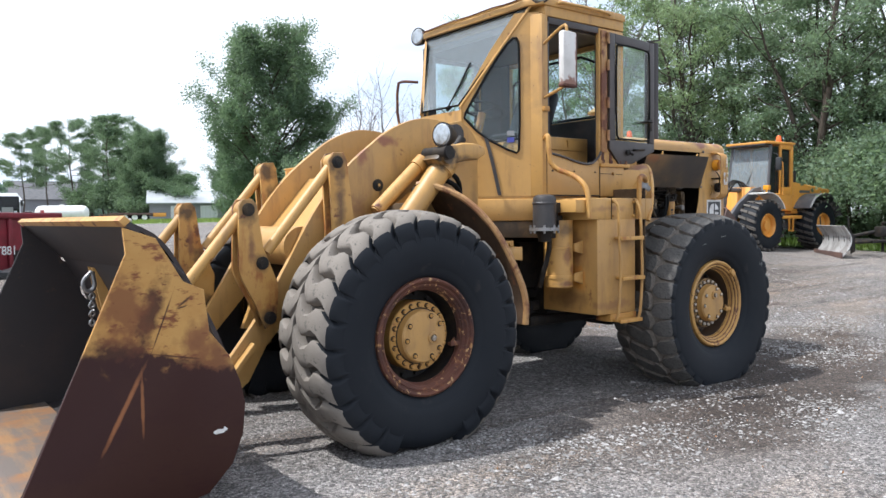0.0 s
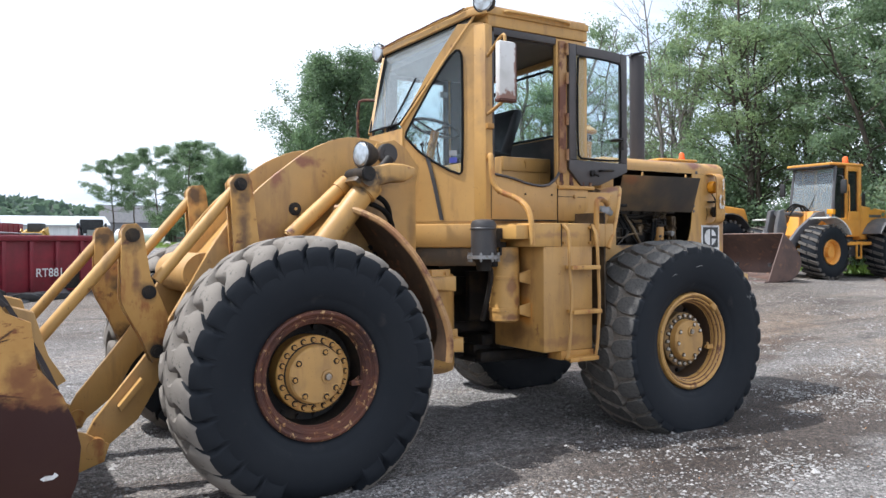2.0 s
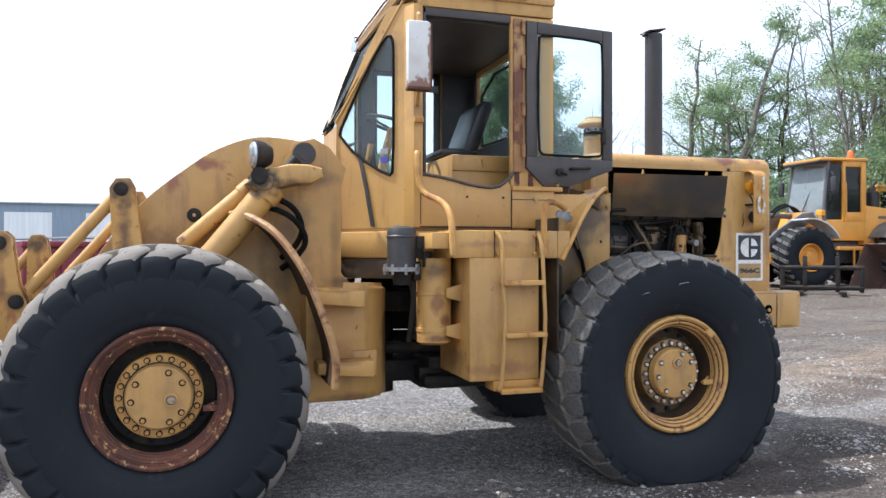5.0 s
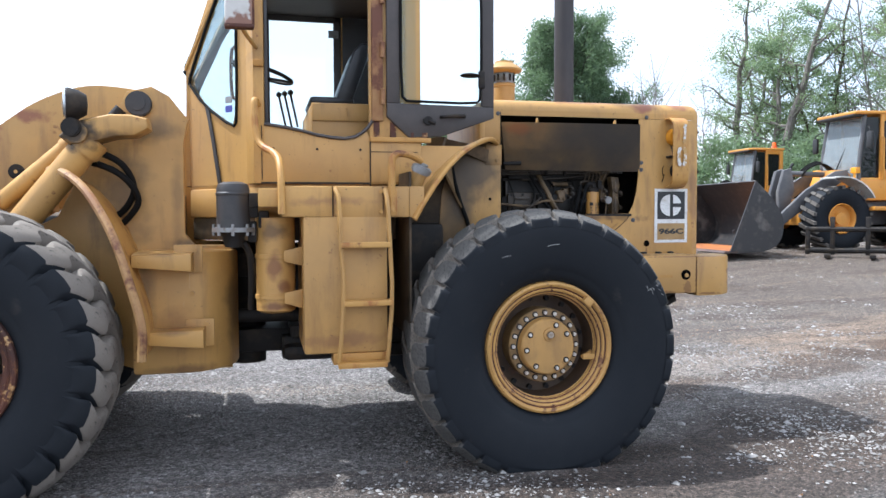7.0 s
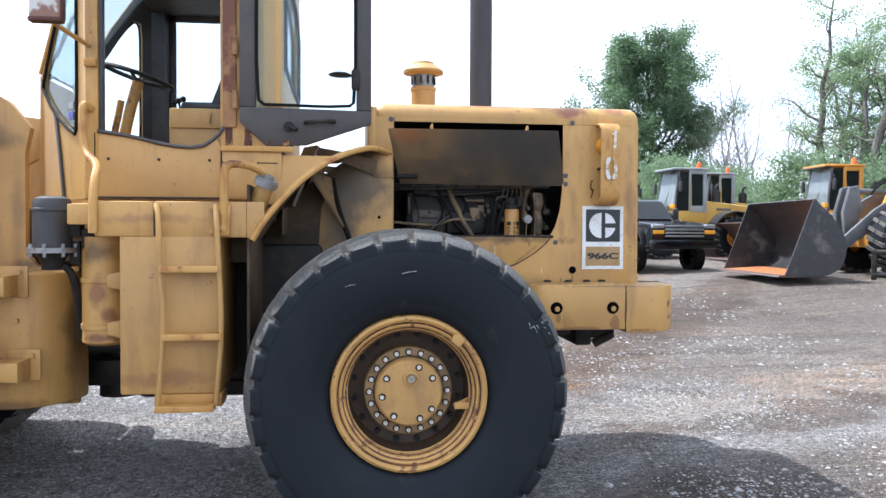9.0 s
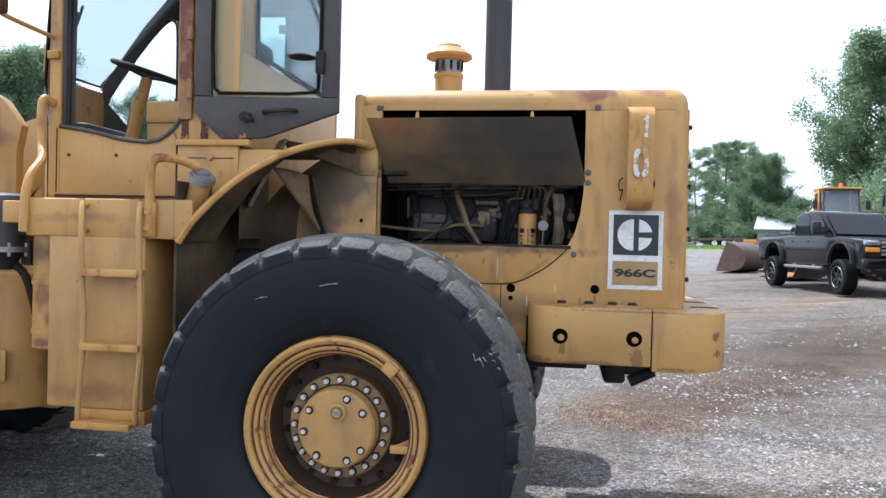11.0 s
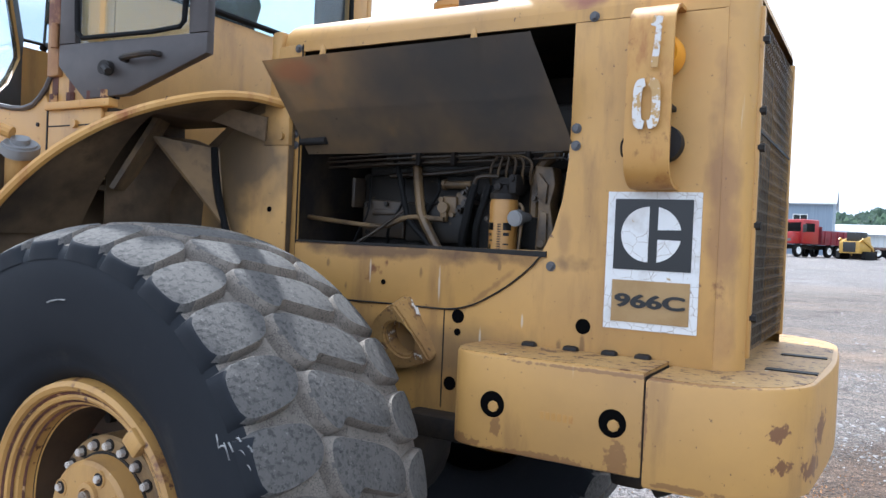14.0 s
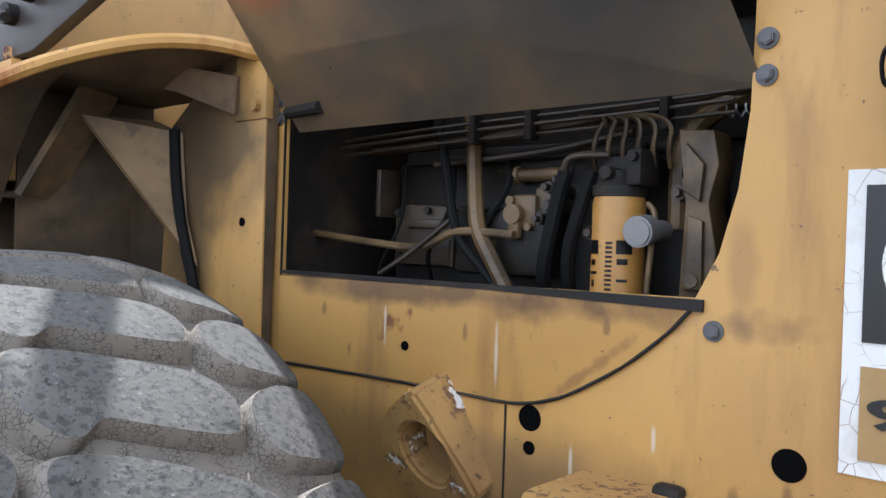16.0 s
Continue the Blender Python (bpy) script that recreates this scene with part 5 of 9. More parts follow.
part("door_header", box(-1.58, -0.98, -0.808, -0.775, 3.03, 3.085, 0.004), door_black, cab, "black rail over the doorway", True)
# slanted windscreen
ws = [(-2.075, -0.262, 2.395), (-1.694, -0.695, 3.16), (-1.694, 0.695, 3.16), (-2.075, 0.262, 2.395)]
bm = bmesh.new()
bm.faces.new([bm.verts.new(p) for p in ws])
bmesh.ops.solidify(bm, geom=bm.faces[:], thickness=0.006)
g = part("windscreen", bm, screen_glass, cab, "dusty windscreen glass, pale with painted sky reflection", True)
g.visible_shadow = False
part("window_seal", tube([Vector(p) + Vector((-0.006, 0, 0.004)) for p in ws + [ws[0]]], 0.009, 8, 0), rubber, cab, "black rubber seal", True)
for s in (-1, 1):
    part("screen_post", tube([(-2.08, s * 0.275, 2.38), (-1.690, s * 0.715, 3.17)], 0.011, 8, 0), paint, cab, local=True)
part("wiper", merge(tube([(-2.09, -0.13, 2.40), (-1.98, -0.19, 2.62), (-1.925, -0.20, 2.74)], 0.007, 6, 0), tube([(-2.035, -0.15, 2.50), (-1.90, -0.20, 2.78)], 0.009, 6, 0), cyl((-2.10, -0.13, 2.38), (-2.07, -0.13, 2.40), 0.02, 10)), rubber, cab, "black wiper arm", True)
# roof
roof_plan = [(-1.73, -0.70), (-1.66, -0.83), (-0.66, -0.83), (-0.66, 0.83), (-1.66, 0.83), (-1.73, 0.70)]
part("roof", merge(plate(roof_plan, "z", 3.168, 3.225, 0.010), plate([(-1.63, -0.815), (-0.665, -0.815), (-0.665, 0.815), (-1.63, 0.815)], "z", 3.088, 3.172, 0.004), plate([(x * 1.0, y * 0.96) for x, y in roof_plan], "z", 3.225, 3.245, 0.006)), paint, cab, "dented yellow cab roof", True)
part("roof_wiring", tube([(-1.745, -0.66, 3.235), (-1.75, -0.5, 3.225), (-1.745, -0.3, 3.24), (-1.75, 0.0, 3.228), (-1.745, 0.3, 3.24), (-1.745, 0.7, 3.225)], 0.007, 6), rusty, cab, "loose rusty wiring along the roof edge", True)
part("roof_rail", merge(tube([(-1.50, -0.84, 3.195), (-1.47, -0.86, 3.205), (-0.90, -0.86, 3.205), (-0.87, -0.84, 3.195)], 0.013, 8)), paint, cab, "grab rail on the roof edge", True)
for y, x in ((-0.80, -1.66), (0.80, -1.72)):
    hl = part("roof_lamp", lathe([(0.0, 0.09), (0.05, 0.085), (0.075, 0.045), (0.086, 0.0), (0.086, -0.012), (0.078, -0.014), (0.0, -0.014)], 28, "x"), grime_shade, cab, "round black roof lamp", True)
    hl.matrix_basis = pose(x, y, 3.26 if y < 0 else 3.21, 0, 0, 32 if y < 0 else 10)
    lens = lathe([(0.077, -0.012), (0.065, -0.024), (0.0, -0.032)], 28, "x")
    bmesh.ops.transform(lens, verts=lens.verts, matrix=hl.matrix_basis)
    part("lamp_lens", lens, lens_glass, cab, "clear lens", True)
# rear window
bm = box(-0.683, -0.677, -0.62, 0.62, 2.36, 2.98, 0.0)
part("rear_window", bm, glass, cab, "dusty rear window glass", True).visible_shadow = False
part("window_seal", tube([(-0.655, -0.58, 2.38), (-0.655, 0.58, 2.38), (-0.655, 0.62, 2.42), (-0.655, 0.62, 2.95), (-0.655, -0.62, 2.95), (-0.655, -0.62, 2.42), (-0.655, -0.58, 2.38)], 0.013, 8, 1), rubber, cab, "black rubber seal", True)
# far side door frame
part("far_door_frame", merge(box(-1.60, -1.54, 0.78, 0.80, 2.05, 3.06), box(-1.04, -0.98, 0.78, 0.80, 2.05, 3.06), box(-1.60, -0.98, 0.78, 0.80, 2.05, 2.12), box(-1.60, -0.98, 0.78, 0.80, 2.98, 3.06)), door_black, cab, "black door frame", True)
part("far_door_glass", box(-1.55, -1.03, 0.787, 0.792, 2.11, 2.99, 0), glass, cab, "tinted door glass", True).visible_shadow = False
part("sill_trim", tube([(-1.60, -0.815, 1.99), (-1.43, -0.815, 1.966), (-1.25, -0.815, 1.92), (-1.087, -0.815, 1.91), (-1.0, -0.815, 1.965), (-0.955, -0.815, 2.03)], 0.011, 6, 1), door_black, cab, "black edge trim of the doorway", True)
part("rubber_strip", sheet([[tuple(chamfer(u + d, z, 0.012)) for d in (-0.022, 0.0, 0.022)] for u, z in ((0.30, 2.125), (0.335, 2.12), (0.36, 2.06), (0.42, 1.90), (0.50, 1.65))], 0.008), black_paint, cab, "black rubber strip", True)
# inside
seat = part("operator_seat", merge(box(-1.30, -1.0, -0.26, 0.26, 2.185, 2.245, 0.025), plate([(-1.13, 2.22), (-1.02, 2.20), (-0.885, 2.56), (-0.90, 2.61), (-0.95, 2.61), (-1.0, 2.56)], "y", -0.26, 0.22, 0.025)), vinyl, cab, "black vinyl seat with a high back", True)
part("seat_box", merge(box(-1.306, -0.80, -0.52, 0.50, 1.70, 2.165, 0.01), box(-1.30, -0.85, -0.535, -0.52, 2.05, 2.160, 0.006), cyl((-1.08, -0.535, 2.13), (-1.08, -0.55, 2.13), 0.012, 8), box(-1.085, -1.075, -0.55, -0.54, 2.08, 2.13, 0.002)), paint, cab, "yellow seat box", True)
part("console", box(-2.02, -1.84, -0.24, 0.24, 1.70, 2.10, 0.03), black_paint, cab, "dark dashboard", True)
part("lever_box", box(-1.58, -1.42, 0.46, 0.62, 1.70, 1.96, 0.03), black_paint, cab, "dark lever box", True)
wheel_bm = lathe([(0.205 + 0.014 * math.cos(a), 0.014 * math.sin(a)) for a in (2 * math.pi * k / 8 for k in range(9))], 36, "z")
wheel_bm = merge(wheel_bm, tube([(-0.2, 0, 0), (0, 0, -0.03), (0.2, 0, 0)], 0.010, 6, 0), tube([(0, -0.2, 0), (0, 0, -0.03), (0, 0.2, 0)], 0.010, 6, 0))
ob = part("steering_wheel", wheel_bm, grime_shade, cab, "black steering wheel on its column", True)
ob.matrix_basis = pose(-1.60, 0.0, 2.43, 0, 17, 0)
part("steering_column", merge(tube([(-1.605, 0.0, 2.40), (-1.66, 0.0, 2.20), (-1.76, 0.0, 1.72)], 0.034, 12, 0), tube([(-1.74, 0.12, 2.30), (-1.78, 0.12, 2.10), (-1.82, 0.12, 1.75)], 0.022, 10, 0)), paint_worn, cab, "worn brown steering column", True)
part("control_levers", merge(*[merge(tube([(-1.35 - 0.04 * i, 0.32 + 0.06 * i, 2.1), (-1.40 - 0.04 * i, 0.32 + 0.06 * i, 2.34)], 0.008, 6, 0), lathe([(0, -0.025), (0.02, -0.01), (0.02, 0.01), (0, 0.025)], 10, "z", (-1.40 - 0.04 * i, 0.32 + 0.06 * i, 2.35))) for i in range(3)]), grime_shade, cab, "control levers", True)
part("fire_sign", box(-1.08, -1.0, 0.772, 0.777, 2.86, 2.92, 0), galv, cab, "small grey notice on the glass", True)
for i, (dz, m_) in enumerate(((0.0, black_decal), (0.055, galv))):
    bm = box(-0.03, 0.03, -0.0015, 0.0015, -0.02, 0.02, 0)
    ob = part("sticker", bm, material("blue_sticker", (0.05, 0.06, 0.30), 0.4) if i == 0 else m_, cab, "small window sticker", True)
    ob.matrix_basis = Matrix.Translation(chamfer(0.64, 2.10 + dz, 0.004)) @ pose(0, 0, 0, 0, 0, -49)
# mirror
part("mirror_arm", merge(tube([(-1.64, -0.82, 2.86), (-1.70, -1.05, 2.93), (-1.72, -1.14, 2.94), (-1.72, -1.14, 2.86)], 0.012, 8, 1)), paint, cab, "yellow mirror bracket", True)
part("mirror_arm", merge(tube([(-1.64, -0.82, 2.43), (-1.70, -1.05, 2.46), (-1.72, -1.14, 2.48), (-1.72, -1.14, 2.56)], 0.012, 8, 1)), paint, cab, "yellow mirror bracket", True)
mir = part("mirror", box(-1.80, -1.65, -1.185, -1.125, 2.46, 2.88, 0.022), mirror_white, cab, "chipped white mirror housing with rust", True)
part("mirror_rim", merge(box(-1.802, -1.648, -1.187, -1.123, 2.455, 2.480, 0.010), box(-1.658, -1.644, -1.180, -1.130, 2.47, 2.87, 0.006)), rusty, cab, "rusty edge of the mirror housing", True)
part("mirror_arm", merge(tube([(-1.72, 0.82, 2.78), (-1.80, 0.95, 2.80), (-1.84, 1.0, 2.78), (-1.84, 1.0, 2.40), (-1.80, 0.95, 2.38), (-1.72, 0.82, 2.40)], 0.014, 8, 1)), rusty, cab, "rusty mirror bracket", True)
part("door_catch", box(-1.66, -1.60, -0.84, -0.812, 2.32, 2.36, 0.005), paint_worn, cab, "door catch", True)

# open cab door, folded back
door = part("cab_door", plate([(-0.876, 2.13), (-0.235, 2.13), (-0.235, 2.06), (-0.56, 1.935), (-0.75, 1.925), (-0.876, 2.05)], "y", -0.862, -0.828, 0.006), door_black, loader, "faded black cab door standing open")
part("door_stile", plate([(-0.876, 2.131), (-0.875, 3.05), (-0.80, 3.05), (-0.80, 2.131)], "y", -0.862, -0.828, 0.006), door_black, door, local=True)
part("door_stile", plate([(-0.31, 2.131), (-0.31, 3.05), (-0.235, 3.05), (-0.235, 2.131)], "y", -0.862, -0.828, 0.006), door_black, door, local=True)
part("door_top_rail", plate([(-0.799, 2.97), (-0.799, 3.05), (-0.311, 3.05), (-0.311, 2.97)], "y", -0.862, -0.828, 0.006), door_black, door, local=True)
dg = part("door_glass", box(-0.805, -0.305, -0.848, -0.842, 2.12, 2.98, 0), glass, door, "green tinted door glass", True)
dg.visible_shadow = False
part("door_glass_seal", tube([(-0.76, -0.866, 2.145), (-0.35, -0.866, 2.145), (-0.315, -0.866, 2.18), (-0.315, -0.866, 2.93), (-0.35, -0.866, 2.965), (-0.76, -0.866, 2.965), (-0.795, -0.866, 2.93), (-0.795, -0.866, 2.18), (-0.76, -0.866, 2.145)], 0.0085, 8, 1), rubber, door, "black glass seal", True)
part("door_handle", merge(tube([(-0.56, -0.865, 2.055), (-0.55, -0.90, 2.055), (-0.43, -0.90, 2.065), (-0.42, -0.865, 2.065)], 0.011, 8, 1)), grime_shade, door, "black pull handle", True)
part("door_lock", merge(cyl((-0.64, -0.862, 2.03), (-0.64, -0.885, 2.03), 0.026, 16), cyl((-0.635, -0.885, 2.03), (-0.60, -0.90, 2.01), 0.012, 8)), grime_shade, door, "round lock", True)
part("door_latch", merge(box(-0.335, -0.295, -0.885, -0.862, 2.24, 2.35, 0.008), lathe([(0.0, -0.012), (0.055, -0.006), (0.06, 0.0), (0.04, 0.01), (0.0, 0.012)], 20, "z", (-0.39, -0.89, 2.315))), grime_shade, door, "black inner latch with its lever", True)
for ob in (door, *door.children):
    for v in ob.data.vertices:
        k = v.co.x + 0.876
        v.co.x, v.co.y = -0.876 + k * 1.085, v.co.y + 0.018 + 0.105 * k
for x in (-0.955, -0.855, -0.74, -0.66):
    part("mounting_block", merge(box(x, x + 0.040, -0.815, -0.79, 1.925, 2.03, 0.006), cyl((x + 0.02, -0.812, 1.925), (x + 0.02, -0.812, 1.955), 0.020, 10)), rusty, loader, "rusty mounting block")
# Black sheet behind the blocks stands in for the shade between them.
part("mounting_gap", box(-0.965, -0.60, -0.80, -0.785, 1.925, 2.05, 0), grime_shade, loader, "dark sheet for the shaded gap under the door")
part("mounting_rail", box(-0.975, -0.60, -0.83, -0.79, 1.895, 1.925, 0.004), paint_worn, loader)
part("cab_side_panel", merge(box(-0.97, -0.66, -0.815, -0.795, 1.65, 1.895, 0.004), cyl((-0.80, -0.815, 1.84), (-0.80, -0.83, 1.84), 0.016, 8)), paint, loader)

for x0, x1, z0, z1 in ((-1.62, -0.98, 1.640, 1.650), (-0.978, -0.972, 1.62, 1.90), (-1.617, -1.612, 1.66, 1.98), (-0.97, -0.68, 1.833, 1.838)):
    part("panel_gap", box(x0, x1, -0.8165, -0.811, z0, z1, 0), grime_shade, loader, "dark gap between panels")
for x0, x1, z0, z1 in ((-1.238, -1.233, 1.445, 1.612), (-0.955, -0.952, 1.46, 1.612)):
    part("panel_gap", box(x0, x1, -1.1675, -1.16, z0, z1, 0), grime_shade, loader, "dark gap between panels")
for x, z in ((-1.215, 1.585), (-1.215, 1.47), (-0.965, 1.585), (-0.965, 1.47), (-1.51, 1.585), (-1.51, 1.47)):
    part("panel_bolt", cyl((x, -1.16, z), (x, -1.178, z), 0.012, 6, bev=0.002), paint_worn, loader)
for x in (-1.548, -1.293, -1.035):
    part("panel_bolt", cyl((x, -0.81, 1.846), (x, -0.818, 1.846), 0.008, 8), grime_shade, loader, "small dark rivet")

# tank box, ladder and what stands beside it
part("side_tank", merge(box(-1.40, -0.93, -1.16, -0.55, 0.675, 1.45, 0.012), box(-1.515, -1.235, -1.165, -0.80, 1.443, 1.615, 0.010), box(-1.235, -0.80, -1.16, -0.80, 1.44, 1.615, 0.008), plate([(-0.80, 1.44), (-0.76, 1.44), (-0.715, 1.50), (-0.715, 1.615), (-0.80, 1.615)], "y", -1.16, -1.14, 0.003)), tank_paint, loader, "yellow steel side tank")
part("box_rail", box(-1.64, -1.50, -1.155, -0.85, 1.50, 1.60, 0.006), paint, loader)
lad = part("ladder", merge(tube([(-1.226, -1.175, 1.60), (-1.205, -1.215, 1.55), (-1.20, -1.215, 1.30), (-1.18, -1.215, 1.05), (-1.205, -1.215, 0.70), (-1.215, -1.20, 0.625)], 0.013, 8, 1),
                            tube([(-0.946, -1.175, 1.60), (-0.935, -1.215, 1.53), (-0.925, -1.215, 1.30), (-0.91, -1.215, 1.0), (-0.935, -1.215, 0.70), (-0.94, -1.20, 0.625)], 0.013, 8, 1)), paint, loader, "bent yellow ladder rails")
for z, x0 in ((1.295, -1.20), (0.97, -1.185), (0.625, -1.22)):
    part("rung", merge(box(x0, x0 + 0.275, -1.24, -1.165, z - 0.014, z + 0.008, 0.003), box(x0, x0 + 0.275, -1.245, -1.235, z - 0.022, z + 0.008, 0.002)), paint_worn, lad, "worn step tread", True)
part("tank_bracket", box(-1.24, -0.92, -1.16, -1.0, 0.61, 0.675, 0.006), paint_worn, loader)
can = part("filter_canister", lathe([(0.0, 1.645), (0.05, 1.643), (0.082, 1.63), (0.092, 1.605), (0.092, 1.585), (0.096, 1.58), (0.096, 1.57), (0.092, 1.565), (0.092, 1.385), (0.0, 1.385)], 32, "z", (-1.778, -0.95, 0)), black_paint, loader, "black round filter canister")
part("clamp_ring", lathe([(0.092, 1.36), (0.118, 1.36), (0.118, 1.385), (0.092, 1.385)], 32, "z", (-1.778, -0.95, 0)), galv, can, "grey bolted clamp ring", True)
for a in (2 * math.pi * k / 8 for k in range(8)):
    part("clamp_bolt", cyl((-1.778 + 0.108 * math.cos(a), -0.95 + 0.108 * math.sin(a), 1.34), (-1.778 + 0.108 * math.cos(a), -0.95 + 0.108 * math.sin(a), 1.405), 0.009, 6), galv, can, local=True)
part("filter_base", merge(lathe([(0.0, 1.27), (0.05, 1.275), (0.06, 1.33), (0.085, 1.36), (0.0, 1.36)], 20, "z", (-1.778, -0.95, 0)), tube([(-1.73, -0.95, 1.30), (-1.69, -0.92, 1.25), (-1.68, -0.87, 1.10), (-1.69, -0.80, 0.9)], 0.02, 8), box(-1.70, -1.64, -0.97, -0.89, 1.44, 1.57, 0.008), box(-1.70, -1.65, -0.95, -0.87, 1.30, 1.42, 0.008)), grime_shade, can, "greasy filter base and hose", True)
part("canister_bracket", merge(box(-1.69, -1.60, -0.99, -0.97, 1.50, 1.58, 0.004), box(-1.64, -1.58, -0.96, -0.80, 1.38, 1.48, 0.01)), grime_shade, loader, "dirty steel bracket")
part("vertical_tank", merge(lathe([(0.0, 0.885), (0.09, 0.89), (0.112, 0.905), (0.112, 1.44), (0.0, 1.44)], 32, "z", (-1.545, -0.88, 0)), lathe([(0.112, 0.97), (0.118, 0.972), (0.118, 0.995), (0.112, 0.997)], 32, "z", (-1.545, -0.88, 0)), lathe([(0.112, 1.205), (0.118, 1.207), (0.118, 1.23), (0.112, 1.232)], 32, "z", (-1.545, -0.88, 0)),
                            plate([(-1.50, 1.19), (-1.50, 1.25), (-1.40, 1.275), (-1.40, 1.165)], "y", -1.01, -0.99, 0.003), plate([(-1.50, 0.95), (-1.50, 1.01), (-1.40, 1.03), (-1.40, 0.92)], "y", -1.01, -0.99, 0.003)), upright_paint, loader, "yellow round upright tank on brackets")
part("grab_rail", tube([(-1.635, -0.82, 2.10), (-1.655, -0.87, 2.13), (-1.655, -0.88, 2.02), (-1.64, -0.89, 1.86), (-1.53, -1.03, 1.80), (-1.515, -1.165, 1.70), (-1.515, -1.178, 1.46)], 0.021, 10, 3), paint_worn, loader, "bent yellow grab rail")
part("grab_rail", merge(tube([(-0.905, -1.175, 1.47), (-0.905, -1.178, 1.70), (-0.90, -1.178, 1.80), (-0.80, -1.15, 1.80), (-0.72, -1.10, 1.765)], 0.021, 10, 3), box(-0.935, -0.875, -1.185, -1.165, 1.45, 1.60, 0.004), cyl((-0.905, -1.185, 1.56), (-0.905, -1.20, 1.56), 0.014, 8), cyl((-0.905, -1.185, 1.49), (-0.905, -1.20, 1.49), 0.014, 8)), paint_worn, loader, "bent yellow grab rail")
fil = part("filler_neck", cyl((-0.77, -1.04, 1.58), (-0.72, -1.07, 1.70), 0.045, 20, bev=0.006), paint, loader)
part("filler_cap", merge(cyl((-0.722, -1.069, 1.695), (-0.706, -1.079, 1.735), 0.06, 20, bev=0.008), cyl((-0.706, -1.079, 1.735), (-0.70, -1.083, 1.75), 0.03, 12)), galv, fil, "grey metal filler cap", True)

# rear fenders
rf = curve_pts([(-0.775, -1.165, 1.44), (-0.70, -1.14, 1.56), (-0.56, -1.04, 1.73), (-0.40, -0.90, 1.86), (-0.24, -0.74, 1.935), (-0.14, -0.60, 1.955), (-0.06, -0.47, 1.935)], 4)
for s in (1, -1):
    rows = []
    for p in rf:
        high = max(p.z, 1.88)
        if p.y < -0.84:
            rows.append([(p.x, s * p.y, p.z), (p.x, s * (p.y * 0.5 - 0.415), p.z), (p.x, s * -0.83, p.z), (p.x, s * -0.80, high), (p.x, s * -0.44, high)])
        else:
            rows.append([(p.x, s * (p.y + (-0.44 - p.y) * k / 4), p.z) for k in range(5)])
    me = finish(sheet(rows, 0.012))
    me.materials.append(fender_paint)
    me.materials.append(soot_shade)
    # Downward and rearward faces take the sooty paint with shade in it.
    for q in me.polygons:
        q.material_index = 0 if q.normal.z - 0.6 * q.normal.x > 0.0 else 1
    link_mesh("rear_fender", me, fender_paint, loader, "yellow sheet fender, dark brown underneath")
    lip = merge(tube([(p.x, s * (p.y - 0.003), p.z - 0.012) for p in rf], 0.017, 8, 1))
    part("fender_rim", lip, paint_worn, loader, "rolled fender edge")
    gus = bmesh.new()
    gv = [gus.verts.new((x, s * y, z)) for x, y, z in ((-0.529, 0.693, 1.796), (-0.512, 0.51, 1.802), (-0.39, 0.505, 1.765), (-0.362, 0.505, 1.567), (-0.30, 0.51, 1.44))]
    gus.faces.new(gv)
    bmesh.ops.triangulate(gus, faces=gus.faces[:])
    bmesh.ops.solidify(gus, geom=gus.faces[:], thickness=0.012)
    part("gusset", gus, brown_blotched, loader, "sooty triangular gusset plate")
    part("fender_stay", sheet([[(-0.518 + 0.02 * k, s * (0.62 + 0.03 * k), 1.95), (-0.58 + 0.02 * k, s * (0.68 + 0.03 * k), 1.79), (-0.646 + 0.02 * k, s * (0.75 + 0.03 * k), 1.61)] for k in (-1.9, 0, 1.9, 2.1)], 0.018), brown_blotched, loader, "sooty diagonal fender stay")
    part("fender_bracket", sheet([[(-0.50, s * 0.62, 1.950), (-0.32, s * 0.57, 1.925), (-0.14, s * 0.515, 1.885)], [(-0.49, s * 0.60, 1.905), (-0.32, s * 0.555, 1.862), (-0.15, s * 0.512, 1.80)]], 0.010), soot_shade, loader, "sooty bracket under the fender, shade in its colour")
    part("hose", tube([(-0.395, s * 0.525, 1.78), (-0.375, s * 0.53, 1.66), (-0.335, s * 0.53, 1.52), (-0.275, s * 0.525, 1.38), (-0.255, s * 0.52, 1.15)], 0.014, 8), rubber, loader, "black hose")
    # Well walls and shelf: their dark colour includes the shade in there.
    part("fender_wall", plate([(-0.80, 0.95), (-0.06, 0.95), (-0.05, 1.93), (-0.16, 1.95), (-0.30, 1.90), (-0.56, 1.72), (-0.70, 1.56), (-0.80, 1.42)], "y", s * 0.50, s * 0.47, 0.003), soot_shade, loader)
    part("wheel_well_panel", plate([(-0.50, 1.05), (-0.05, 1.05), (-0.05, 1.90), (-0.12, 1.92), (-0.30, 1.86), (-0.40, 1.78), (-0.46, 1.60)], "y", s * 0.506, s * 0.50, 0.002), well_shade_paint, loader)
    part("panel_hole", cyl((-0.126, s * 0.506, 1.556), (-0.126, s * 0.5085, 1.556), 0.010, 12), hole_shade, loader, "small black disc for the shade in a hole")
    part("well_back", box(-0.659, -0.651, min(s * 0.44, s * 0.79), max(s * 0.44, s * 0.92), 1.45, 1.90, 0), soot_shade, loader, "sooty back of the wheel well, shade in its colour")
    part("well_back", box(-0.80, -0.655, min(s * 0.44, s * 0.83), max(s * 0.44, s * 0.83), 1.60, 1.615, 0), soot_shade, loader, "sooty shelf of the wheel well, shade in its colour")
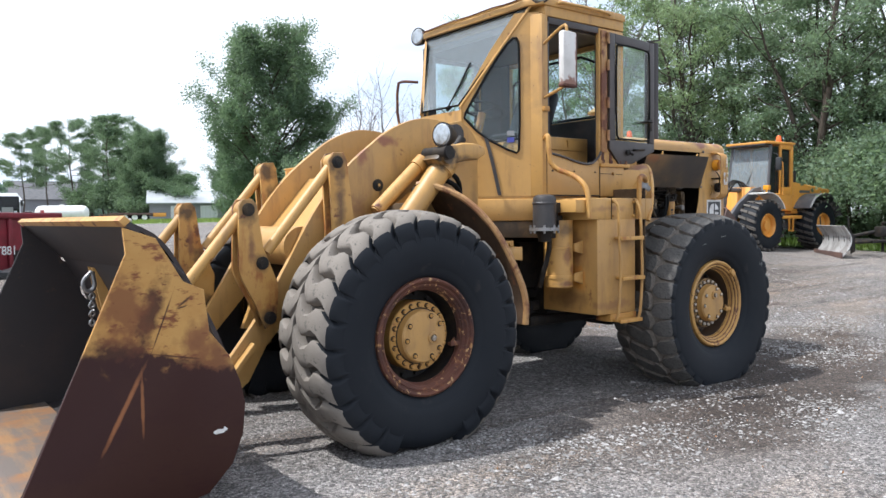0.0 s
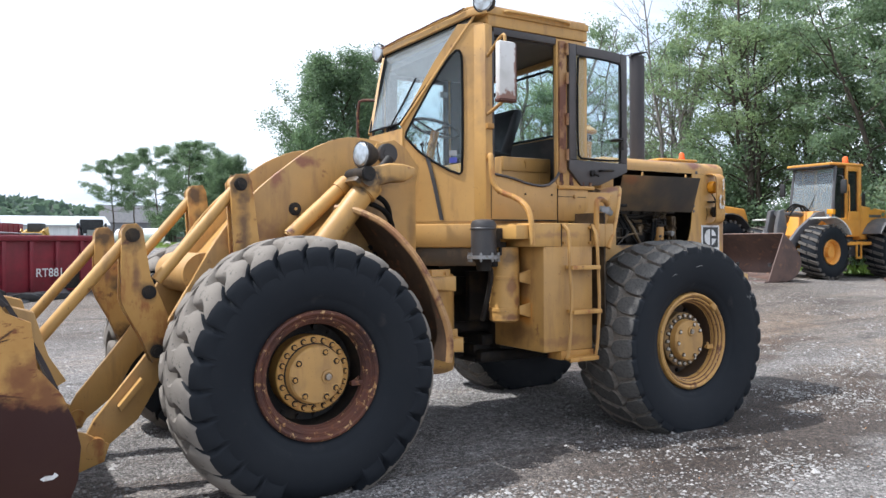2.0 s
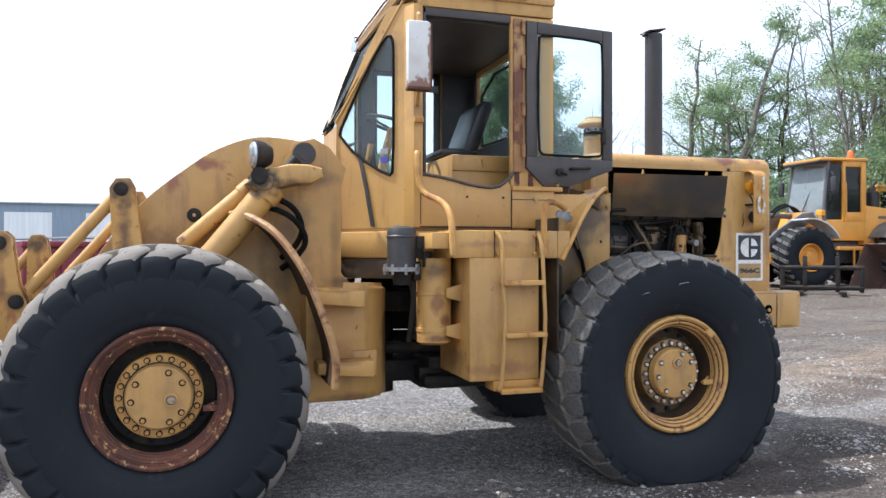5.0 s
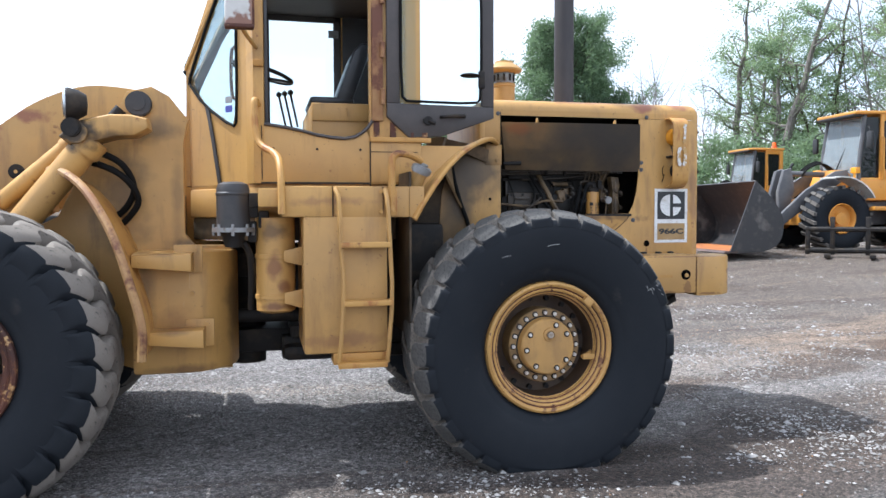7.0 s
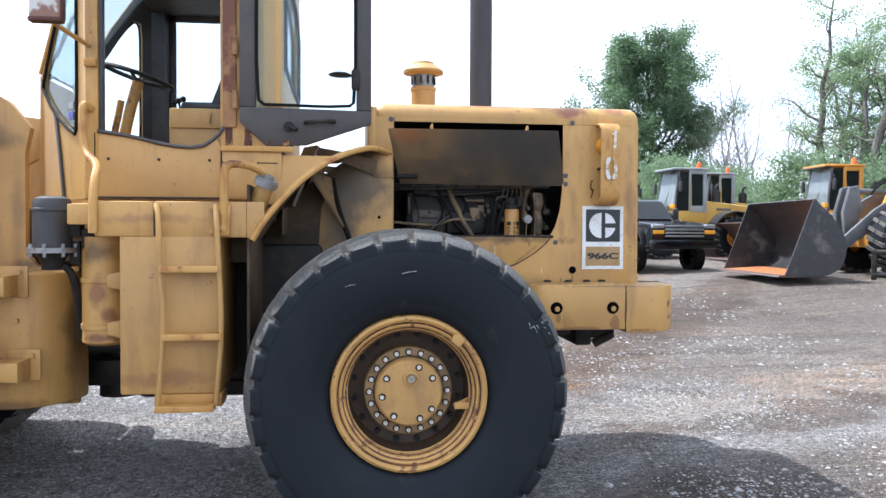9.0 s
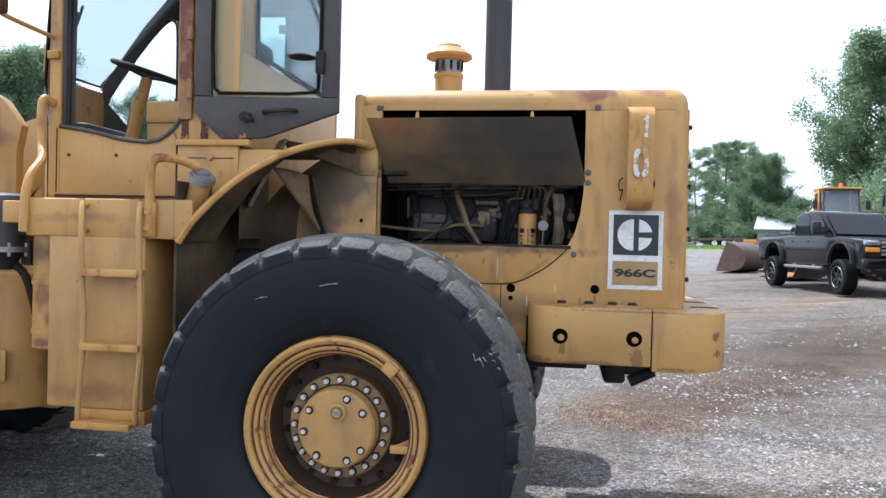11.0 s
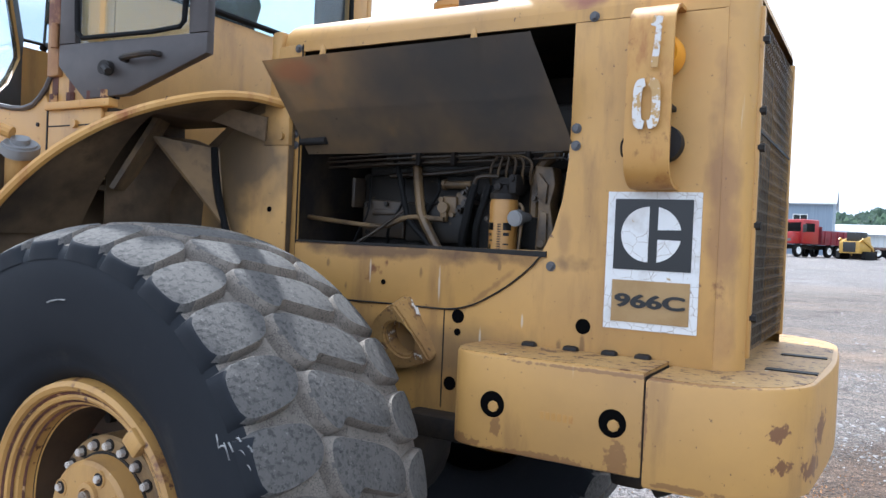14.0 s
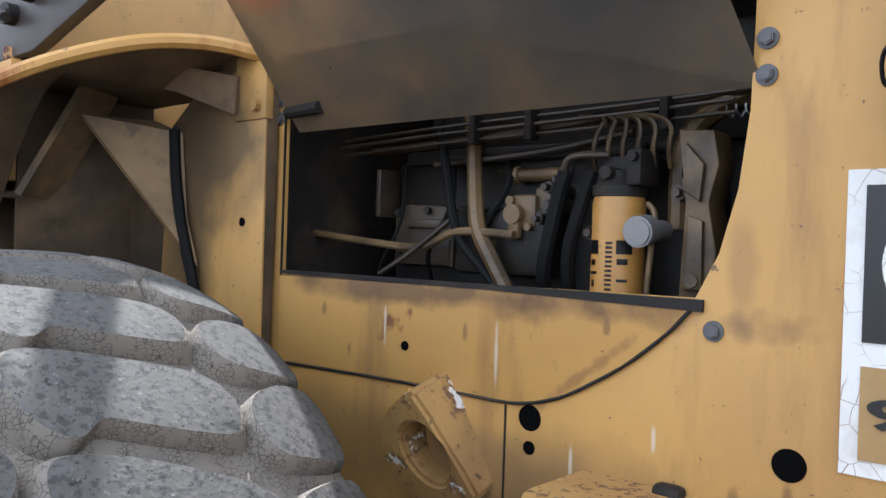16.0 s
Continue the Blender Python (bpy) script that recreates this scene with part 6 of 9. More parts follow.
    part("fender_front_wall", sheet([[(-0.80, s * y, z) for y in np.linspace(0.44, 1.15, 5)] for z in (0.75, 1.1, 1.42, 1.70)], 0.012), soot_shade, loader)
    part("fender_tab", merge(plate([(-0.16, 1.785), (-0.045, 1.785), (-0.045, 1.92), (-0.16, 1.93)], "y", s * 0.49, s * 0.512, 0.003), cyl((-0.075, s * 0.512, 1.815), (-0.075, s * 0.525, 1.815), 0.014, 8)), well_shade_paint, loader)

# hood with an open engine side
hood_bm = box(-0.17, 1.485, -0.46, 0.46, 0.93, 2.238, 0.080, 5)
kill = [f for f in hood_bm.faces if (f.normal.y < -0.99 or f.normal.z < -0.5 or f.normal.x > 0.99 or f.normal.x < -0.99) and f.calc_area() > 0.3]
bmesh.ops.delete(hood_bm, geom=kill, context="FACES")
low = [f for f in hood_bm.faces if f.calc_center_median().z < 1.02]
bmesh.ops.delete(hood_bm, geom=low, context="FACES")
hood = part("hood", hood_bm, hood_paint, loader, "faded yellow engine hood with rust bloom on top")
inner = [(0.916, 1.455), (0.948, 1.52), (0.972, 1.61), (0.985, 1.72), (0.988, 1.85), (0.988, 2.122)]
sidep = [(-0.035, 1.448)] + inner + [(1.415, 2.122), (1.415, 1.10), (0.72, 1.10), (0.72, 0.90), (0.30, 0.90), (0.10, 1.10), (-0.17, 1.10), (-0.17, 2.148), (-0.035, 2.148)]
part("hood_side", plate(sidep, "y", -0.462, -0.450, 0.002), hood_paint, hood, local=True)
part("hood_side", plate([(-0.10, 2.124), (1.415, 2.124), (1.415, 2.16), (-0.10, 2.16)], "y", -0.4605, -0.45), paint, hood, local=True)
seam = [(-0.035, 1.440), (0.925, 1.449), (0.915, 1.444), (0.878, 1.401), (0.807, 1.342), (0.71, 1.284), (0.65, 1.264), (0.599, 1.256), (0.461, 1.257), (0.302, 1.257), (-0.035, 1.250)]
part("panel_seam", tube([(x, -0.4655, z - 0.002) for x, z in seam[1:]], 0.0035, 6, 1), grime_shade, hood, "dark curved seam", True)
part("panel_seam", box(-0.0385, -0.0345, -0.4645, -0.46, 1.10, 2.148, 0), grime_shade, hood, "dark upright seam", True)
part("panel_seam", plate([(-0.03, 1.4445), (0.55, 1.4435), (0.93, 1.436), (0.93, 1.4535), (-0.03, 1.4525)], "y", -0.4700, -0.46, 0), grime_shade, hood, "rusty sooty sill edge", True)
part("sill_panel", plate(seam, "y", -0.468, -0.461, 0.002), hood_paint, hood, local=True)
part("panel_seam", plate([(0.588, 1.25), (0.592, 1.25), (0.592, 0.94), (0.588, 0.94)], "y", -0.4635, -0.461), grime_shade, hood, "dark seam", True)
# Holes are flat black discs, their inner shade painted on.
for x, z, r in ((1.052, 1.242, 0.0225), (0.64, 1.235, 0.022), (0.64, 1.185, 0.0115), (0.62, 1.02, 0.022), (-0.02, 1.405, 0.011), (-0.02, 1.20, 0.018)):
    part("bolt_hole", cyl((x, -0.4635, z), (x, -0.4605, z), r, 20), hole_shade, hood, "black disc for the shade in a hole", True)
for x, z in ((1.006, 1.815), (1.006, 1.765), (0.945, 1.41), (1.045, 2.135), (-0.055, 1.83), (-0.055, 1.79), (-0.055, 2.135)):
    part("panel_bolt", merge(cyl((x, -0.462, z), (x, -0.473, z), 0.0105, 6, bev=0.002), cyl((x, -0.462, z), (x, -0.465, z), 0.015, 16)), machine_grey, hood, "hex bolt", True)
part("bolt_hole", cyl((0.355, -0.4705, 1.325), (0.355, -0.467, 1.325), 0.009, 20), hole_shade, hood, "black disc for the shade in a hole", True)
part("hood_front", box(-0.19, -0.135, -0.465, 0.465, 0.95, 2.21, 0.02), paint, hood, "yellow front hoop of the hood", True)
# perforated grille
g_bm = bmesh.new()
pitch = 0.0325
for j in range(int(0.93 / pitch)):
    for i in range(int(0.74 / pitch)):
        cy, cz = -0.365 + pitch * (i + 0.5 * (j % 2) + 0.5), 1.205 + pitch * (j + 0.5)
        outer, ring_ = [], []
        for k in range(8):
            a = math.pi / 4 * k + math.pi / 8
            sq = 1 / max(abs(math.cos(a)), abs(math.sin(a)))
            outer.append(g_bm.verts.new((1.488, cy + pitch / 2 * sq * math.cos(a), cz + pitch / 2 * sq * math.sin(a))))
            ring_.append(g_bm.verts.new((1.488, cy + 0.0143 * math.cos(a), cz + 0.0143 * math.sin(a))))
        back = [g_bm.verts.new((1.4868, v.co.y, v.co.z)) for v in ring_]
        for k in range(8):
            q = (k + 1) % 8
            g_bm.faces.new((outer[k], outer[q], ring_[q], ring_[k]))
            g_bm.faces.new((ring_[k], ring_[q], back[q], back[k]))
part("grille", g_bm, brown_blotched, hood, "perforated yellow steel grille", True)
for s in (-1, 1):
    part("grille_edge", box(1.47, 1.494, min(s * 0.365, s * 0.385), max(s * 0.365, s * 0.385), 1.19, 2.14, 0.004), paint, hood, "grille edge strip", True)
for z in (1.30, 1.55, 1.76, 1.86, 2.05):
    part("grille_bolt", cyl((1.49, -0.375, z), (1.507, -0.375, z), 0.012, 6), grime_shade, hood, "dark bolt", True)
part("grille_joint", box(1.4885, 1.491, -0.365, 0.365, 1.806, 1.814, 0), grime_shade, hood, "thin joint of the grille halves", True)
part("radiator_core", box(1.36, 1.42, -0.42, 0.42, 1.1, 2.1, 0), grime_shade, hood, "black radiator core", True)
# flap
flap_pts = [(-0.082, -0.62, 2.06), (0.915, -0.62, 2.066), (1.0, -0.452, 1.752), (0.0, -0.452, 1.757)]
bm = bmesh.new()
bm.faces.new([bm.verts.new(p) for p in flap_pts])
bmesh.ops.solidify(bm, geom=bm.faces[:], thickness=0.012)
flap = part("side_flap", bm, flap_mat, loader, "brown engine side flap, darker at upper right, propped open")
for x in (0.16, 0.72):
    part("flap_clip", plate([(x, 2.06), (x + 0.022, 2.06), (x + 0.016, 2.095), (x + 0.006, 2.09)], "y", -0.612, -0.600, 0.002), paint, flap, "bent yellow clip", True)
part("flap_latch", merge(cyl((-0.02, -0.47, 1.80), (0.10, -0.48, 1.80), 0.014, 10)), grime_shade, flap, "greasy latch rod", True)
# emblem plate
part("decal_sheet", box(1.112, 1.371, -0.4655, -0.4625, 1.247, 1.632, 0.0), white_decal, hood, "white emblem sticker with cracks", True)
part("decal_square", box(1.134, 1.349, -0.4675, -0.4650, 1.415, 1.612, 0.0), black_decal, hood, "black square", True)


def disc_piece(a0, a1, cx, cz, r, n=24):
    pts = [(cx + r * math.cos(a0 + (a1 - a0) * k / n), cz + r * math.sin(a0 + (a1 - a0) * k / n)) for k in range(n + 1)]
    return pts


part("decal_shape", plate(disc_piece(math.pi / 2, 3 * math.pi / 2, 1.231, 1.514, 0.077), "y", -0.4690, -0.4670), white_decal, hood, "white half disc", True)
part("decal_shape", plate([(1.256, 1.527)] + disc_piece(0.19, 1.40, 1.243, 1.514, 0.077), "y", -0.4690, -0.4670), white_decal, hood, "white quarter disc", True)
part("decal_shape", plate([(1.256, 1.501)] + disc_piece(-0.19, -1.40, 1.243, 1.514, 0.077), "y", -0.4690, -0.4670), white_decal, hood, "white quarter disc", True)
part("decal_panel", box(1.134, 1.349, -0.4675, -0.4650, 1.268, 1.385, 0.0), tan_decal, hood, "tan panel", True)


def lettering(text, size, mat, parent, m, label, bold=0.0):
    cu = bpy.data.curves.new("text", "FONT")
    cu.body, cu.size, cu.align_x, cu.align_y, cu.extrude, cu.offset = text, size, "CENTER", "CENTER", 0.0008, 0.0009 * size / 0.08
    tmp = bpy.data.objects.new("text", cu)
    scene.collection.objects.link(tmp)
    me = bpy.data.meshes.new_from_object(tmp.evaluated_get(bpy.context.evaluated_depsgraph_get()))
    bpy.data.objects.remove(tmp)
    me.materials.clear()
    if bold:
        b2 = bmesh.new()
        for k, (dx, dy) in enumerate(((-bold, 0), (bold, 0), (0, bold * 0.7), (0, -bold * 0.7), (0, 0))):
            m2 = me.copy()
            m2.transform(Matrix.Translation((dx, dy, 0.0001 * k)))
            b2.from_mesh(m2)
            bpy.data.meshes.remove(m2)
        b2.to_mesh(me)
        b2.free()
    ob = link_mesh("lettering", me, mat, parent, label, True)
    ob.matrix_basis = m
    return ob


lettering("966C", 0.068, black_decal, hood, pose(1.2415, -0.4690, 1.326, 90, 0, 0) @ Matrix.Diagonal((1.30, 0.74, 1, 1)), "black model number 966C", 0.0024)
# lamp guard
loop = [(-0.464, 2.13), (-0.52, 2.128), (-0.565, 2.105), (-0.585, 2.06), (-0.588, 1.95), (-0.588, 1.80), (-0.585, 1.71), (-0.565, 1.665), (-0.52, 1.64), (-0.464, 1.638)]
part("lamp_guard", sheet([[(x, y, z) for x in (1.185, 1.245, 1.305)] for y, z in [(q.y, q.z) for q in curve_pts([(0, y, z) for y, z in loop], 4)]], 0.010), paint_worn, loader, "yellow steel strap guard over the rear lamps")
part("rear_lamp", merge(lathe([(0.0, 0.0), (0.05, 0.005), (0.06, 0.03), (0.06, 0.06)], 24, "y", (1.25, -0.53, 2.0))), amber, loader, "amber round lamp behind the guard")
part("rear_lamp", merge(lathe([(0.0, 0.0), (0.05, 0.01), (0.05, 0.05)], 24, "y", (1.27, -0.53, 1.76)), box(1.20, 1.29, -0.56, -0.46, 1.85, 1.865, 0.003), tube([(1.22, -0.50, 1.93), (1.20, -0.56, 1.88), (1.24, -0.53, 1.80), (1.21, -0.52, 1.72)], 0.006, 6)), grime_shade, loader, "dark lamp with loose wires")
one = [(1.252, 1.945), (1.270, 1.945), (1.278, 2.075), (1.255, 2.08), (1.248, 2.055), (1.262, 2.05)]
part("painted_digit", plate(one, "y", -0.604, -0.599), flaky_white, loader, "flaking white painted figure one")
for sgn in (-1, 1):
    pts = [(1.245 + sgn * 0.036 * abs(math.cos(t)) ** 0.45, 1.852 + math.copysign(0.066 * abs(math.sin(t)) ** 0.6, math.sin(t))) for t in np.linspace(-1.54, 1.53, 16)]
    pts += [(1.245 + sgn * 0.014 * abs(math.cos(t)) ** 0.45, 1.852 + math.copysign(0.044 * abs(math.sin(t)) ** 0.6, math.sin(t))) for t in np.linspace(1.53, -1.54, 16)]
    part("painted_digit", plate(pts, "y", -0.604, -0.599), flaky_white, loader, "flaking white painted figure nought")

# counterweight
cw_side = [(0.742, -0.45), (0.736, -0.60), (0.742, -0.64), (0.758, -0.67), (0.782, -0.690), (0.815, -0.700), (0.86, -0.702), (1.30, -0.702), (1.30, -0.45)]
cw = part("counterweight", plate(cw_side, "z", 0.905, 1.168, 0.010), slab_paint, loader, "chipped yellow counterweight slab")
part("counterweight", plate([(x, -y) for x, y in cw_side], "z", 0.905, 1.168, 0.014), paint_worn, loader, "chipped yellow counterweight slab")
cw_rear = [(1.305, 0.40), (1.305, -0.40), (1.306, -0.705)] + [(1.40 + 0.27 * math.sin(a), -0.435 - 0.27 * math.cos(a)) for a in np.linspace(0, math.pi / 2, 9)] + [(1.685, -0.2), (1.69, 0.0), (1.685, 0.2)] + [(1.40 + 0.27 * math.cos(a), 0.435 + 0.27 * math.sin(a)) for a in np.linspace(0, math.pi / 2, 9)] + [(1.306, 0.705)]
part("counterweight", plate(cw_rear, "z", 0.885, 1.158, 0.010), slab_paint, loader, "rounded yellow rear counterweight with scrapes")
part("slab_top", plate([(x + 0.002, y + 0.010 if y < -0.6 else y) for x, y in cw_side], "z", 1.1675, 1.1705), slab_top, loader, "flaking rust-speckled top of the slab")
part("slab_top", plate([(1.312, 0.69), (1.312, -0.69)] + [(1.40 + 0.258 * math.sin(a), -0.435 - 0.258 * math.cos(a)) for a in np.linspace(0, math.pi / 2, 9)] + [(1.673, 0.0)] + [(1.40 + 0.258 * math.cos(a), 0.435 + 0.258 * math.sin(a)) for a in np.linspace(0, math.pi / 2, 9)], "z", 1.1575, 1.1595), slab_top, loader, "flaking rust-speckled top of the slab")
part("slab_gap", box(1.3008, 1.3028, -0.700, -0.45, 0.91, 1.160, 0), grime_shade, loader, "dark joint between the slabs")
for x in (0.87, 1.0, 1.115, 1.21):
    part("weld_tab", merge(box(x, x + 0.046, -0.492, -0.460, 1.160, 1.184, 0.010)), grime_shade, loader, "dark lump at the slab joint")
for slot in (box(1.53, 1.66, -0.34, -0.30, 1.155, 1.163, 0), box(1.53, 1.66, 0.02, 0.06, 1.155, 1.163, 0)):
    part("top_slot", slot, grime_shade, loader, "dark lifting slot")
for x in (0.889, 1.225):
    part("recess", merge(cyl((x, -0.7035, 1.033), (x, -0.7015, 1.033), 0.036, 24)), hole_shade, loader, "black disc for the shade in a bolt recess")
    part("recess_bolt", lathe([(0.0, -0.008), (0.014, -0.006), (0.016, 0.0)], 8, "y", (x + 0.004, -0.7045, 1.028)), paint, loader)
part("cast_number", merge(*[box(1.03 + 0.016 * i, 1.041 + 0.016 * i, -0.7035, -0.701, 1.015, 1.035, 0) for i in range(6)]), paint_worn, loader, "small cast bars")
part("hitch", merge(box(1.11, 1.22, -0.34, 0.34, 0.76, 0.90, 0.02), box(1.20, 1.38, -0.32, 0.32, 0.80, 0.895, 0.03), cyl((1.24, -0.31, 0.77), (1.36, -0.31, 0.83), 0.03, 12), box(0.5, 1.02, -0.55, 0.55, 0.86, 0.93, 0.01)), grime_shade, loader, "greasy black tow hitch")
te_bm = bmesh.new()
outer = [(0.125 * math.cos(a), 0.104 * math.sin(a)) for a in np.linspace(-1.57, 1.57, 15)] + [(-0.030, 0.108), (-0.060, 0.104), (-0.064, 0.05), (-0.062, 0.0), (-0.064, -0.05), (-0.060, -0.110), (-0.030, -0.112)]
ko = len(outer)
innr = [(0.050 * math.cos(math.atan2(z, x)), 0.060 * math.sin(math.atan2(z, x))) for x, z in outer]
lay = [([te_bm.verts.new((x, y, z)) for x, z in outer], [te_bm.verts.new((x, y, z)) for x, z in innr]) for y in (-0.100, 0.0)]
for i in range(ko):
    j = (i + 1) % ko
    for o, h in lay:
        te_bm.faces.new((o[i], o[j], h[j], h[i]))
    te_bm.faces.new((lay[0][0][i], lay[0][0][j], lay[1][0][j], lay[1][0][i]))
    te_bm.faces.new((lay[0][1][i], lay[0][1][j], lay[1][1][j], lay[1][1][i]))
bmesh.ops.recalc_face_normals(te_bm, faces=te_bm.faces)
bmesh.ops.bevel(te_bm, geom=[e for e in te_bm.edges if e.calc_face_angle(0) > 0.9], offset=0.008, segments=2, affect="EDGES")
tow_eye = part("tow_eye", te_bm, chipped_lug, loader, "chipped yellow tow eye lug with a flat cut edge")
tow_eye.matrix_basis = Matrix(((-0.851, -0.013, -0.526, 0.461), (0.170, -0.953, -0.251, -0.523), (-0.498, -0.303, 0.813, 1.149), (0.000, 0.000, 0.000, 1.000)))
part("weld_bead", tube([tow_eye.matrix_basis @ Vector((0.128 * math.cos(a), -0.062 - 0.03 * math.cos(a), 0.107 * math.sin(a))) for a in np.linspace(-1.4, 1.4, 10)], 0.008, 6), paint, loader)

# exhaust and air intake
part("exhaust_pipe", merge(cyl((0.525, -0.20, 2.18), (0.525, -0.20, 3.24), 0.070, 32), cyl((0.525, -0.20, 2.20), (0.525, -0.20, 2.24), 0.082, 32), plate([(0.44, 3.245), (0.60, 3.275), (0.60, 3.285), (0.44, 3.255)], "y", -0.27, -0.13, 0.002), cyl((0.43, -0.20, 3.22), (0.46, -0.20, 3.26), 0.012, 8)), material("sooty_brown_exhaust", (0.042, 0.038, 0.040), 0.6, 0.2, layers=[(4, (0.070, 0.058, 0.055), 0.45, 0.7, 7, (1, 1, 0.3))]), loader, "brown-black exhaust pipe with a rain flap")
pc = part("pre_cleaner", merge(lathe([(0.0, 2.20), (0.082, 2.20), (0.082, 2.42), (0.088, 2.425), (0.088, 2.445), (0.078, 2.45)], 28, "z", (0.20, 0.20, 0)), lathe([(0.085, 2.525), (0.135, 2.540), (0.137, 2.555), (0.11, 2.580), (0.075, 2.60), (0.07, 2.615), (0.0, 2.62)], 32, "z", (0.20, 0.20, 0))), paint, loader, "yellow mushroom air intake")
bowl = part("intake_bowl", lathe([(0.074, 2.45), (0.076, 2.53), (0.0, 2.53)], 28, "z", (0.20, 0.20, 0)), galv, pc, "cloudy grey bowl", True)
for k in range(10):
    a = 2 * math.pi * k / 10
    part("bowl_slot", box(0.20 + 0.0755 * math.cos(a) - 0.008, 0.20 + 0.0755 * math.cos(a) + 0.008, 0.20 + 0.0755 * math.sin(a) - 0.008, 0.20 + 0.0755 * math.sin(a) + 0.008, 2.465, 2.515, 0), grime_shade, bowl, "", True)
part("intake_base", cyl((0.20, 0.20, 2.19), (0.20, 0.20, 2.24), 0.12, 28, bev=0.01), paint, pc, local=True)

# engine
eng = part("engine", merge(box(0.05, 0.96, -0.20, 0.22, 1.20, 1.72, 0.03), box(0.12, 0.90, -0.16, 0.18, 1.72, 1.95, 0.03), box(0.30, 0.55, -0.27, -0.18, 1.46, 1.60, 0.015), box(0.02, 0.98, -0.42, 0.42, 1.05, 1.30, 0.0)), engine_mat, loader, "oily engine block")
# Black sheets stand in for the shade inside the engine bay.
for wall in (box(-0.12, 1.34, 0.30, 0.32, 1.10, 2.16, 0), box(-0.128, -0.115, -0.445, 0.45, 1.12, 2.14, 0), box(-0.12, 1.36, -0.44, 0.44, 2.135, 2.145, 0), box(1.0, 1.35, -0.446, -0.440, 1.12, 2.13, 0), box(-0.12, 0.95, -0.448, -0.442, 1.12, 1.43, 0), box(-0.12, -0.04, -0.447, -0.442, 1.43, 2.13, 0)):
    part("engine_backing", wall, grime_shade, eng, "black inner wall added to darken the engine bay", True)
filt = part("oil_filter", lathe([(0.0, 1.44), (0.040, 1.44), (0.0465, 1.448), (0.0465, 1.635), (0.044, 1.648), (0.030, 1.655), (0.0, 1.655)], 32, "z", (0.707, -0.302, -0.035)), material("filter_yellow", (0.44, 0.225, 0.055), 0.38, layers=[(9, (0.38, 0.20, 0.05), 0.45, 0.65, 5), (30, (0.16, 0.10, 0.04), 0.66, 0.72, 6)]), eng, "clean yellow spin-on filter", True)
fz = [(1.548, 0.024, -0.85, 0.55), (1.548, 0.024, 0.42, 0.60), (1.528, 0.010, -0.75, 0.30), (1.530, 0.010, 0.45, 0.40), (1.512, 0.005, -0.75, 0.4), (1.500, 0.005, 0.45, 0.4), (1.490, 0.012, -0.7, 0.2)]
fz += [(1.485 + 0.008 * k, 0.004, 0.02, 0.26) for k in range(11)]
for z, h, a, w in fz:
    bm = bmesh.new()
    vv = [[bm.verts.new((0.707 + 0.0472 * math.sin(t), -0.302 - 0.0472 * math.cos(t), zz - 0.035)) for t in np.linspace(a, a + w, 5)] for zz in (z, z + h)]
    for k in range(4):
        bm.faces.new((vv[0][k], vv[0][k + 1], vv[1][k + 1], vv[1][k]))
    bmesh.ops.solidify(bm, geom=bm.faces[:], thickness=0.0006)
    part("filter_print", bm, black_decal, filt, "black printed bar", True)
part("filter_head", merge(lathe([(0.0, 1.612), (0.047, 1.614), (0.048, 1.632), (0.030, 1.645), (0.024, 1.66), (0.0, 1.66)], 20, "z", (0.707, -0.302, 0)), box(0.665, 0.755, -0.30, -0.20, 1.645, 1.690, 0.012), box(0.735, 0.765, -0.34, -0.26, 1.63, 1.695, 0.008), cyl((0.70, -0.345, 1.655), (0.70, -0.30, 1.655), 0.012, 8), cyl((0.752, -0.352, 1.680), (0.752, -0.33, 1.680), 0.009, 8)), grime_shade, eng, "greasy black filter head", True)
part("pump_knob", merge(cyl((0.79, -0.36, 1.555), (0.79, -0.40, 1.55), 0.026, 16, bev=0.004), cyl((0.79, -0.30, 1.555), (0.79, -0.36, 1.555), 0.018, 12)), galv, eng, "ribbed grey knob", True)
part("fuel_pump", merge(box(0.448, 0.512, -0.275, -0.18, 1.552, 1.625, 0.010), cyl((0.468, -0.295, 1.585), (0.468, -0.265, 1.585), 0.020, 16), box(0.500, 0.545, -0.262, -0.18, 1.565, 1.640, 0.008), cyl((0.455, -0.285, 1.612), (0.455, -0.265, 1.612), 0.010, 8), cyl((0.500, -0.285, 1.560), (0.500, -0.265, 1.560), 0.008, 8), box(0.455, 0.482, -0.290, -0.27, 1.535, 1.60, 0.006)), pipe_light, eng, "dirty yellow pump", True)
part("crossover_pipe", merge(cyl((0.43, -0.22, 1.668), (0.545, -0.225, 1.668), 0.014, 14), cyl((0.428, -0.22, 1.668), (0.438, -0.22, 1.668), 0.020, 14)), pipe_light, eng, "dirty yellow pipe", True)
part("side_bracket", merge(plate([(0.838, 1.44), (0.885, 1.44), (0.90, 1.52), (0.885, 1.60), (0.90, 1.66), (0.89, 1.715), (0.83, 1.72), (0.845, 1.60)], "y", -0.345, -0.27, 0.006), plate([(0.845, 1.62), (0.875, 1.60), (0.88, 1.66), (0.85, 1.695)], "y", -0.358, -0.345, 0.004), plate([(0.85, 1.46), (0.882, 1.46), (0.88, 1.57), (0.855, 1.58)], "y", -0.356, -0.345, 0.004), cyl((0.865, -0.36, 1.475), (0.865, -0.35, 1.475), 0.012, 8)), pipe_light, eng, "dirty yellow bracket plate", True)
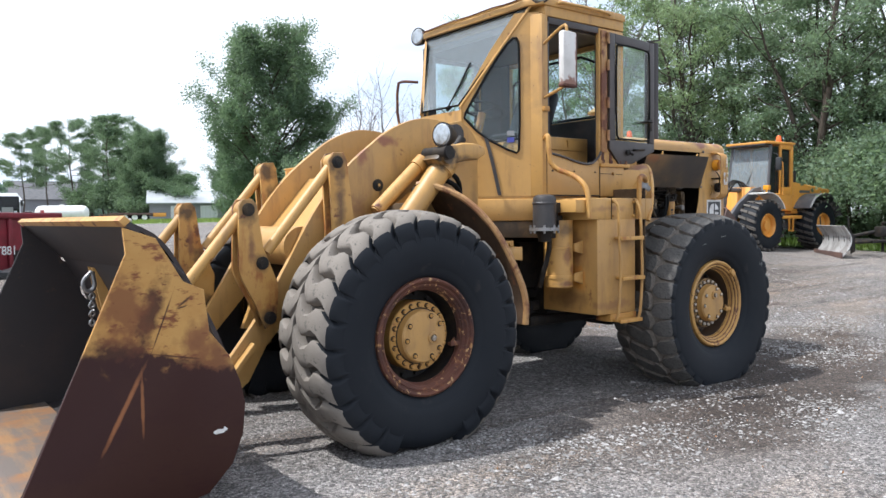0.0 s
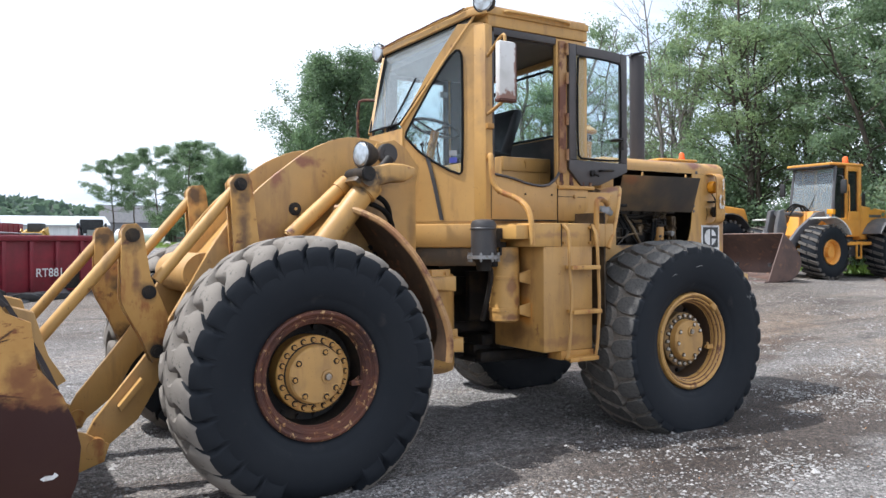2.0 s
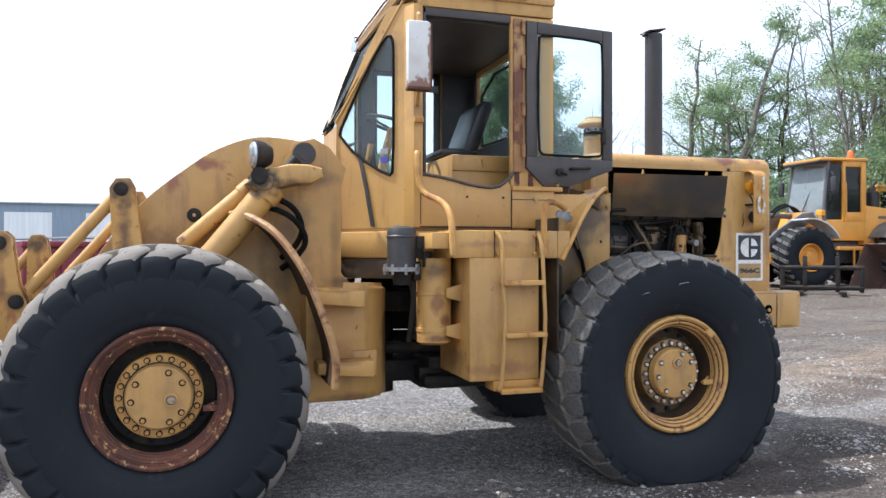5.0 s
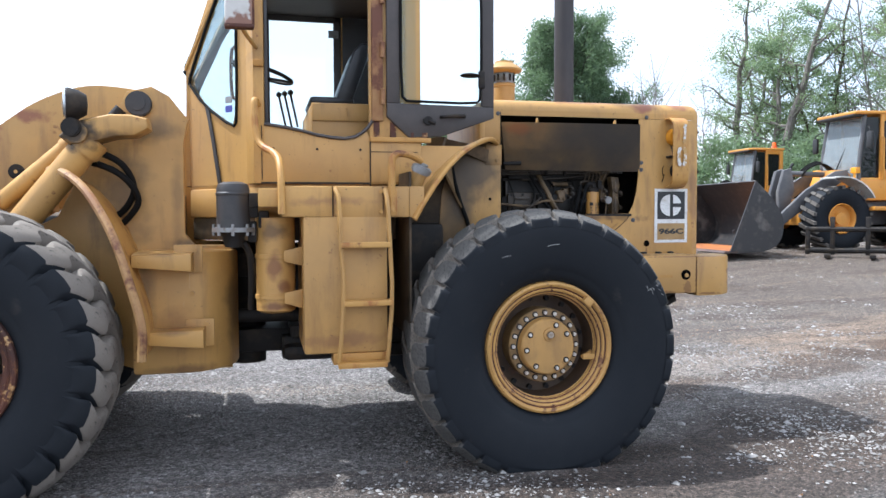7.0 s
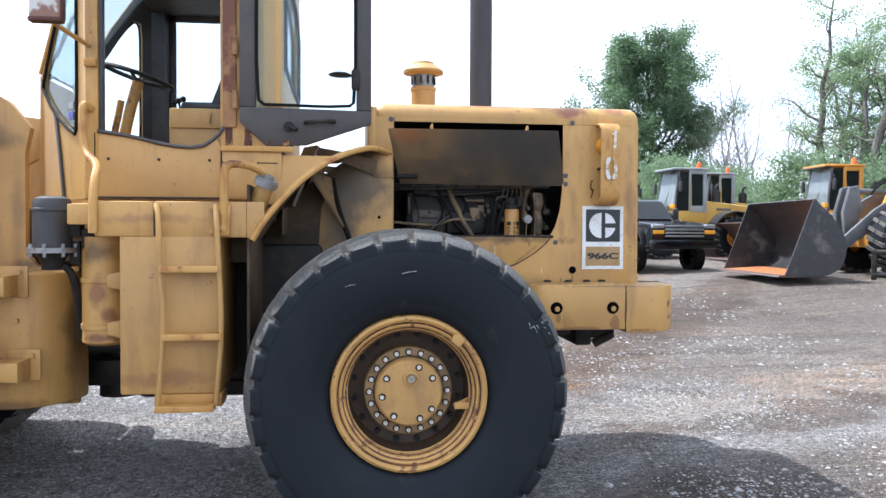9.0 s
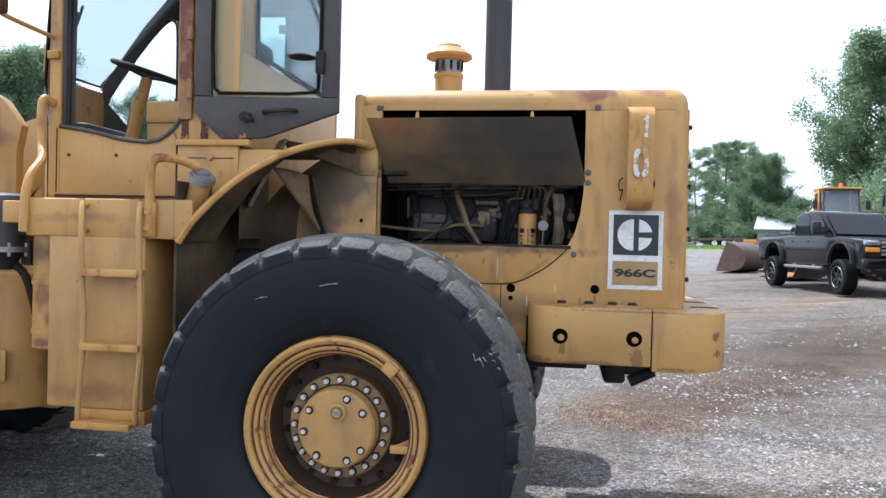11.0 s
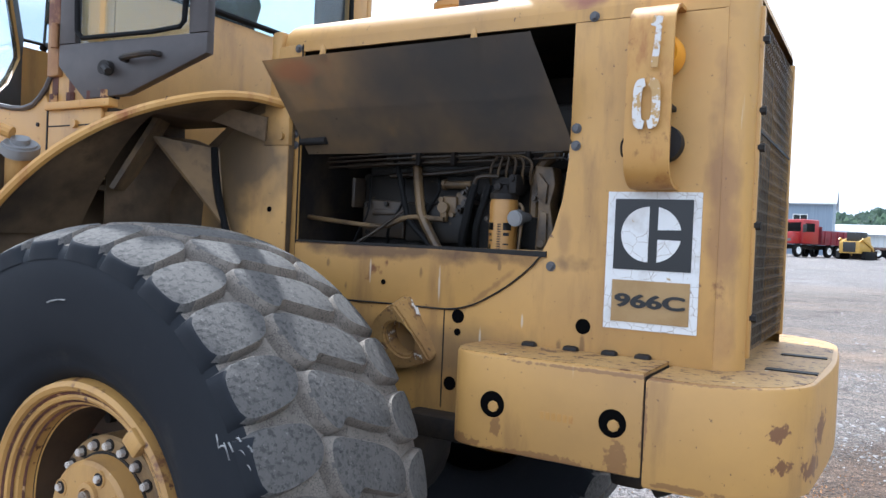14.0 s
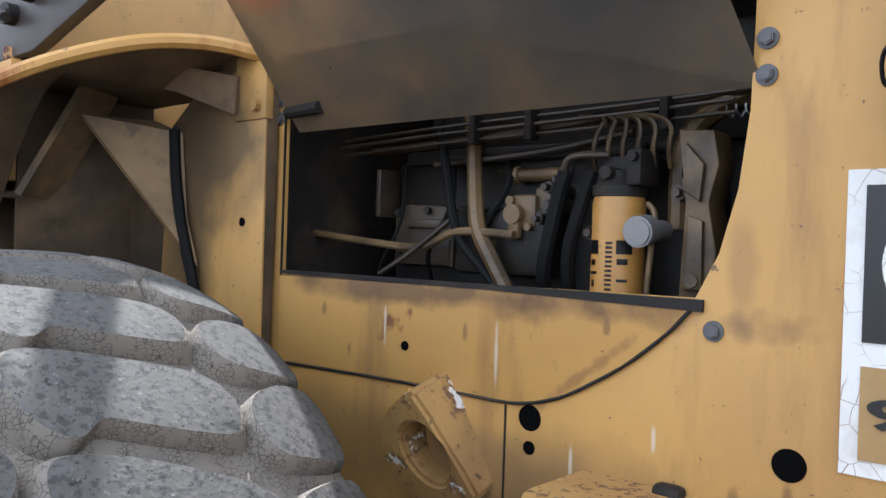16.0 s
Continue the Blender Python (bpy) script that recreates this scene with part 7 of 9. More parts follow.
for name, pts, r, m_ in (
    ("pipe", [(0.298, -0.22, 1.82), (0.312, -0.222, 1.76), (0.338, -0.25, 1.68), (0.375, -0.29, 1.60), (0.390, -0.30, 1.55), (0.43, -0.30, 1.49), (0.475, -0.30, 1.42)], 0.017, pipe_light),
    ("hose", [(0.225, -0.25, 1.81), (0.245, -0.25, 1.74), (0.285, -0.275, 1.66), (0.318, -0.30, 1.59), (0.34, -0.30, 1.53), (0.40, -0.30, 1.478), (0.45, -0.30, 1.43)], 0.010, rubber),
    ("pipe", [(-0.14, -0.30, 1.540), (0.05, -0.30, 1.522), (0.235, -0.30, 1.508), (0.285, -0.30, 1.530), (0.34, -0.305, 1.552), (0.48, -0.30, 1.543)], 0.009, pipe_light),
    ("pipe", [(0.14, -0.33, 1.45), (0.22, -0.315, 1.50), (0.32, -0.30, 1.575)], 0.006, pipe_mat),
    ("hose", [(0.555, -0.28, 1.41), (0.565, -0.33, 1.47), (0.585, -0.33, 1.56), (0.598, -0.325, 1.63), (0.605, -0.32, 1.66)], 0.014, rubber),
    ("hose", [(0.605, -0.28, 1.41), (0.61, -0.32, 1.50), (0.64, -0.32, 1.60), (0.655, -0.31, 1.66)], 0.013, rubber),
    ("pipe", [(0.797, -0.25, 1.56), (0.797, -0.25, 1.68), (0.815, -0.25, 1.73), (0.85, -0.25, 1.765), (0.92, -0.22, 1.80)], 0.021, pipe_light),
    ("pipe", [(0.783, -0.35, 1.40), (0.792, -0.35, 1.52), (0.795, -0.34, 1.585), (0.775, -0.33, 1.60)], 0.005, pipe_light),
    ("pipe", [(0.600, -0.32, 1.655), (0.61, -0.325, 1.685), (0.64, -0.325, 1.690), (0.68, -0.30, 1.69)], 0.007, pipe_mat),
    ("pipe", [(0.02, -0.24, 1.735), (0.5, -0.26, 1.75), (0.95, -0.25, 1.80)], 0.010, pipe_mat),
    ("pipe", [(0.20, -0.22, 1.70), (0.5, -0.24, 1.71), (0.70, -0.24, 1.74)], 0.008, pipe_mat)):
    part(name, tube(pts, r, 8, 2), m_, eng, local=True)
for i in range(6):
    x = 0.645 + 0.029 * i
    part("injector_line", tube([(x, -0.28, 1.665), (x + 0.004, -0.30, 1.70), (x + 0.012, -0.30, 1.735), (x + 0.03 - 0.012 * i, -0.29, 1.760), (x - 0.05 - 0.03 * i, -0.25, 1.772)], 0.0045, 6, 2), pipe_light, eng, local=True)
for k in range(6):
    x0 = 0.05 + 0.15 * k
    part("wiring", tube([(x0, -0.22, 1.40 + 0.03 * (k % 4)), (x0 + 0.04, -0.29, 1.46 + 0.05 * (k % 3)), (x0 + 0.09, -0.26, 1.56 + 0.04 * (k % 5)), (x0 + 0.05, -0.21, 1.70)], 0.004 + 0.0015 * (k % 3), 6, 2), rubber, eng, local=True)
part("block_casting", merge(plate([(0.09, 1.47), (0.09, 1.60), (0.13, 1.612), (0.40, 1.600), (0.43, 1.56), (0.43, 1.47)], "y", -0.235, -0.195, 0.010), box(0.14, 0.25, -0.248, -0.23, 1.555, 1.575, 0.004), box(0.27, 0.285, -0.25, -0.23, 1.47, 1.60, 0.004), box(0.06, 0.075, -0.27, -0.20, 1.58, 1.69, 0.004)), pipe_mat, eng, "dirty brown block casting", True)
for x, z in ((0.11, 1.59), (0.20, 1.595), (0.31, 1.59), (0.40, 1.58), (0.12, 1.49), (0.41, 1.49)):
    part("casting_bolt", cyl((x, -0.248, z), (x, -0.230, z), 0.009, 6), engine_mat, eng, local=True)
for z, y in ((1.775, -0.27), (1.758, -0.28), (1.740, -0.27)):
    part("fuel_rail", tube([(-0.05, y, z - 0.012), (0.3, y - 0.005, z), (0.66, y, z + 0.006), (0.90, y - 0.01, z + 0.012)], 0.0045, 6, 1), pipe_mat, eng, local=True)
for x in (0.36, 0.50, 0.78):
    part("rail_clamp", box(x - 0.008, x + 0.008, -0.296, -0.262, 1.73, 1.79, 0.003), grime_shade, eng, local=True)
part("valve_cover", box(0.10, 0.80, -0.215, 0.10, 1.70, 1.735, 0.012), engine_mat, eng, local=True)
for x, z, s_ in ((0.56, 1.60, 0.016), (0.555, 1.635, 0.012), (0.535, 1.575, 0.011), (0.635, 1.625, 0.012), (0.65, 1.55, 0.014), (0.93, 1.60, 0.022), (0.93, 1.50, 0.018), (0.815, 1.62, 0.014)):
    part("engine_fitting", merge(cyl((x, -0.30, z), (x, -0.22, z), s_, 8), cyl((x, -0.315, z), (x, -0.30, z), s_ * 0.6, 6), cyl((x - s_ * 0.4, -0.27, z + s_ * 2), (x, -0.27, z), s_ * 0.5, 6)), pipe_mat, eng, local=True)
part("spring", tube([(0.86 + 0.004 * k, -0.27 + 0.010 * math.cos(k * 1.6), 1.755 + 0.010 * math.sin(k * 1.6)) for k in range(26)], 0.002, 5, 0), galv, eng, "thin grey coil spring", True)
part("wire_loop", tube([(1.17, -0.48, 1.79), (1.15, -0.50, 1.77), (1.155, -0.50, 1.72), (1.175, -0.49, 1.74), (1.16, -0.48, 1.68)], 0.003, 6), rubber, loader, "loose wire loop")


# ---- machines in the yard ----
def far_wheel(root, x, y, R=0.78, w=0.58, out=-1):
    prof = [(0.34, -w * 0.36), (0.42, -w * 0.45), (0.55, -w * 0.5), (0.66, -w * 0.48), (R - 0.05, -w * 0.42), (R - 0.03, -w * 0.2), (R - 0.03, w * 0.2), (R - 0.05, w * 0.42), (0.5, w * 0.5), (0.3, w * 0.3)]
    wheel = part("wheel", lathe([(0.36, -w * 0.42), (0.345, -w * 0.46), (0.32, -w * 0.40), (0.30, -w * 0.22), (0.16, -w * 0.20), (0.14, -w * 0.36), (0.0, -w * 0.38)], 32), orange, root, "orange steel rim")
    wheel.matrix_basis = pose(x, y, R - 0.02, 0, 0, 0 if out < 0 else 180)
    wheel.matrix_parent_inverse = Matrix()
    part("tyre", lathe(prof, 40), sidewall, wheel, "black rubber tyre", True)
    lug = bmesh.new()
    for y0, y1, a in ((-w * 0.5, -0.02, 0.0), (0.02, w * 0.5, 0.13)):
        vs = []
        for yy, dd in ((y0, 0.0), (y1, 0.12)):
            for aa in (-0.055, 0.055):
                vs.append([lug.verts.new((r * math.sin(aa + a + dd), yy, r * math.cos(aa + a + dd))) for r in (R - 0.08, R)])
        a0, a1, b0, b1 = vs
        for f in ((a0[1], a1[1], b1[1], b0[1]), (a0[0], a0[1], b0[1], b0[0]), (a1[0], a1[1], b1[1], b1[0]), (a0[0], a1[0], a1[1], a0[1]), (b0[0], b1[0], b1[1], b0[1])):
            lug.faces.new(f)
    me = finish(lug)
    for i in range(22):
        ob = link_mesh("tread_lug", me, lug_dark, wheel, local=True)
        ob.matrix_basis = Matrix.Rotation(2 * math.pi * i / 22, 4, "Y")


def yard_loader(at, bucket_mat, label, tall=1.45, cab_mat=None, body_mat=None):
    """A newer wheel loader that faces -x, built round its middle."""
    cab_mat, body_mat = cab_mat or orange, body_mat or orange
    root = thing("wheel_loader", at, label, "wheel loader", "loaders parked in a row")

    def p(name, bm, m, lab="", under=None):
        return part(name, bm, m, under or root, lab, True)

    for x in (-1.6, 1.4):
        for y in (-1.0, 1.0):
            far_wheel(root, x, y, out=-1 if y < 0 else 1)
    p("front_frame", merge(box(-2.2, -0.5, -0.5, 0.5, 0.6, 1.25, 0.03), plate([(-1.5, 1.2), (-0.6, 1.2), (-0.6, 1.75), (-0.9, 1.95), (-1.2, 1.95)], "y", -0.38, 0.38, 0.02)), body_mat)
    p("rear_frame", box(-0.6, 3.0, -0.5, 0.5, 0.6, 1.2, 0.03), machine_grey)
    p("rear_body", plate([(0.45, 1.1), (2.75, 1.1), (2.85, 1.55), (2.7, 1.92), (0.45, 2.15)], "y", -0.72, 0.72, 0.08), body_mat, "engine cover")
    for k in range(5):
        p("grille_slat", box(2.84, 2.865, -0.5, 0.5, 1.22 + 0.1 * k, 1.27 + 0.1 * k, 0.006), machine_grey, "dark grille slat")
    p("muffler", merge(cyl((1.15, -0.25, 2.0), (1.15, -0.25, 2.55), 0.17, 18, bev=0.03), tube([(1.15, -0.25, 2.55), (1.15, -0.25, 2.72), (1.25, -0.25, 2.82)], 0.05, 8, 1)), grey_plastic, "black muffler")
    p("vent", box(1.6, 2.4, -0.735, -0.72, 1.45, 1.75, 0.004), machine_grey, "grey louvred vent")
    p("stripe", box(0.9, 1.5, -0.728, -0.72, 1.78, 1.86, 0), machine_grey, "dark lettering bar")
    p("belly_step", merge(box(-0.55, 0.6, -1.0, -0.55, 0.95, 1.05, 0.01), box(-0.1, 0.1, -1.02, -0.95, 0.55, 0.6, 0.005), box(-0.12, -0.09, -1.02, -0.96, 0.55, 1.0, 0.004), box(0.09, 0.12, -1.02, -0.96, 0.55, 1.0, 0.004)), body_mat, "steps")
    for s in (-1, 1):
        rows = [[(1.4 + 0.98 * math.cos(a), s * y, 0.78 + 0.98 * math.sin(a)) for y in (0.70, 1.0, 1.32)] for a in np.linspace(0.2, 2.6, 12)]
        p("rear_fender", sheet(rows, 0.03), machine_grey, "grey rear fender")
        rows = [[(-1.6 + 0.96 * math.cos(a), s * y, 0.80 + 0.96 * math.sin(a)) for y in (0.70, 1.0, 1.28)] for a in np.linspace(0.5, 1.8, 8)]
        p("front_fender", sheet(rows, 0.03), white_paint, "pale front fender")
        armp = [(-1.0, 1.95), (-1.35, 1.90), (-2.1, 1.45), (-2.9, 0.75), (-3.35, 0.45), (-3.30, 0.28), (-3.1, 0.30), (-2.5, 0.75), (-1.9, 1.15), (-1.2, 1.62), (-0.95, 1.75)]
        p("lift_arm", plate(armp, "y", s * 0.50, s * 0.60, 0.01), machine_grey, "dark grey lift arm")
        p("lift_cylinder", cyl((-0.9, s * 0.62, 1.0), (-2.1, s * 0.62, 1.2), 0.07, 14), machine_grey)
    p("tilt_lever", merge(plate([(-2.45, 1.95), (-2.25, 2.0), (-2.15, 1.5), (-2.35, 0.8), (-2.55, 0.8), (-2.6, 1.4)], "y", -0.22, -0.10, 0.02), plate([(-2.45, 1.95), (-2.25, 2.0), (-2.15, 1.5), (-2.35, 0.8), (-2.55, 0.8), (-2.6, 1.4)], "y", 0.10, 0.22, 0.02), cyl((-2.35, 0, 1.88), (-1.1, 0, 1.85), 0.07, 14)), machine_grey, "dark grey tilt lever")
    for k in range(3):
        p("hose", tube([(-1.0, -0.1 + 0.1 * k, 1.95), (-1.3, -0.1 + 0.1 * k, 2.15 + 0.04 * k), (-1.7, -0.1 + 0.1 * k, 2.05), (-1.9, -0.1 + 0.1 * k, 1.8)], 0.025, 6, 2), rubber)
    base = p("cab", plate([(-0.78, 1.2), (0.46, 1.2), (0.46, 1.75), (-0.76, 1.75)], "y", -0.75, 0.75, 0.03), body_mat, "cab")
    for s in (-1, 1):
        p("cab_post", tube([(-0.76, s * 0.70, 1.7), (-0.78, s * 0.70, 2.2), (-0.62, s * 0.68, 3.28)], 0.045, 8, 1), machine_grey, "dark windscreen post", base)
        p("cab_post", merge(box(-0.24, -0.15, s * 0.73 - 0.03, s * 0.73 + 0.03, 1.7, 3.30, 0.01), box(0.34, 0.48, s * 0.72 - 0.04, s * 0.72 + 0.04, 1.7, 3.30, 0.01), box(-0.15, 0.34, s * 0.73 - 0.03, s * 0.73 + 0.03, 1.70, 1.95, 0.01), box(-0.15, 0.34, s * 0.73 - 0.03, s * 0.73 + 0.03, 3.14, 3.30, 0.01)), cab_mat, "cab post and door frame", base)
        q = p("cab_glass", plate([(-0.74, 1.75), (0.42, 1.75), (0.42, 3.22), (-0.60, 3.22), (-0.76, 2.2)], "y", s * 0.70, s * 0.705), glass_dark, "side glass", base)
        q.visible_shadow = False
        p("mirror", merge(tube([(-0.6, s * 0.75, 3.0), (-0.75, s * 1.0, 2.95), (-0.75, s * 1.02, 2.8)], 0.015, 6, 1), box(-0.78, -0.70, s * 1.02 - 0.09, s * 1.02 + 0.09, 2.45, 2.85, 0.03)), grey_plastic, "black mirror", base)
        p("hand_rail", tube([(-0.20, s * 0.80, 1.7), (-0.20, s * 0.83, 1.75), (-0.20, s * 0.83, 2.7), (-0.20, s * 0.78, 2.75)], 0.02, 6, 1), body_mat, "orange rail", base)
        p("headlamp", merge(box(-0.95, -0.82, s * 0.72 - 0.1, s * 0.72 + 0.1, 1.85, 2.0, 0.02), cyl((-0.9, s * 0.72, 1.5), (-0.9, s * 0.72, 1.9), 0.03, 8)), amber, "amber and clear lamps", base)
    q = p("windscreen", sheet([[(x, y, z) for y in (-0.66, 0, 0.66)] for x, z in ((-0.77, 1.75), (-0.79, 2.2), (-0.63, 3.24))], 0.01), pale_glass, "windscreen pale with painted sky reflection", base)
    q.visible_shadow = False
    p("rear_glass", box(0.43, 0.44, -0.66, 0.66, 1.9, 3.2, 0), glass_dark, "rear glass", base)
    p("wiper", tube([(-0.80, 0.2, 1.85), (-0.82, 0.0, 2.1), (-0.72, -0.15, 2.55)], 0.012, 6, 0), rubber, "black wiper", base)
    p("operator_seat", merge(box(-0.25, 0.2, -0.25, 0.25, 1.75, 2.05, 0.04), box(0.12, 0.26, -0.22, 0.22, 2.0, 2.75, 0.05)), vinyl, "dark seat", base)
    p("roof", plate([(-0.92, -0.72), (-0.80, -0.80), (0.52, -0.80), (0.55, -0.70), (0.55, 0.70), (0.52, 0.80), (-0.80, 0.80), (-0.92, 0.72)], "z", 3.29, 3.37, 0.03), cab_mat, "cab roof", base)
    p("visor", box(-0.95, -0.66, -0.70, 0.70, 3.24, 3.295, 0.015), grey_plastic, "black lamp visor", base)
    p("beacon", merge(lathe([(0.0, 3.64), (0.05, 3.63), (0.08, 3.58), (0.085, 3.45)], 16, "z", (0.40, -0.3, 0)), cyl((0.40, -0.3, 3.36), (0.40, -0.3, 3.46), 0.10, 16)), beacon_mat, "orange flashing beacon", base)
    p("exhaust", cyl((1.5, 0.3, 2.0), (1.5, 0.3, 2.6), 0.07, 14), machine_grey)
    shell2 = curve_pts([(-4.0, 0, tall), (-3.62, 0, 0.77 * tall), (-3.32, 0, 0.48 * tall), (-3.36, 0, 0.30), (-3.65, 0, 0.08), (-4.1, 0, 0.03), (-4.6, 0, 0.02)], 4)
    bk = p("bucket", sheet([[(q.x, y, q.z) for y in np.linspace(-1.5, 1.5, 5)] for q in shell2], 0.03), bucket_mat, "steel bucket resting on the ground")
    for s in (-1, 1):
        p("side_plate", plate([(q.x, q.z) for q in shell2], "y", s * 1.5, s * 1.53, 0.0), bucket_mat, "", bk)
    if bucket_mat is bk_black:
        p("floor_plate", plate([(-4.6, 0.034), (-3.75, 0.095), (-3.75, 0.105), (-4.6, 0.044)], "y", -1.48, 1.48), worn_orange, "bright rusty floor", bk)
    p("cutting_edge", plate([(-4.75, 0.0), (-4.4, 0.0), (-4.4, 0.05), (-4.72, 0.04)], "y", -1.53, 1.53, 0.004), bk_brown, "rusty cutting edge", bk)
    return root


def on_ground(x, y, turn=0.0, dz=0.0):
    return pose(x, y, ground_z(x, y) + dz, 0, 0, turn)


grey_cab = material("pale_grey_cab_paint", (0.30, 0.31, 0.31), 0.45, layers=[(3, (0.22, 0.225, 0.225), 0.45, 0.7, 6)])
cat_yellow = material("dull_yellow_machine_paint", (0.50, 0.30, 0.055), 0.42, layers=[(2, (0.40, 0.24, 0.05), 0.45, 0.7, 6), (14, (0.18, 0.10, 0.04), 0.66, 0.73, 7)])
la = yard_loader(on_ground(17.4, 8.4, -3), bk_brown, "orange wheel loader with a brown bucket parked on gravel", 1.28)
lb = yard_loader(on_ground(13.4, 11.2, -4), bk_black, "orange wheel loader with a worn black bucket parked on gravel", 1.62)
lc = copy_thing(la, on_ground(17.3, 21.0, -3))
ld = yard_loader(on_ground(12.6, 23.4, 4), bk_black, "yellow wheel loader with a pale grey cab parked in the row", 1.45, grey_cab, cat_yellow)
lg = copy_thing(ld, on_ground(15.4, 26.6, 4))
le = copy_thing(la, on_ground(12.3, 30.6, 88))
lf = copy_thing(la, on_ground(20.8, 16.8, 176))
tagged(lf, "orange wheel loader seen from its rear, parked facing the trees")
tagged(le, "orange wheel loader parked behind the black pickup")

# snow plough lying by the trees
blade_silver = material("scraped_silver_blade", (0.50, 0.50, 0.49), 0.4, 0.3, layers=[(3, (0.30, 0.29, 0.28), 0.45, 0.6, 8, (1, 1, 0.4)), (9, (0.12, 0.08, 0.06), 0.60, 0.68, 8)])
plough = thing("snow_plough", on_ground(16.9, 5.0, -48), "scraped silver snow plough blade on a black tubular frame", "snow plough")
rows = [[(-0.95 + 0.22 * math.sin(a * 1.9), y, 0.06 + 0.82 * a / 1.6) for y in np.linspace(-1.3, 1.3, 8)] for a in np.linspace(0, 1.6, 9)]
part("blade", sheet(rows, 0.02), blade_silver, plough, "curved silver blade", True)
part("cutting_edge", box(-0.99, -0.95, -1.31, 1.31, 0.0, 0.16, 0.006), bk_brown, plough, "rusty cutting edge", True)
for y in np.linspace(-1.2, 1.2, 6):
    part("blade_rib", plate([(-0.72, 0.12), (-0.60, 0.20), (-0.62, 0.62), (-0.76, 0.80)], "y", float(y) - 0.02, float(y) + 0.02), grime_shade, plough, "", True)
for y in (-1.3, 1.3):
    part("marker_rod", tube([(-0.80, y, 0.80), (-0.82, y, 1.15)], 0.018, 6, 0), grime_shade, plough, "black marker rod", True)
part("push_frame", merge(*[tube([(-0.65, y, 0.42), (0.3, y * 0.7, 0.45), (1.1, y * 0.5, 0.35)], 0.045, 8, 0) for y in (-0.9, 0.0, 0.9)], tube([(0.0, -0.9, 0.45), (0.0, 0.9, 0.45)], 0.045, 8, 0), tube([(0.7, -0.6, 0.1), (0.7, -0.6, 0.95), (0.7, 0.6, 0.95), (0.7, 0.6, 0.1)], 0.04, 8, 0), box(0.35, 0.85, -0.3, 0.3, 0.55, 0.85, 0.05), cyl((-0.55, 0.3, 0.5), (0.4, 0.25, 0.7), 0.05, 10)), grime_shade, plough, "black tubular frame", True)
pl2 = copy_thing(plough, on_ground(18.4, 2.4, 30))
forks = thing("pallet_fork_frame", on_ground(11.1, 9.1, -41), "black fork carriage standing on gravel", "fork carriage")
for z in (0.15, 0.62):
    part("cross_bar", tube([(-0.9, 0, z), (0.9, 0, z)], 0.06, 8, 0), grime_shade, forks, "", True)
for x in (-0.85, -0.35, 0.35, 0.85):
    part("upright", box(x - 0.05, x + 0.05, -0.05, 0.05, 0.05, 0.9 if abs(x) < 0.5 else 0.68, 0.02), grime_shade, forks, "", True)
for x in (-0.5, 0.38):
    part("tine", box(x, x + 0.12, -0.55, 0.0, 0.0, 0.08, 0.01), grime_shade, forks, "", True)
loose_bucket = thing("loose_bucket", on_ground(8.2, 27.0, -35), "loose dark rusty bucket lying on gravel", "bucket")
lbp = curve_pts([(-0.6, 0, 1.15), (-0.1, 0, 0.95), (0.15, 0, 0.55), (0.0, 0, 0.18), (-0.4, 0, 0.03), (-1.0, 0, 0.0)], 3)
part("shell", sheet([[(q.x, y, q.z) for y in np.linspace(-1.1, 1.1, 4)] for q in lbp], 0.03), bk_brown, loose_bucket, "", True)
for s in (-1, 1):
    part("side_plate", plate([(q.x, q.z) for q in lbp], "y", s * 1.1, s * 1.13), bk_brown, loose_bucket, "", True)


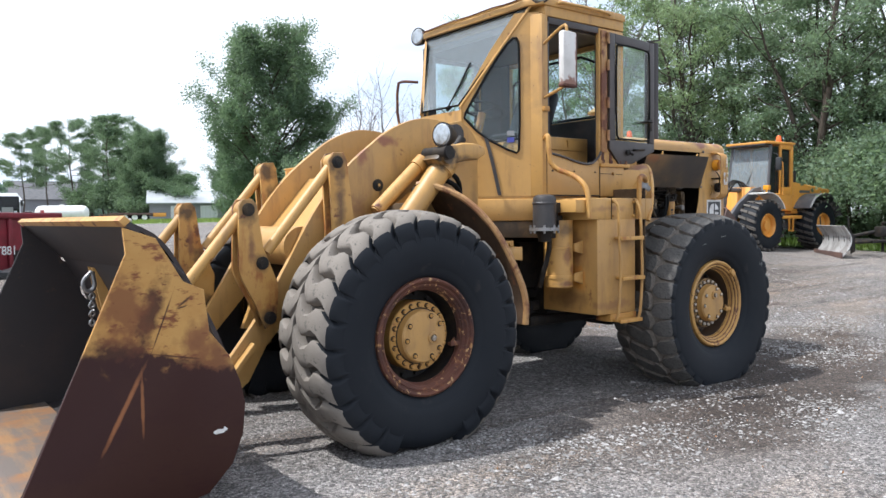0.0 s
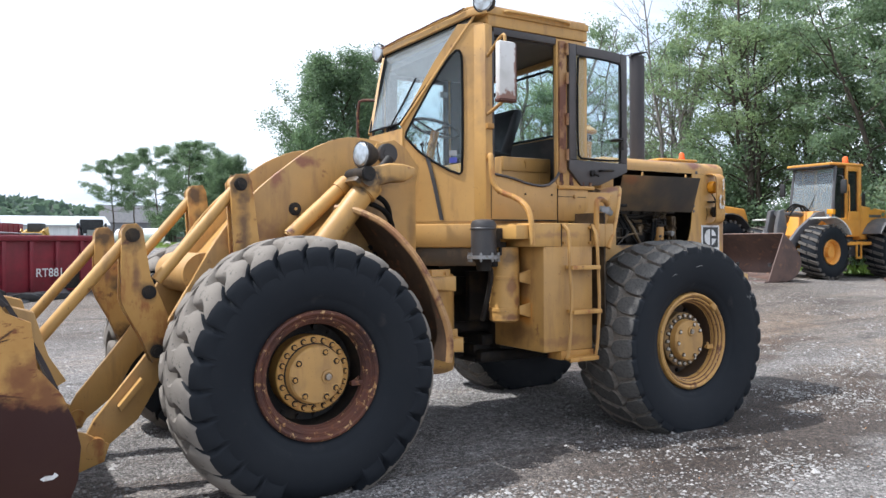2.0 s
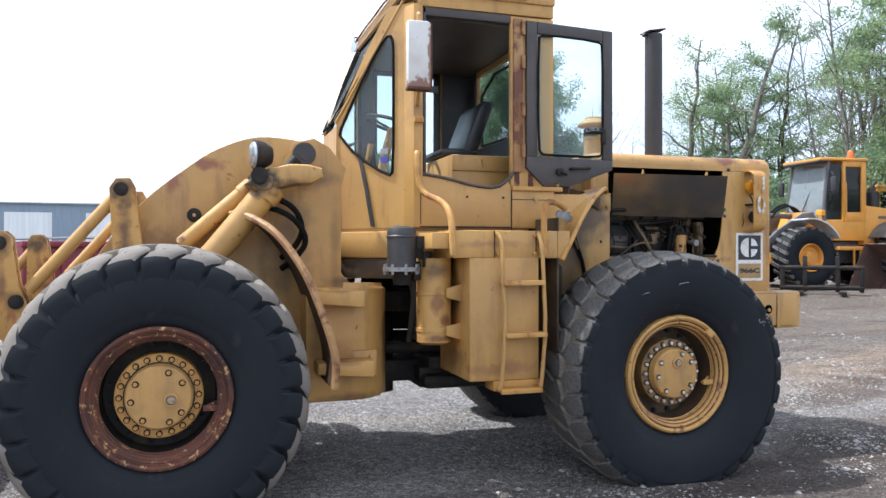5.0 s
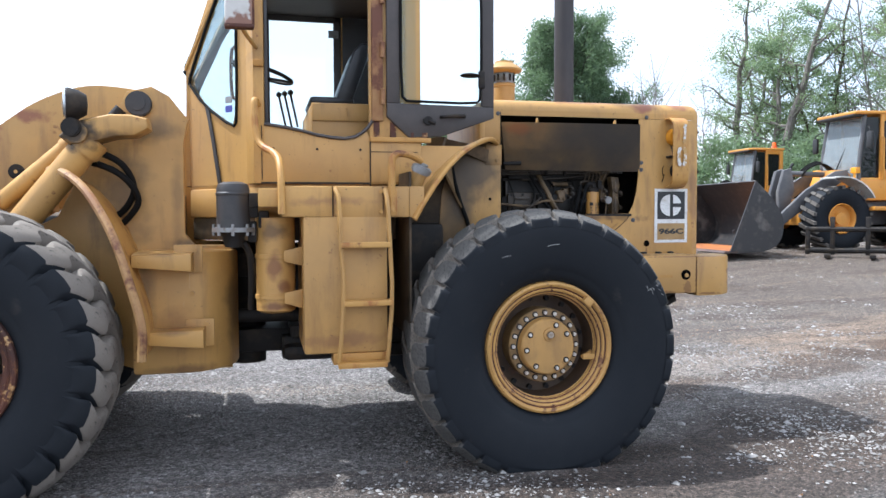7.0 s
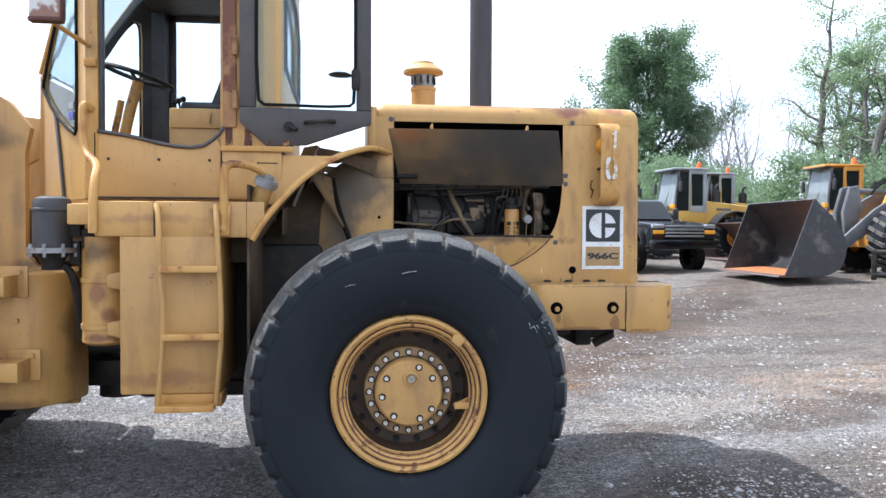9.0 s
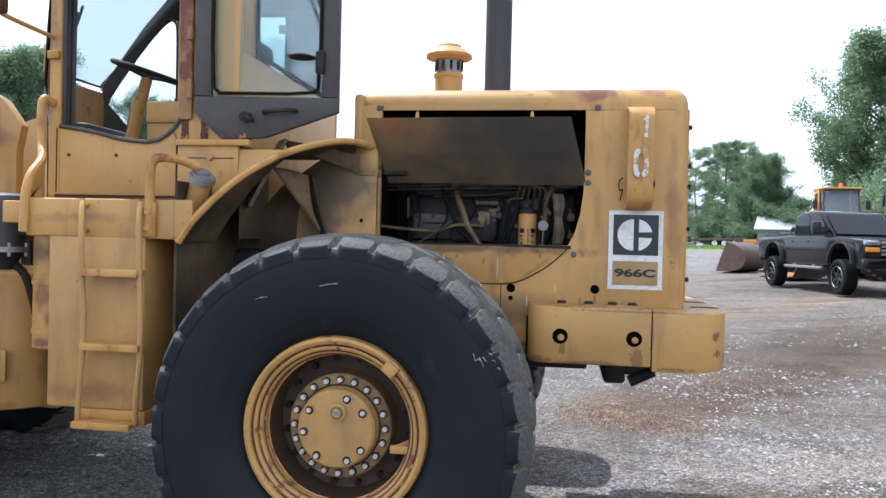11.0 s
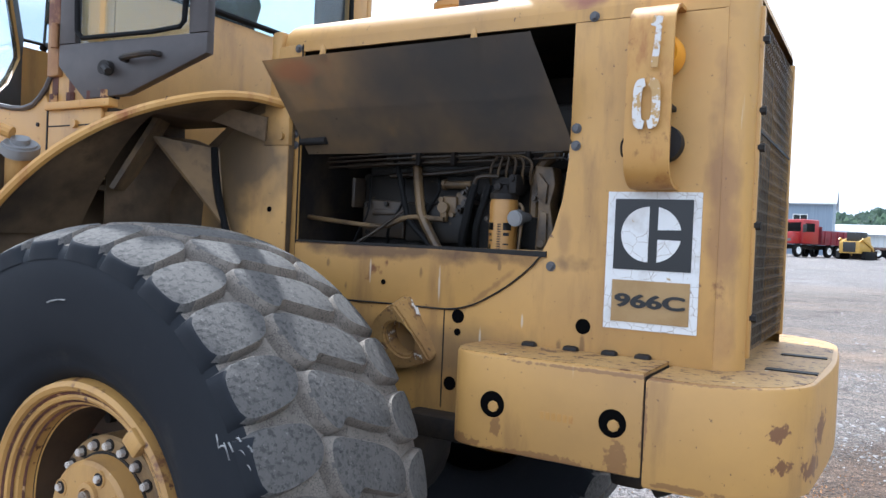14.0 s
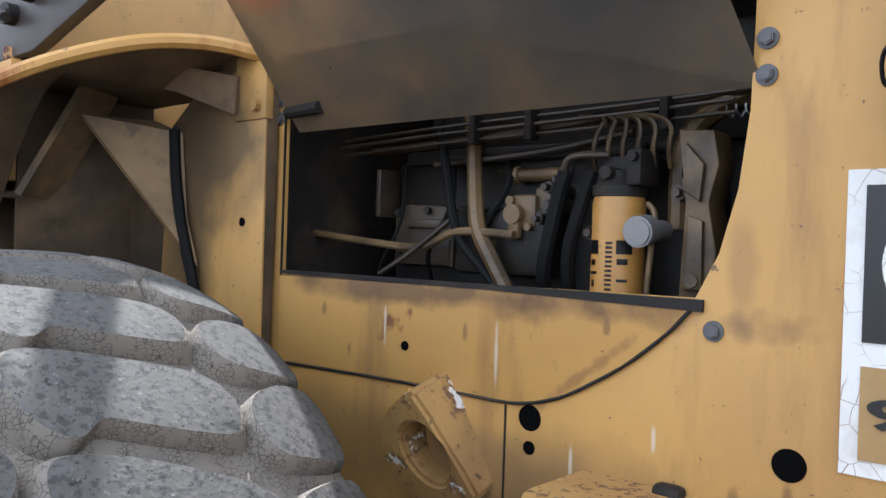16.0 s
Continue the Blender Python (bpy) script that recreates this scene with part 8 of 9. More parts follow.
# ---- black pickup ----
def build_pickup(at):
    root = thing("pickup_truck", at, "lifted glossy black crew-cab pickup truck on off-road tyres", "pickup truck")

    def p(name, bm, m, lab="", under=None):
        return part(name, bm, m, under or root, lab, True)

    def arch(cx, r, z):
        return [(cx + r * math.cos(a), z + r * math.sin(a)) for a in np.linspace(math.pi, 0, 9)]

    lower = [(-2.95, 0.80)] + [(-2.93, 0.72), (-2.50, 0.72)] + arch(-1.95, 0.53, 0.72) + [(-1.0, 0.68), (1.0, 0.68)] + arch(1.82, 0.53, 0.72) + [(2.6, 0.78), (2.98, 0.85), (2.98, 1.40), (1.05, 1.46), (-1.0, 1.46), (-1.9, 1.42), (-2.85, 1.34), (-2.98, 1.15)]
    p("body", plate(lower, "y", -0.98, 0.98, 0.05), truck_black, "glossy black body")
    p("cab", plate([(-1.25, 1.44), (1.05, 1.44), (0.85, 2.02), (0.55, 2.10), (-0.25, 2.12), (-0.60, 2.05)], "y", -0.82, 0.82, 0.07), truck_black, "black cab")
    p("bed_floor", box(1.15, 2.9, -0.82, 0.82, 1.46, 1.50, 0.01), grey_plastic, "black bed cover")
    for s in (-1, 1):
        y = s * 0.825
        p("side_glass", plate([(-0.98, 1.50), (-0.02, 1.50), (-0.02, 2.02), (-0.55, 2.0)], "y", y, y + s * 0.006), glass_dark, "dark front window")
        p("side_glass", plate([(0.05, 1.50), (0.90, 1.50), (0.75, 1.98), (0.05, 2.02)], "y", y, y + s * 0.006), glass_dark, "dark rear window")
        p("mirror", merge(box(-0.95, -0.80, s * 1.02 - 0.12 if s < 0 else 0.98, s * 0.98 if s < 0 else 1.22, 1.50, 1.82, 0.04), box(-0.90, -0.82, min(s * 0.85, s * 1.0), max(s * 0.85, s * 1.0), 1.52, 1.60, 0.02)), grey_plastic, "black tow mirror")
        p("side_step", merge(box(-1.1, 1.0, s * 1.02 - 0.06, s * 1.02 + 0.06, 0.58, 0.66, 0.03), box(-0.6, -0.52, min(s * 0.7, s * 1.0), max(s * 0.7, s * 1.0), 0.60, 0.70, 0.01), box(0.5, 0.58, min(s * 0.7, s * 1.0), max(s * 0.7, s * 1.0), 0.60, 0.70, 0.01)), galv, "bright side step")
        for x in (-0.05, 0.85):
            p("door_handle", box(x - 0.2, x - 0.05, min(s * 0.975, s * 1.0), max(s * 0.975, s * 1.0), 1.28, 1.32, 0.008), truck_black)
        for cx in (-1.95, 1.82):
            rows = [[(cx + 0.60 * math.cos(a), s * yy, 0.72 + 0.60 * math.sin(a)) for yy in (0.94, 1.06)] for a in np.linspace(0.1, math.pi - 0.1, 10)]
            p("arch_flare", sheet(rows, 0.04), grey_plastic, "black wheel-arch flare")
            w = p("wheel", lathe([(0.27, -0.14), (0.25, -0.16), (0.22, -0.10), (0.08, -0.09), (0.06, -0.12), (0.0, -0.12)], 28), truck_black, "black alloy wheel")
            w.matrix_basis = pose(cx, s * 0.93, 0.43, 0, 0, 0 if s < 0 else 180)
            p("tyre", lathe([(0.26, -0.13), (0.33, -0.17), (0.40, -0.165), (0.435, -0.13), (0.44, 0.0), (0.435, 0.13), (0.40, 0.165), (0.26, 0.13)], 36), rubber, "knobbly black tyre", w)
            p("rim_ring", lathe([(0.262, -0.150), (0.255, -0.166), (0.245, -0.150)], 28), galv, "bright rim edge", w)
            for k in range(6):
                sp = p("spoke", box(-0.03, 0.03, -0.13, -0.09, 0.05, 0.25, 0.01), grey_plastic, "", w)
                sp.matrix_basis = Matrix.Rotation(k * math.pi / 3, 4, "Y")
        p("headlamp", merge(box(-2.975, -2.86, min(s * 0.62, s * 0.97), max(s * 0.62, s * 0.97), 1.22, 1.33, 0.02)), lens_glass, "clear head lamp")
        p("indicator", merge(box(-2.985, -2.87, min(s * 0.62, s * 0.96), max(s * 0.62, s * 0.96), 1.06, 1.17, 0.02)), amber, "amber lamp")
        p("fog_lamp", cyl((-3.02, s * 0.72, 0.80), (-3.0, s * 0.72, 0.80), 0.06, 16), lens_glass, "round fog lamp")
    p("windscreen", sheet([[(x, y, z) for y in (-0.74, 0, 0.74)] for x, z in ((-1.24, 1.50), (-0.66, 2.02))], 0.008), glass_dark, "dark windscreen")
    p("front_bumper", box(-3.08, -2.80, -0.99, 0.99, 0.66, 0.92, 0.05), truck_black, "black bumper")
    p("grille", merge(*[box(-3.0, -2.94, -0.60, 0.60, 0.98 + 0.09 * k, 1.035 + 0.09 * k, 0.01) for k in range(4)]), galv, "chrome barred grille")
    p("rear_bumper", box(2.90, 3.05, -0.95, 0.95, 0.72, 0.90, 0.03), grey_plastic, "black rear bumper")
    return root


PKX, PKY, PKT = 8.3, 17.9, 99.0
pickup = build_pickup(pose(PKX, PKY, ground_z(PKX, PKY), 0, 0, PKT))

# ---- roll-off container ----
cont = thing("roll_off_container", on_ground(-4.25, 16.4, 34), "faded dark red steel roll-off waste container", "container")
body = part("body", merge(box(-3.2, 3.2, -0.02, 0.03, 0.15, 1.55, 0.01), box(-3.2, 3.2, 2.2, 2.25, 0.15, 1.55, 0.01), box(-3.2, -3.15, 0, 2.25, 0.15, 1.55, 0.01), box(3.15, 3.2, 0, 2.25, 0.15, 1.55, 0.01), box(-3.2, 3.2, 0, 2.25, 0.12, 0.18, 0)), red_paint, cont, "", True)
for i in range(9):
    part("rib", box(-3.1 + i * 0.77, -2.98 + i * 0.77, -0.10, -0.02, 0.18, 1.45, 0.02), red_paint, cont, "", True)
part("top_rail", merge(box(-3.25, 3.25, -0.12, 0.05, 1.45, 1.60, 0.03), box(-3.25, 3.25, 2.2, 2.3, 1.45, 1.60, 0.03), box(3.15, 3.28, -0.1, 2.3, 1.45, 1.60, 0.03)), red_paint, cont, "", True)
part("door_gap", box(1.7, 2.3, -0.035, -0.022, 0.18, 0.62, 0), grime_shade, cont, "dark pocket", True)
m_letter = pose(1.30, -0.125, 0.62, 90, 0, 0)
ob = lettering("RT881", 0.31, white_decal, cont, m_letter, "white painted number")
ob.data.transform(Matrix.Diagonal((1, 1, 0.2, 1)))
tarp = thing("tarp_heap", on_ground(-4.7, 15.0, 34), "crumpled black plastic sheeting lying on gravel", "tarpaulin")
rng = random.Random(9)
for k in range(5):
    bm = bmesh.new()
    bmesh.ops.create_icosphere(bm, subdivisions=3, radius=0.5)
    for v in bm.verts:
        n3 = noise.noise_vector(v.co * 2.5 + Vector((k * 7, 0, 0)))
        v.co = Vector((v.co.x * 1.7, v.co.y * 0.6, max(-0.02, v.co.z * 0.5))) + n3 * 0.14
        v.co.z = max(0, v.co.z)
    part("fold", bm, vinyl, tarp, "", True).matrix_basis = pose(-1.5 + k * 0.85, rng.uniform(-0.2, 0.2), 0, 0, 0, rng.uniform(-20, 20))
for k in range(6):
    part("plastic_pipe", tube([(-2.6, 2.2 + 0.07 * k, 1.66), (0, 2.25 + 0.09 * k, 1.74 + 0.02 * (k % 3)), (2.9, 2.2 + 0.1 * k, 1.66)], 0.022, 6, 1), galv, cont, "grey plastic pipe on the load", True)


# ---- far yard: tank, trailers, trucks ----
tank = thing("propane_tank", on_ground(7.8, 65.3, -30), "white horizontal gas tank on blocks", "gas tank")
part("shell", lathe([(0.0, -2.1), (0.35, -2.05), (0.55, -1.9), (0.62, -1.6), (0.62, 1.6), (0.55, 1.9), (0.35, 2.05), (0.0, 2.1)], 32, "x", (0, 0, 0.95)), tank_white, tank, "", True)
for x in (-1.2, 1.2):
    part("saddle", box(x - 0.15, x + 0.15, -0.5, 0.5, 0, 0.5, 0.02), galv, tank, "", True)
part("dome", cyl((0, 0, 1.55), (0, 0, 1.68), 0.18, 16), tank_white, tank, "", True)
part("warning_sign", box(-1.5, -1.2, -0.63, -0.62, 0.95, 1.2, 0), truck_red, tank, "small red warning sign", True)
for k in range(5):
    bm = bmesh.new()
    bmesh.ops.create_icosphere(bm, subdivisions=2, radius=0.35)
    for v in bm.verts:
        v.co += noise.noise_vector(v.co * 3 + Vector((k * 5, 1, 2))) * 0.12
        v.co.z *= 0.7
    bo = part("boulder", bm, material("pale_stone", (0.36, 0.34, 0.31), 0.9, layers=[(4, (0.24, 0.23, 0.21), 0.45, 0.65, 6)]) if k == 0 else bpy.data.materials["pale_stone"], None)
    tagged(bo, "pale rounded boulder at the edge of the grass", "boulder", "boulders along the grass")
    bx, by = 6.8 + 1.3 * k, 62.6 - 0.3 * k
    bo.matrix_basis = on_ground(bx, by, 40 * k, 0.16)


def flatbed(at, length=5.5):
    root = thing("flatbed_trailer", at, "low flatbed trailer with dark twin wheels", "trailer", "trailers in the yard")
    part("deck", merge(box(-length / 2, length / 2, -1.2, 1.2, 0.85, 0.98, 0.01), box(-length / 2, length / 2, -1.22, -1.18, 0.75, 0.9, 0.01), box(-length / 2 - 1.0, length / 2, -0.4, -0.3, 0.65, 0.85, 0.01), box(-length / 2 - 1.0, length / 2, 0.3, 0.4, 0.65, 0.85, 0.01)), bk_brown, root, "", True)
    part("end_panel", box(length / 2 - 1.3, length / 2, -1.235, -1.22, 0.55, 0.95, 0.005), orange, root, "orange and black marker board", True)
    for x in (-1.3, -0.35, 0.6):
        for s in (-1, 1):
            w = part("wheel", lathe([(0.28, -0.14), (0.22, -0.15), (0.10, -0.06), (0.0, -0.06)], 20), tank_white, root, "white rim", True)
            w.matrix_basis = pose(x, s * 1.0, 0.48, 0, 0, 0 if s < 0 else 180)
            part("tyre", lathe([(0.27, -0.13), (0.40, -0.15), (0.48, -0.1), (0.48, 0.1), (0.40, 0.15), (0.27, 0.13)], 24), rubber, w, "", True)
    return root


fb = flatbed(on_ground(17.9, 79.4, -14))
fb2 = copy_thing(fb, on_ground(19.5, 49.2, -20))


def truck(at, cab_mat, bed_mat, label):
    root = thing("truck", at, label, "truck", "trucks in the yard")
    part("cab", merge(box(-1.2, 0.8, -1.15, 1.15, 1.0, 2.9, 0.12), box(-2.2, -1.2, -0.95, 0.95, 1.0, 1.9, 0.1)), cab_mat, root, "", True)
    part("windscreen", box(-1.23, -1.205, -0.95, 0.95, 1.95, 2.65, 0.0), glass_dark, root, "dark windscreen", True)
    for s in (-1, 1):
        part("side_glass", box(-0.9, 0.2, min(s * 1.15, s * 1.16), max(s * 1.15, s * 1.16), 1.95, 2.6, 0), glass_dark, root, "dark side window", True)
        part("headlamp", box(-2.22, -2.19, s * 0.7 - 0.15, s * 0.7 + 0.15, 1.2, 1.4, 0), lens_glass, root, "clear head lamp", True)
        for x in (-1.6, 2.2, 3.4):
            w = part("wheel", lathe([(0.28, -0.14), (0.22, -0.15), (0.10, -0.06), (0.0, -0.06)], 20), tank_white, root, "white rim", True)
            w.matrix_basis = pose(x, s * 1.0, 0.5, 0, 0, 0 if s < 0 else 180)
            part("tyre", lathe([(0.27, -0.13), (0.42, -0.16), (0.50, -0.1), (0.50, 0.1), (0.42, 0.16), (0.27, 0.13)], 24), rubber, w, "", True)
        part("mirror", box(-1.4, -1.25, s * 1.35 - 0.12, s * 1.35 + 0.12, 1.9, 2.5, 0.03), grey_plastic, root, "", True)
    part("grille", box(-2.23, -2.2, -0.5, 0.5, 1.1, 1.75, 0.0), galv, root, "grey grille", True)
    part("chassis", box(-2.2, 4.4, -0.45, 0.45, 0.6, 0.95, 0.02), grime_shade, root, "", True)
    part("dump_box", merge(box(1.0, 4.6, -1.2, 1.2, 1.0, 1.1, 0.01), box(1.0, 4.6, -1.2, -1.12, 1.1, 2.1, 0.02), box(1.0, 4.6, 1.12, 1.2, 1.1, 2.1, 0.02), box(1.0, 1.1, -1.2, 1.2, 1.1, 2.4, 0.02), *[box(1.4 + 0.8 * k, 1.5 + 0.8 * k, -1.26, -1.2, 1.0, 2.1, 0.01) for k in range(4)]), bed_mat, root, "", True)
    return root


truck(on_ground(6.5, 85.5, 85), truck_black, red_paint, "black highway truck with red frame seen from the front")
truck(on_ground(-4.3, 64.0, 60), truck_red, red_paint, "red dump truck parked by the blue-grey building")
fb3 = copy_thing(fb, on_ground(2.2, 76.0, 5))


def skid_loader(at):
    """A small tracked loader seen from its rear."""
    root = thing("skid_loader", at, "yellow compact tracked loader parked by the white hall", "loader")
    part("body", merge(box(-0.75, 0.75, -1.2, 0.9, 0.45, 1.35, 0.08), plate([(-1.2, 0.5), (0.9, 0.5), (0.7, 1.75), (-1.15, 1.35)], "x", -0.72, -0.52, 0.03), plate([(-1.2, 0.5), (0.9, 0.5), (0.7, 1.75), (-1.15, 1.35)], "x", 0.52, 0.72, 0.03)), cat_yellow, root, "", True)
    part("cab", box(-0.50, 0.50, -0.55, 0.75, 1.30, 2.05, 0.06), grey_plastic, root, "black caged cab", True)
    part("rear_door", box(-0.45, 0.45, -1.24, -1.19, 0.55, 1.30, 0.02), grey_plastic, root, "black rear door", True)
    for s in (-1, 1):
        part("track", plate([(-1.0, 0.12), (-0.85, 0.0), (0.75, 0.0), (0.95, 0.15), (0.75, 0.62), (-0.8, 0.62)], "x", s * 0.76, s * 1.06, 0.03), rubber, root, "black rubber track", True)
        part("lift_arm", plate([(-1.1, 1.45), (-0.9, 1.62), (0.9, 1.0), (1.5, 0.25), (1.35, 0.2), (0.8, 0.85)], "x", s * 0.76, s * 0.86, 0.01), cat_yellow, root, "", True)
    part("bucket", merge(box(-1.0, 1.0, 1.3, 1.36, 0.05, 0.7, 0.01), plate([(1.3, 0.02), (2.1, 0.02), (2.1, 0.06), (1.3, 0.10)], "x", -1.0, 1.0)), grime_shade, root, "black bucket", True)
    return root


skid_loader(on_ground(-0.3, 63.0, -20))


# ---- buildings ----
def building(name, at, w, d, eave, ridge, wall_mat, roof_mat, label, openings, along="x"):
    root = thing(name, at, label, "building")
    part("wall", merge(box(-w / 2, w / 2, -d / 2, -d / 2 + 0.2, 0, eave, 0), box(-w / 2, w / 2, d / 2 - 0.2, d / 2, 0, eave, 0), plate([(-d / 2 + 0.2, 0), (d / 2 - 0.2, 0), (d / 2 - 0.2, eave), (0, ridge - 0.1), (-d / 2 + 0.2, eave)], "x", -w / 2, -w / 2 + 0.2), plate([(-d / 2 + 0.2, 0), (d / 2 - 0.2, 0), (d / 2 - 0.2, eave), (0, ridge - 0.1), (-d / 2 + 0.2, eave)], "x", w / 2 - 0.2, w / 2)), wall_mat, root, "", True)
    for s in (-1, 1):
        part("roof", plate([(s * (d / 2 + 0.4), eave - 0.15), (s * (d / 2 + 0.4), eave), (0, ridge + 0.1), (0, ridge - 0.05)], "x", -w / 2 - 0.4, w / 2 + 0.4), roof_mat, root, "", True)
    for x, z, ww, hh, kind in openings:
        f = part(kind, merge(box(x - ww / 2 - 0.08, x + ww / 2 + 0.08, -d / 2 - 0.05, -d / 2, z - 0.08, z, 0), box(x - ww / 2 - 0.08, x + ww / 2 + 0.08, -d / 2 - 0.05, -d / 2, z + hh, z + hh + 0.08, 0), box(x - ww / 2 - 0.08, x - ww / 2, -d / 2 - 0.05, -d / 2, z, z + hh, 0), box(x + ww / 2, x + ww / 2 + 0.08, -d / 2 - 0.05, -d / 2, z, z + hh, 0), box(x - 0.03, x + 0.03, -d / 2 - 0.04, -d / 2 - 0.02, z, z + hh, 0)), tank_white, root, "white frame", True)
        part("pane", box(x - ww / 2, x + ww / 2, -d / 2 - 0.03, -d / 2 - 0.01, z, z + hh, 0), glass_dark if kind == "window" else white_steel, f, "", True)
    return root


building("house", on_ground(26.0, 172.0, -10), 13, 9, 4.6, 8.4, siding, roofing, "grey clapboard house behind trees", [(-3.5, 0.9, 1.6, 1.3, "window"), (-1.2, 0.9, 1.0, 1.3, "window"), (2.2, 0.9, 1.6, 1.3, "window"), (4.3, 0.1, 0.9, 2.0, "door")])
building("shed", on_ground(34.5, 108.0, -18), 13, 9, 2.6, 4.4, siding, steel_roof, "open shed with a pale metal roof", [(-2.5, 0.1, 2.2, 2.0, "door"), (1.5, 0.1, 2.2, 2.0, "door")])
building("steel_hall", on_ground(-19.9, 108.0, 2), 31, 17, 6.2, 8.8, blue_steel, steel_roof, "blue-grey steel hall with a dark roof", [(6, 0.1, 5.0, 4.8, "door"), (-3, 0.1, 5.0, 4.8, "door"), (12, 3.6, 1.5, 1.2, "window")])
building("long_hall", on_ground(-12.5, 122.0, -2), 50, 14, 3.0, 4.4, white_steel, steel_roof, "long low white hall below the wooded hill", [(-8, 0.1, 2.5, 2.2, "door"), (6, 0.1, 2.5, 2.2, "door")])


# ---- trees ----
def leaf_mesh(centres, size, rnd, mat):
    """Many small leaf blades, each a folded diamond, as one mesh."""
    n = len(centres)
    c = np.asarray(centres)
    d1 = rnd.normal(size=(n, 3))
    d1 /= np.linalg.norm(d1, axis=1)[:, None]
    d2 = np.cross(d1, rnd.normal(size=(n, 3)))
    d2 /= np.linalg.norm(d2, axis=1)[:, None]
    nrm = np.cross(d1, d2)
    s = size * rnd.uniform(0.6, 1.35, (n, 1))
    v = np.stack([c - d1 * s, c - d2 * s * 0.55 + nrm * s * 0.2, c + d1 * s, c + d2 * s * 0.55 + nrm * s * 0.2], 1).reshape(-1, 3)
    me = bpy.data.meshes.new("leaves")
    me.vertices.add(4 * n)
    me.vertices.foreach_set("co", v.astype(np.float32).ravel())
    me.loops.add(4 * n)
    me.loops.foreach_set("vertex_index", np.arange(4 * n, dtype=np.int32))
    me.polygons.add(n)
    me.polygons.foreach_set("loop_start", np.arange(0, 4 * n, 4, dtype=np.int32))
    me.update(calc_edges=True)
    me.materials.append(mat)
    return me


def limb(bm, pts, r0, r1, n=7):
    rings = []
    up = Vector((0.3, 0.5, 0.2))
    for i, q in enumerate(pts):
        t = i / (len(pts) - 1)
        d = (pts[min(i + 1, len(pts) - 1)] - pts[max(i - 1, 0)]).normalized()
        side = d.cross(up).normalized()
        top = side.cross(d)
        r = r0 + (r1 - r0) * t
        rings.append([bm.verts.new(q + r * (math.cos(a) * side + math.sin(a) * top)) for a in (2 * math.pi * k / n for k in range(n))])
    for a, b in zip(rings, rings[1:]):
        for k in range(n):
            bm.faces.new((a[k], a[(k + 1) % n], b[(k + 1) % n], b[k]))


def build_tree(name, seed, h, crown_r, crown_low, leaves, leaf_size, leaf_mat, bark_mat, label, stems=1, limbs=16, clump=0.75, flat=1.0, trunk=None, upright=0.62):
    rnd = np.random.default_rng(seed)
    rd = random.Random(seed)
    root = thing(name, (0, 0, 0), label, "tree", "trees round the yard")
    bm = bmesh.new()
    tips = []
    for st in range(stems):
        lean = Vector((rd.uniform(-1, 1), rd.uniform(-1, 1), 0)) * (0.06 * h if stems == 1 else 0.16 * h)
        hh = h * (1.0 if st == 0 else rd.uniform(0.7, 0.95))
        line = [Vector((0.25 * st, 0.1 * st, -0.1)) + lean * (k / 9) ** 1.3 + Vector((rd.uniform(-1, 1), rd.uniform(-1, 1), 0)) * 0.012 * h * (k > 0) + Vector((0, 0, hh * 0.93 * k / 9)) for k in range(10)]
        r0 = (trunk or 0.022 * h) * (1.0 if st == 0 else 0.75)
        limb(bm, line, r0, r0 * 0.12, 9)
        for i in range(limbs // stems):
            t = crown_low + (0.98 - crown_low) * ((i + rd.random()) / (limbs // stems))
            k = min(8, int(t * 9))
            p0 = line[k].lerp(line[k + 1], t * 9 - k)
            a = i * 2.4 + rd.uniform(-0.5, 0.5)
            u = (t - crown_low) / (1 - crown_low)
            reach = crown_r * (0.35 + 0.65 * math.sin(math.pi * min(1, 0.22 + 0.78 * u))) * rd.uniform(0.65, 1.15)
            rise = reach * rd.uniform(0.25, 0.75) * flat
            p3 = p0 + Vector((math.cos(a) * reach, math.sin(a) * reach, rise))
            p1, p2 = p0.lerp(p3, 0.35) + Vector((0, 0, -0.04 * reach)), p0.lerp(p3, 0.7) + Vector((rd.uniform(-0.2, 0.2), rd.uniform(-0.2, 0.2), 0.08 * reach))
            rl = r0 * 0.42 * (1 - 0.7 * t)
            limb(bm, [p0, p1, p2, p3], rl, rl * 0.2, 6)
            for q, w in ((p1, 0.5), (p2, 0.9), (p3, 1.0)):
                tips.append((q, w))
            for j in range(4):
                b = a + rd.uniform(-1.2, 1.2)
                s0 = p1.lerp(p3, rd.random())
                ln = reach * rd.uniform(0.25, 0.5)
                s1 = s0 + Vector((math.cos(b) * ln, math.sin(b) * ln, ln * rd.uniform(-0.1, 0.7) * flat))
                limb(bm, [s0, s0.lerp(s1, 0.5) + Vector((0, 0, 0.03)), s1], rl * 0.4, rl * 0.1, 4)
                tips.append((s1, 1.0))
                tips.append((s0.lerp(s1, 0.6), 0.7))
    part("trunk", bm, bark_mat, root, "trunk with limbs", True)
    if leaves:
        pos = np.array([q[:] for q, w in tips])
        wts = np.array([w for q, w in tips])
        pick = rnd.choice(len(pos), leaves, p=wts / wts.sum())
        sub = pos[pick] + np.clip(rnd.normal(size=(leaves, 3)), -1.5, 1.5) * np.array([clump, clump, clump * upright]) * rnd.uniform(0.4, 1.15, (leaves, 1))
        sub[:, 2] = np.maximum(sub[:, 2], 0.25)
        link_mesh("crown", leaf_mesh(sub, leaf_size, rnd, leaf_mat), leaf_mat, root, "leafy crown", True)
    return root


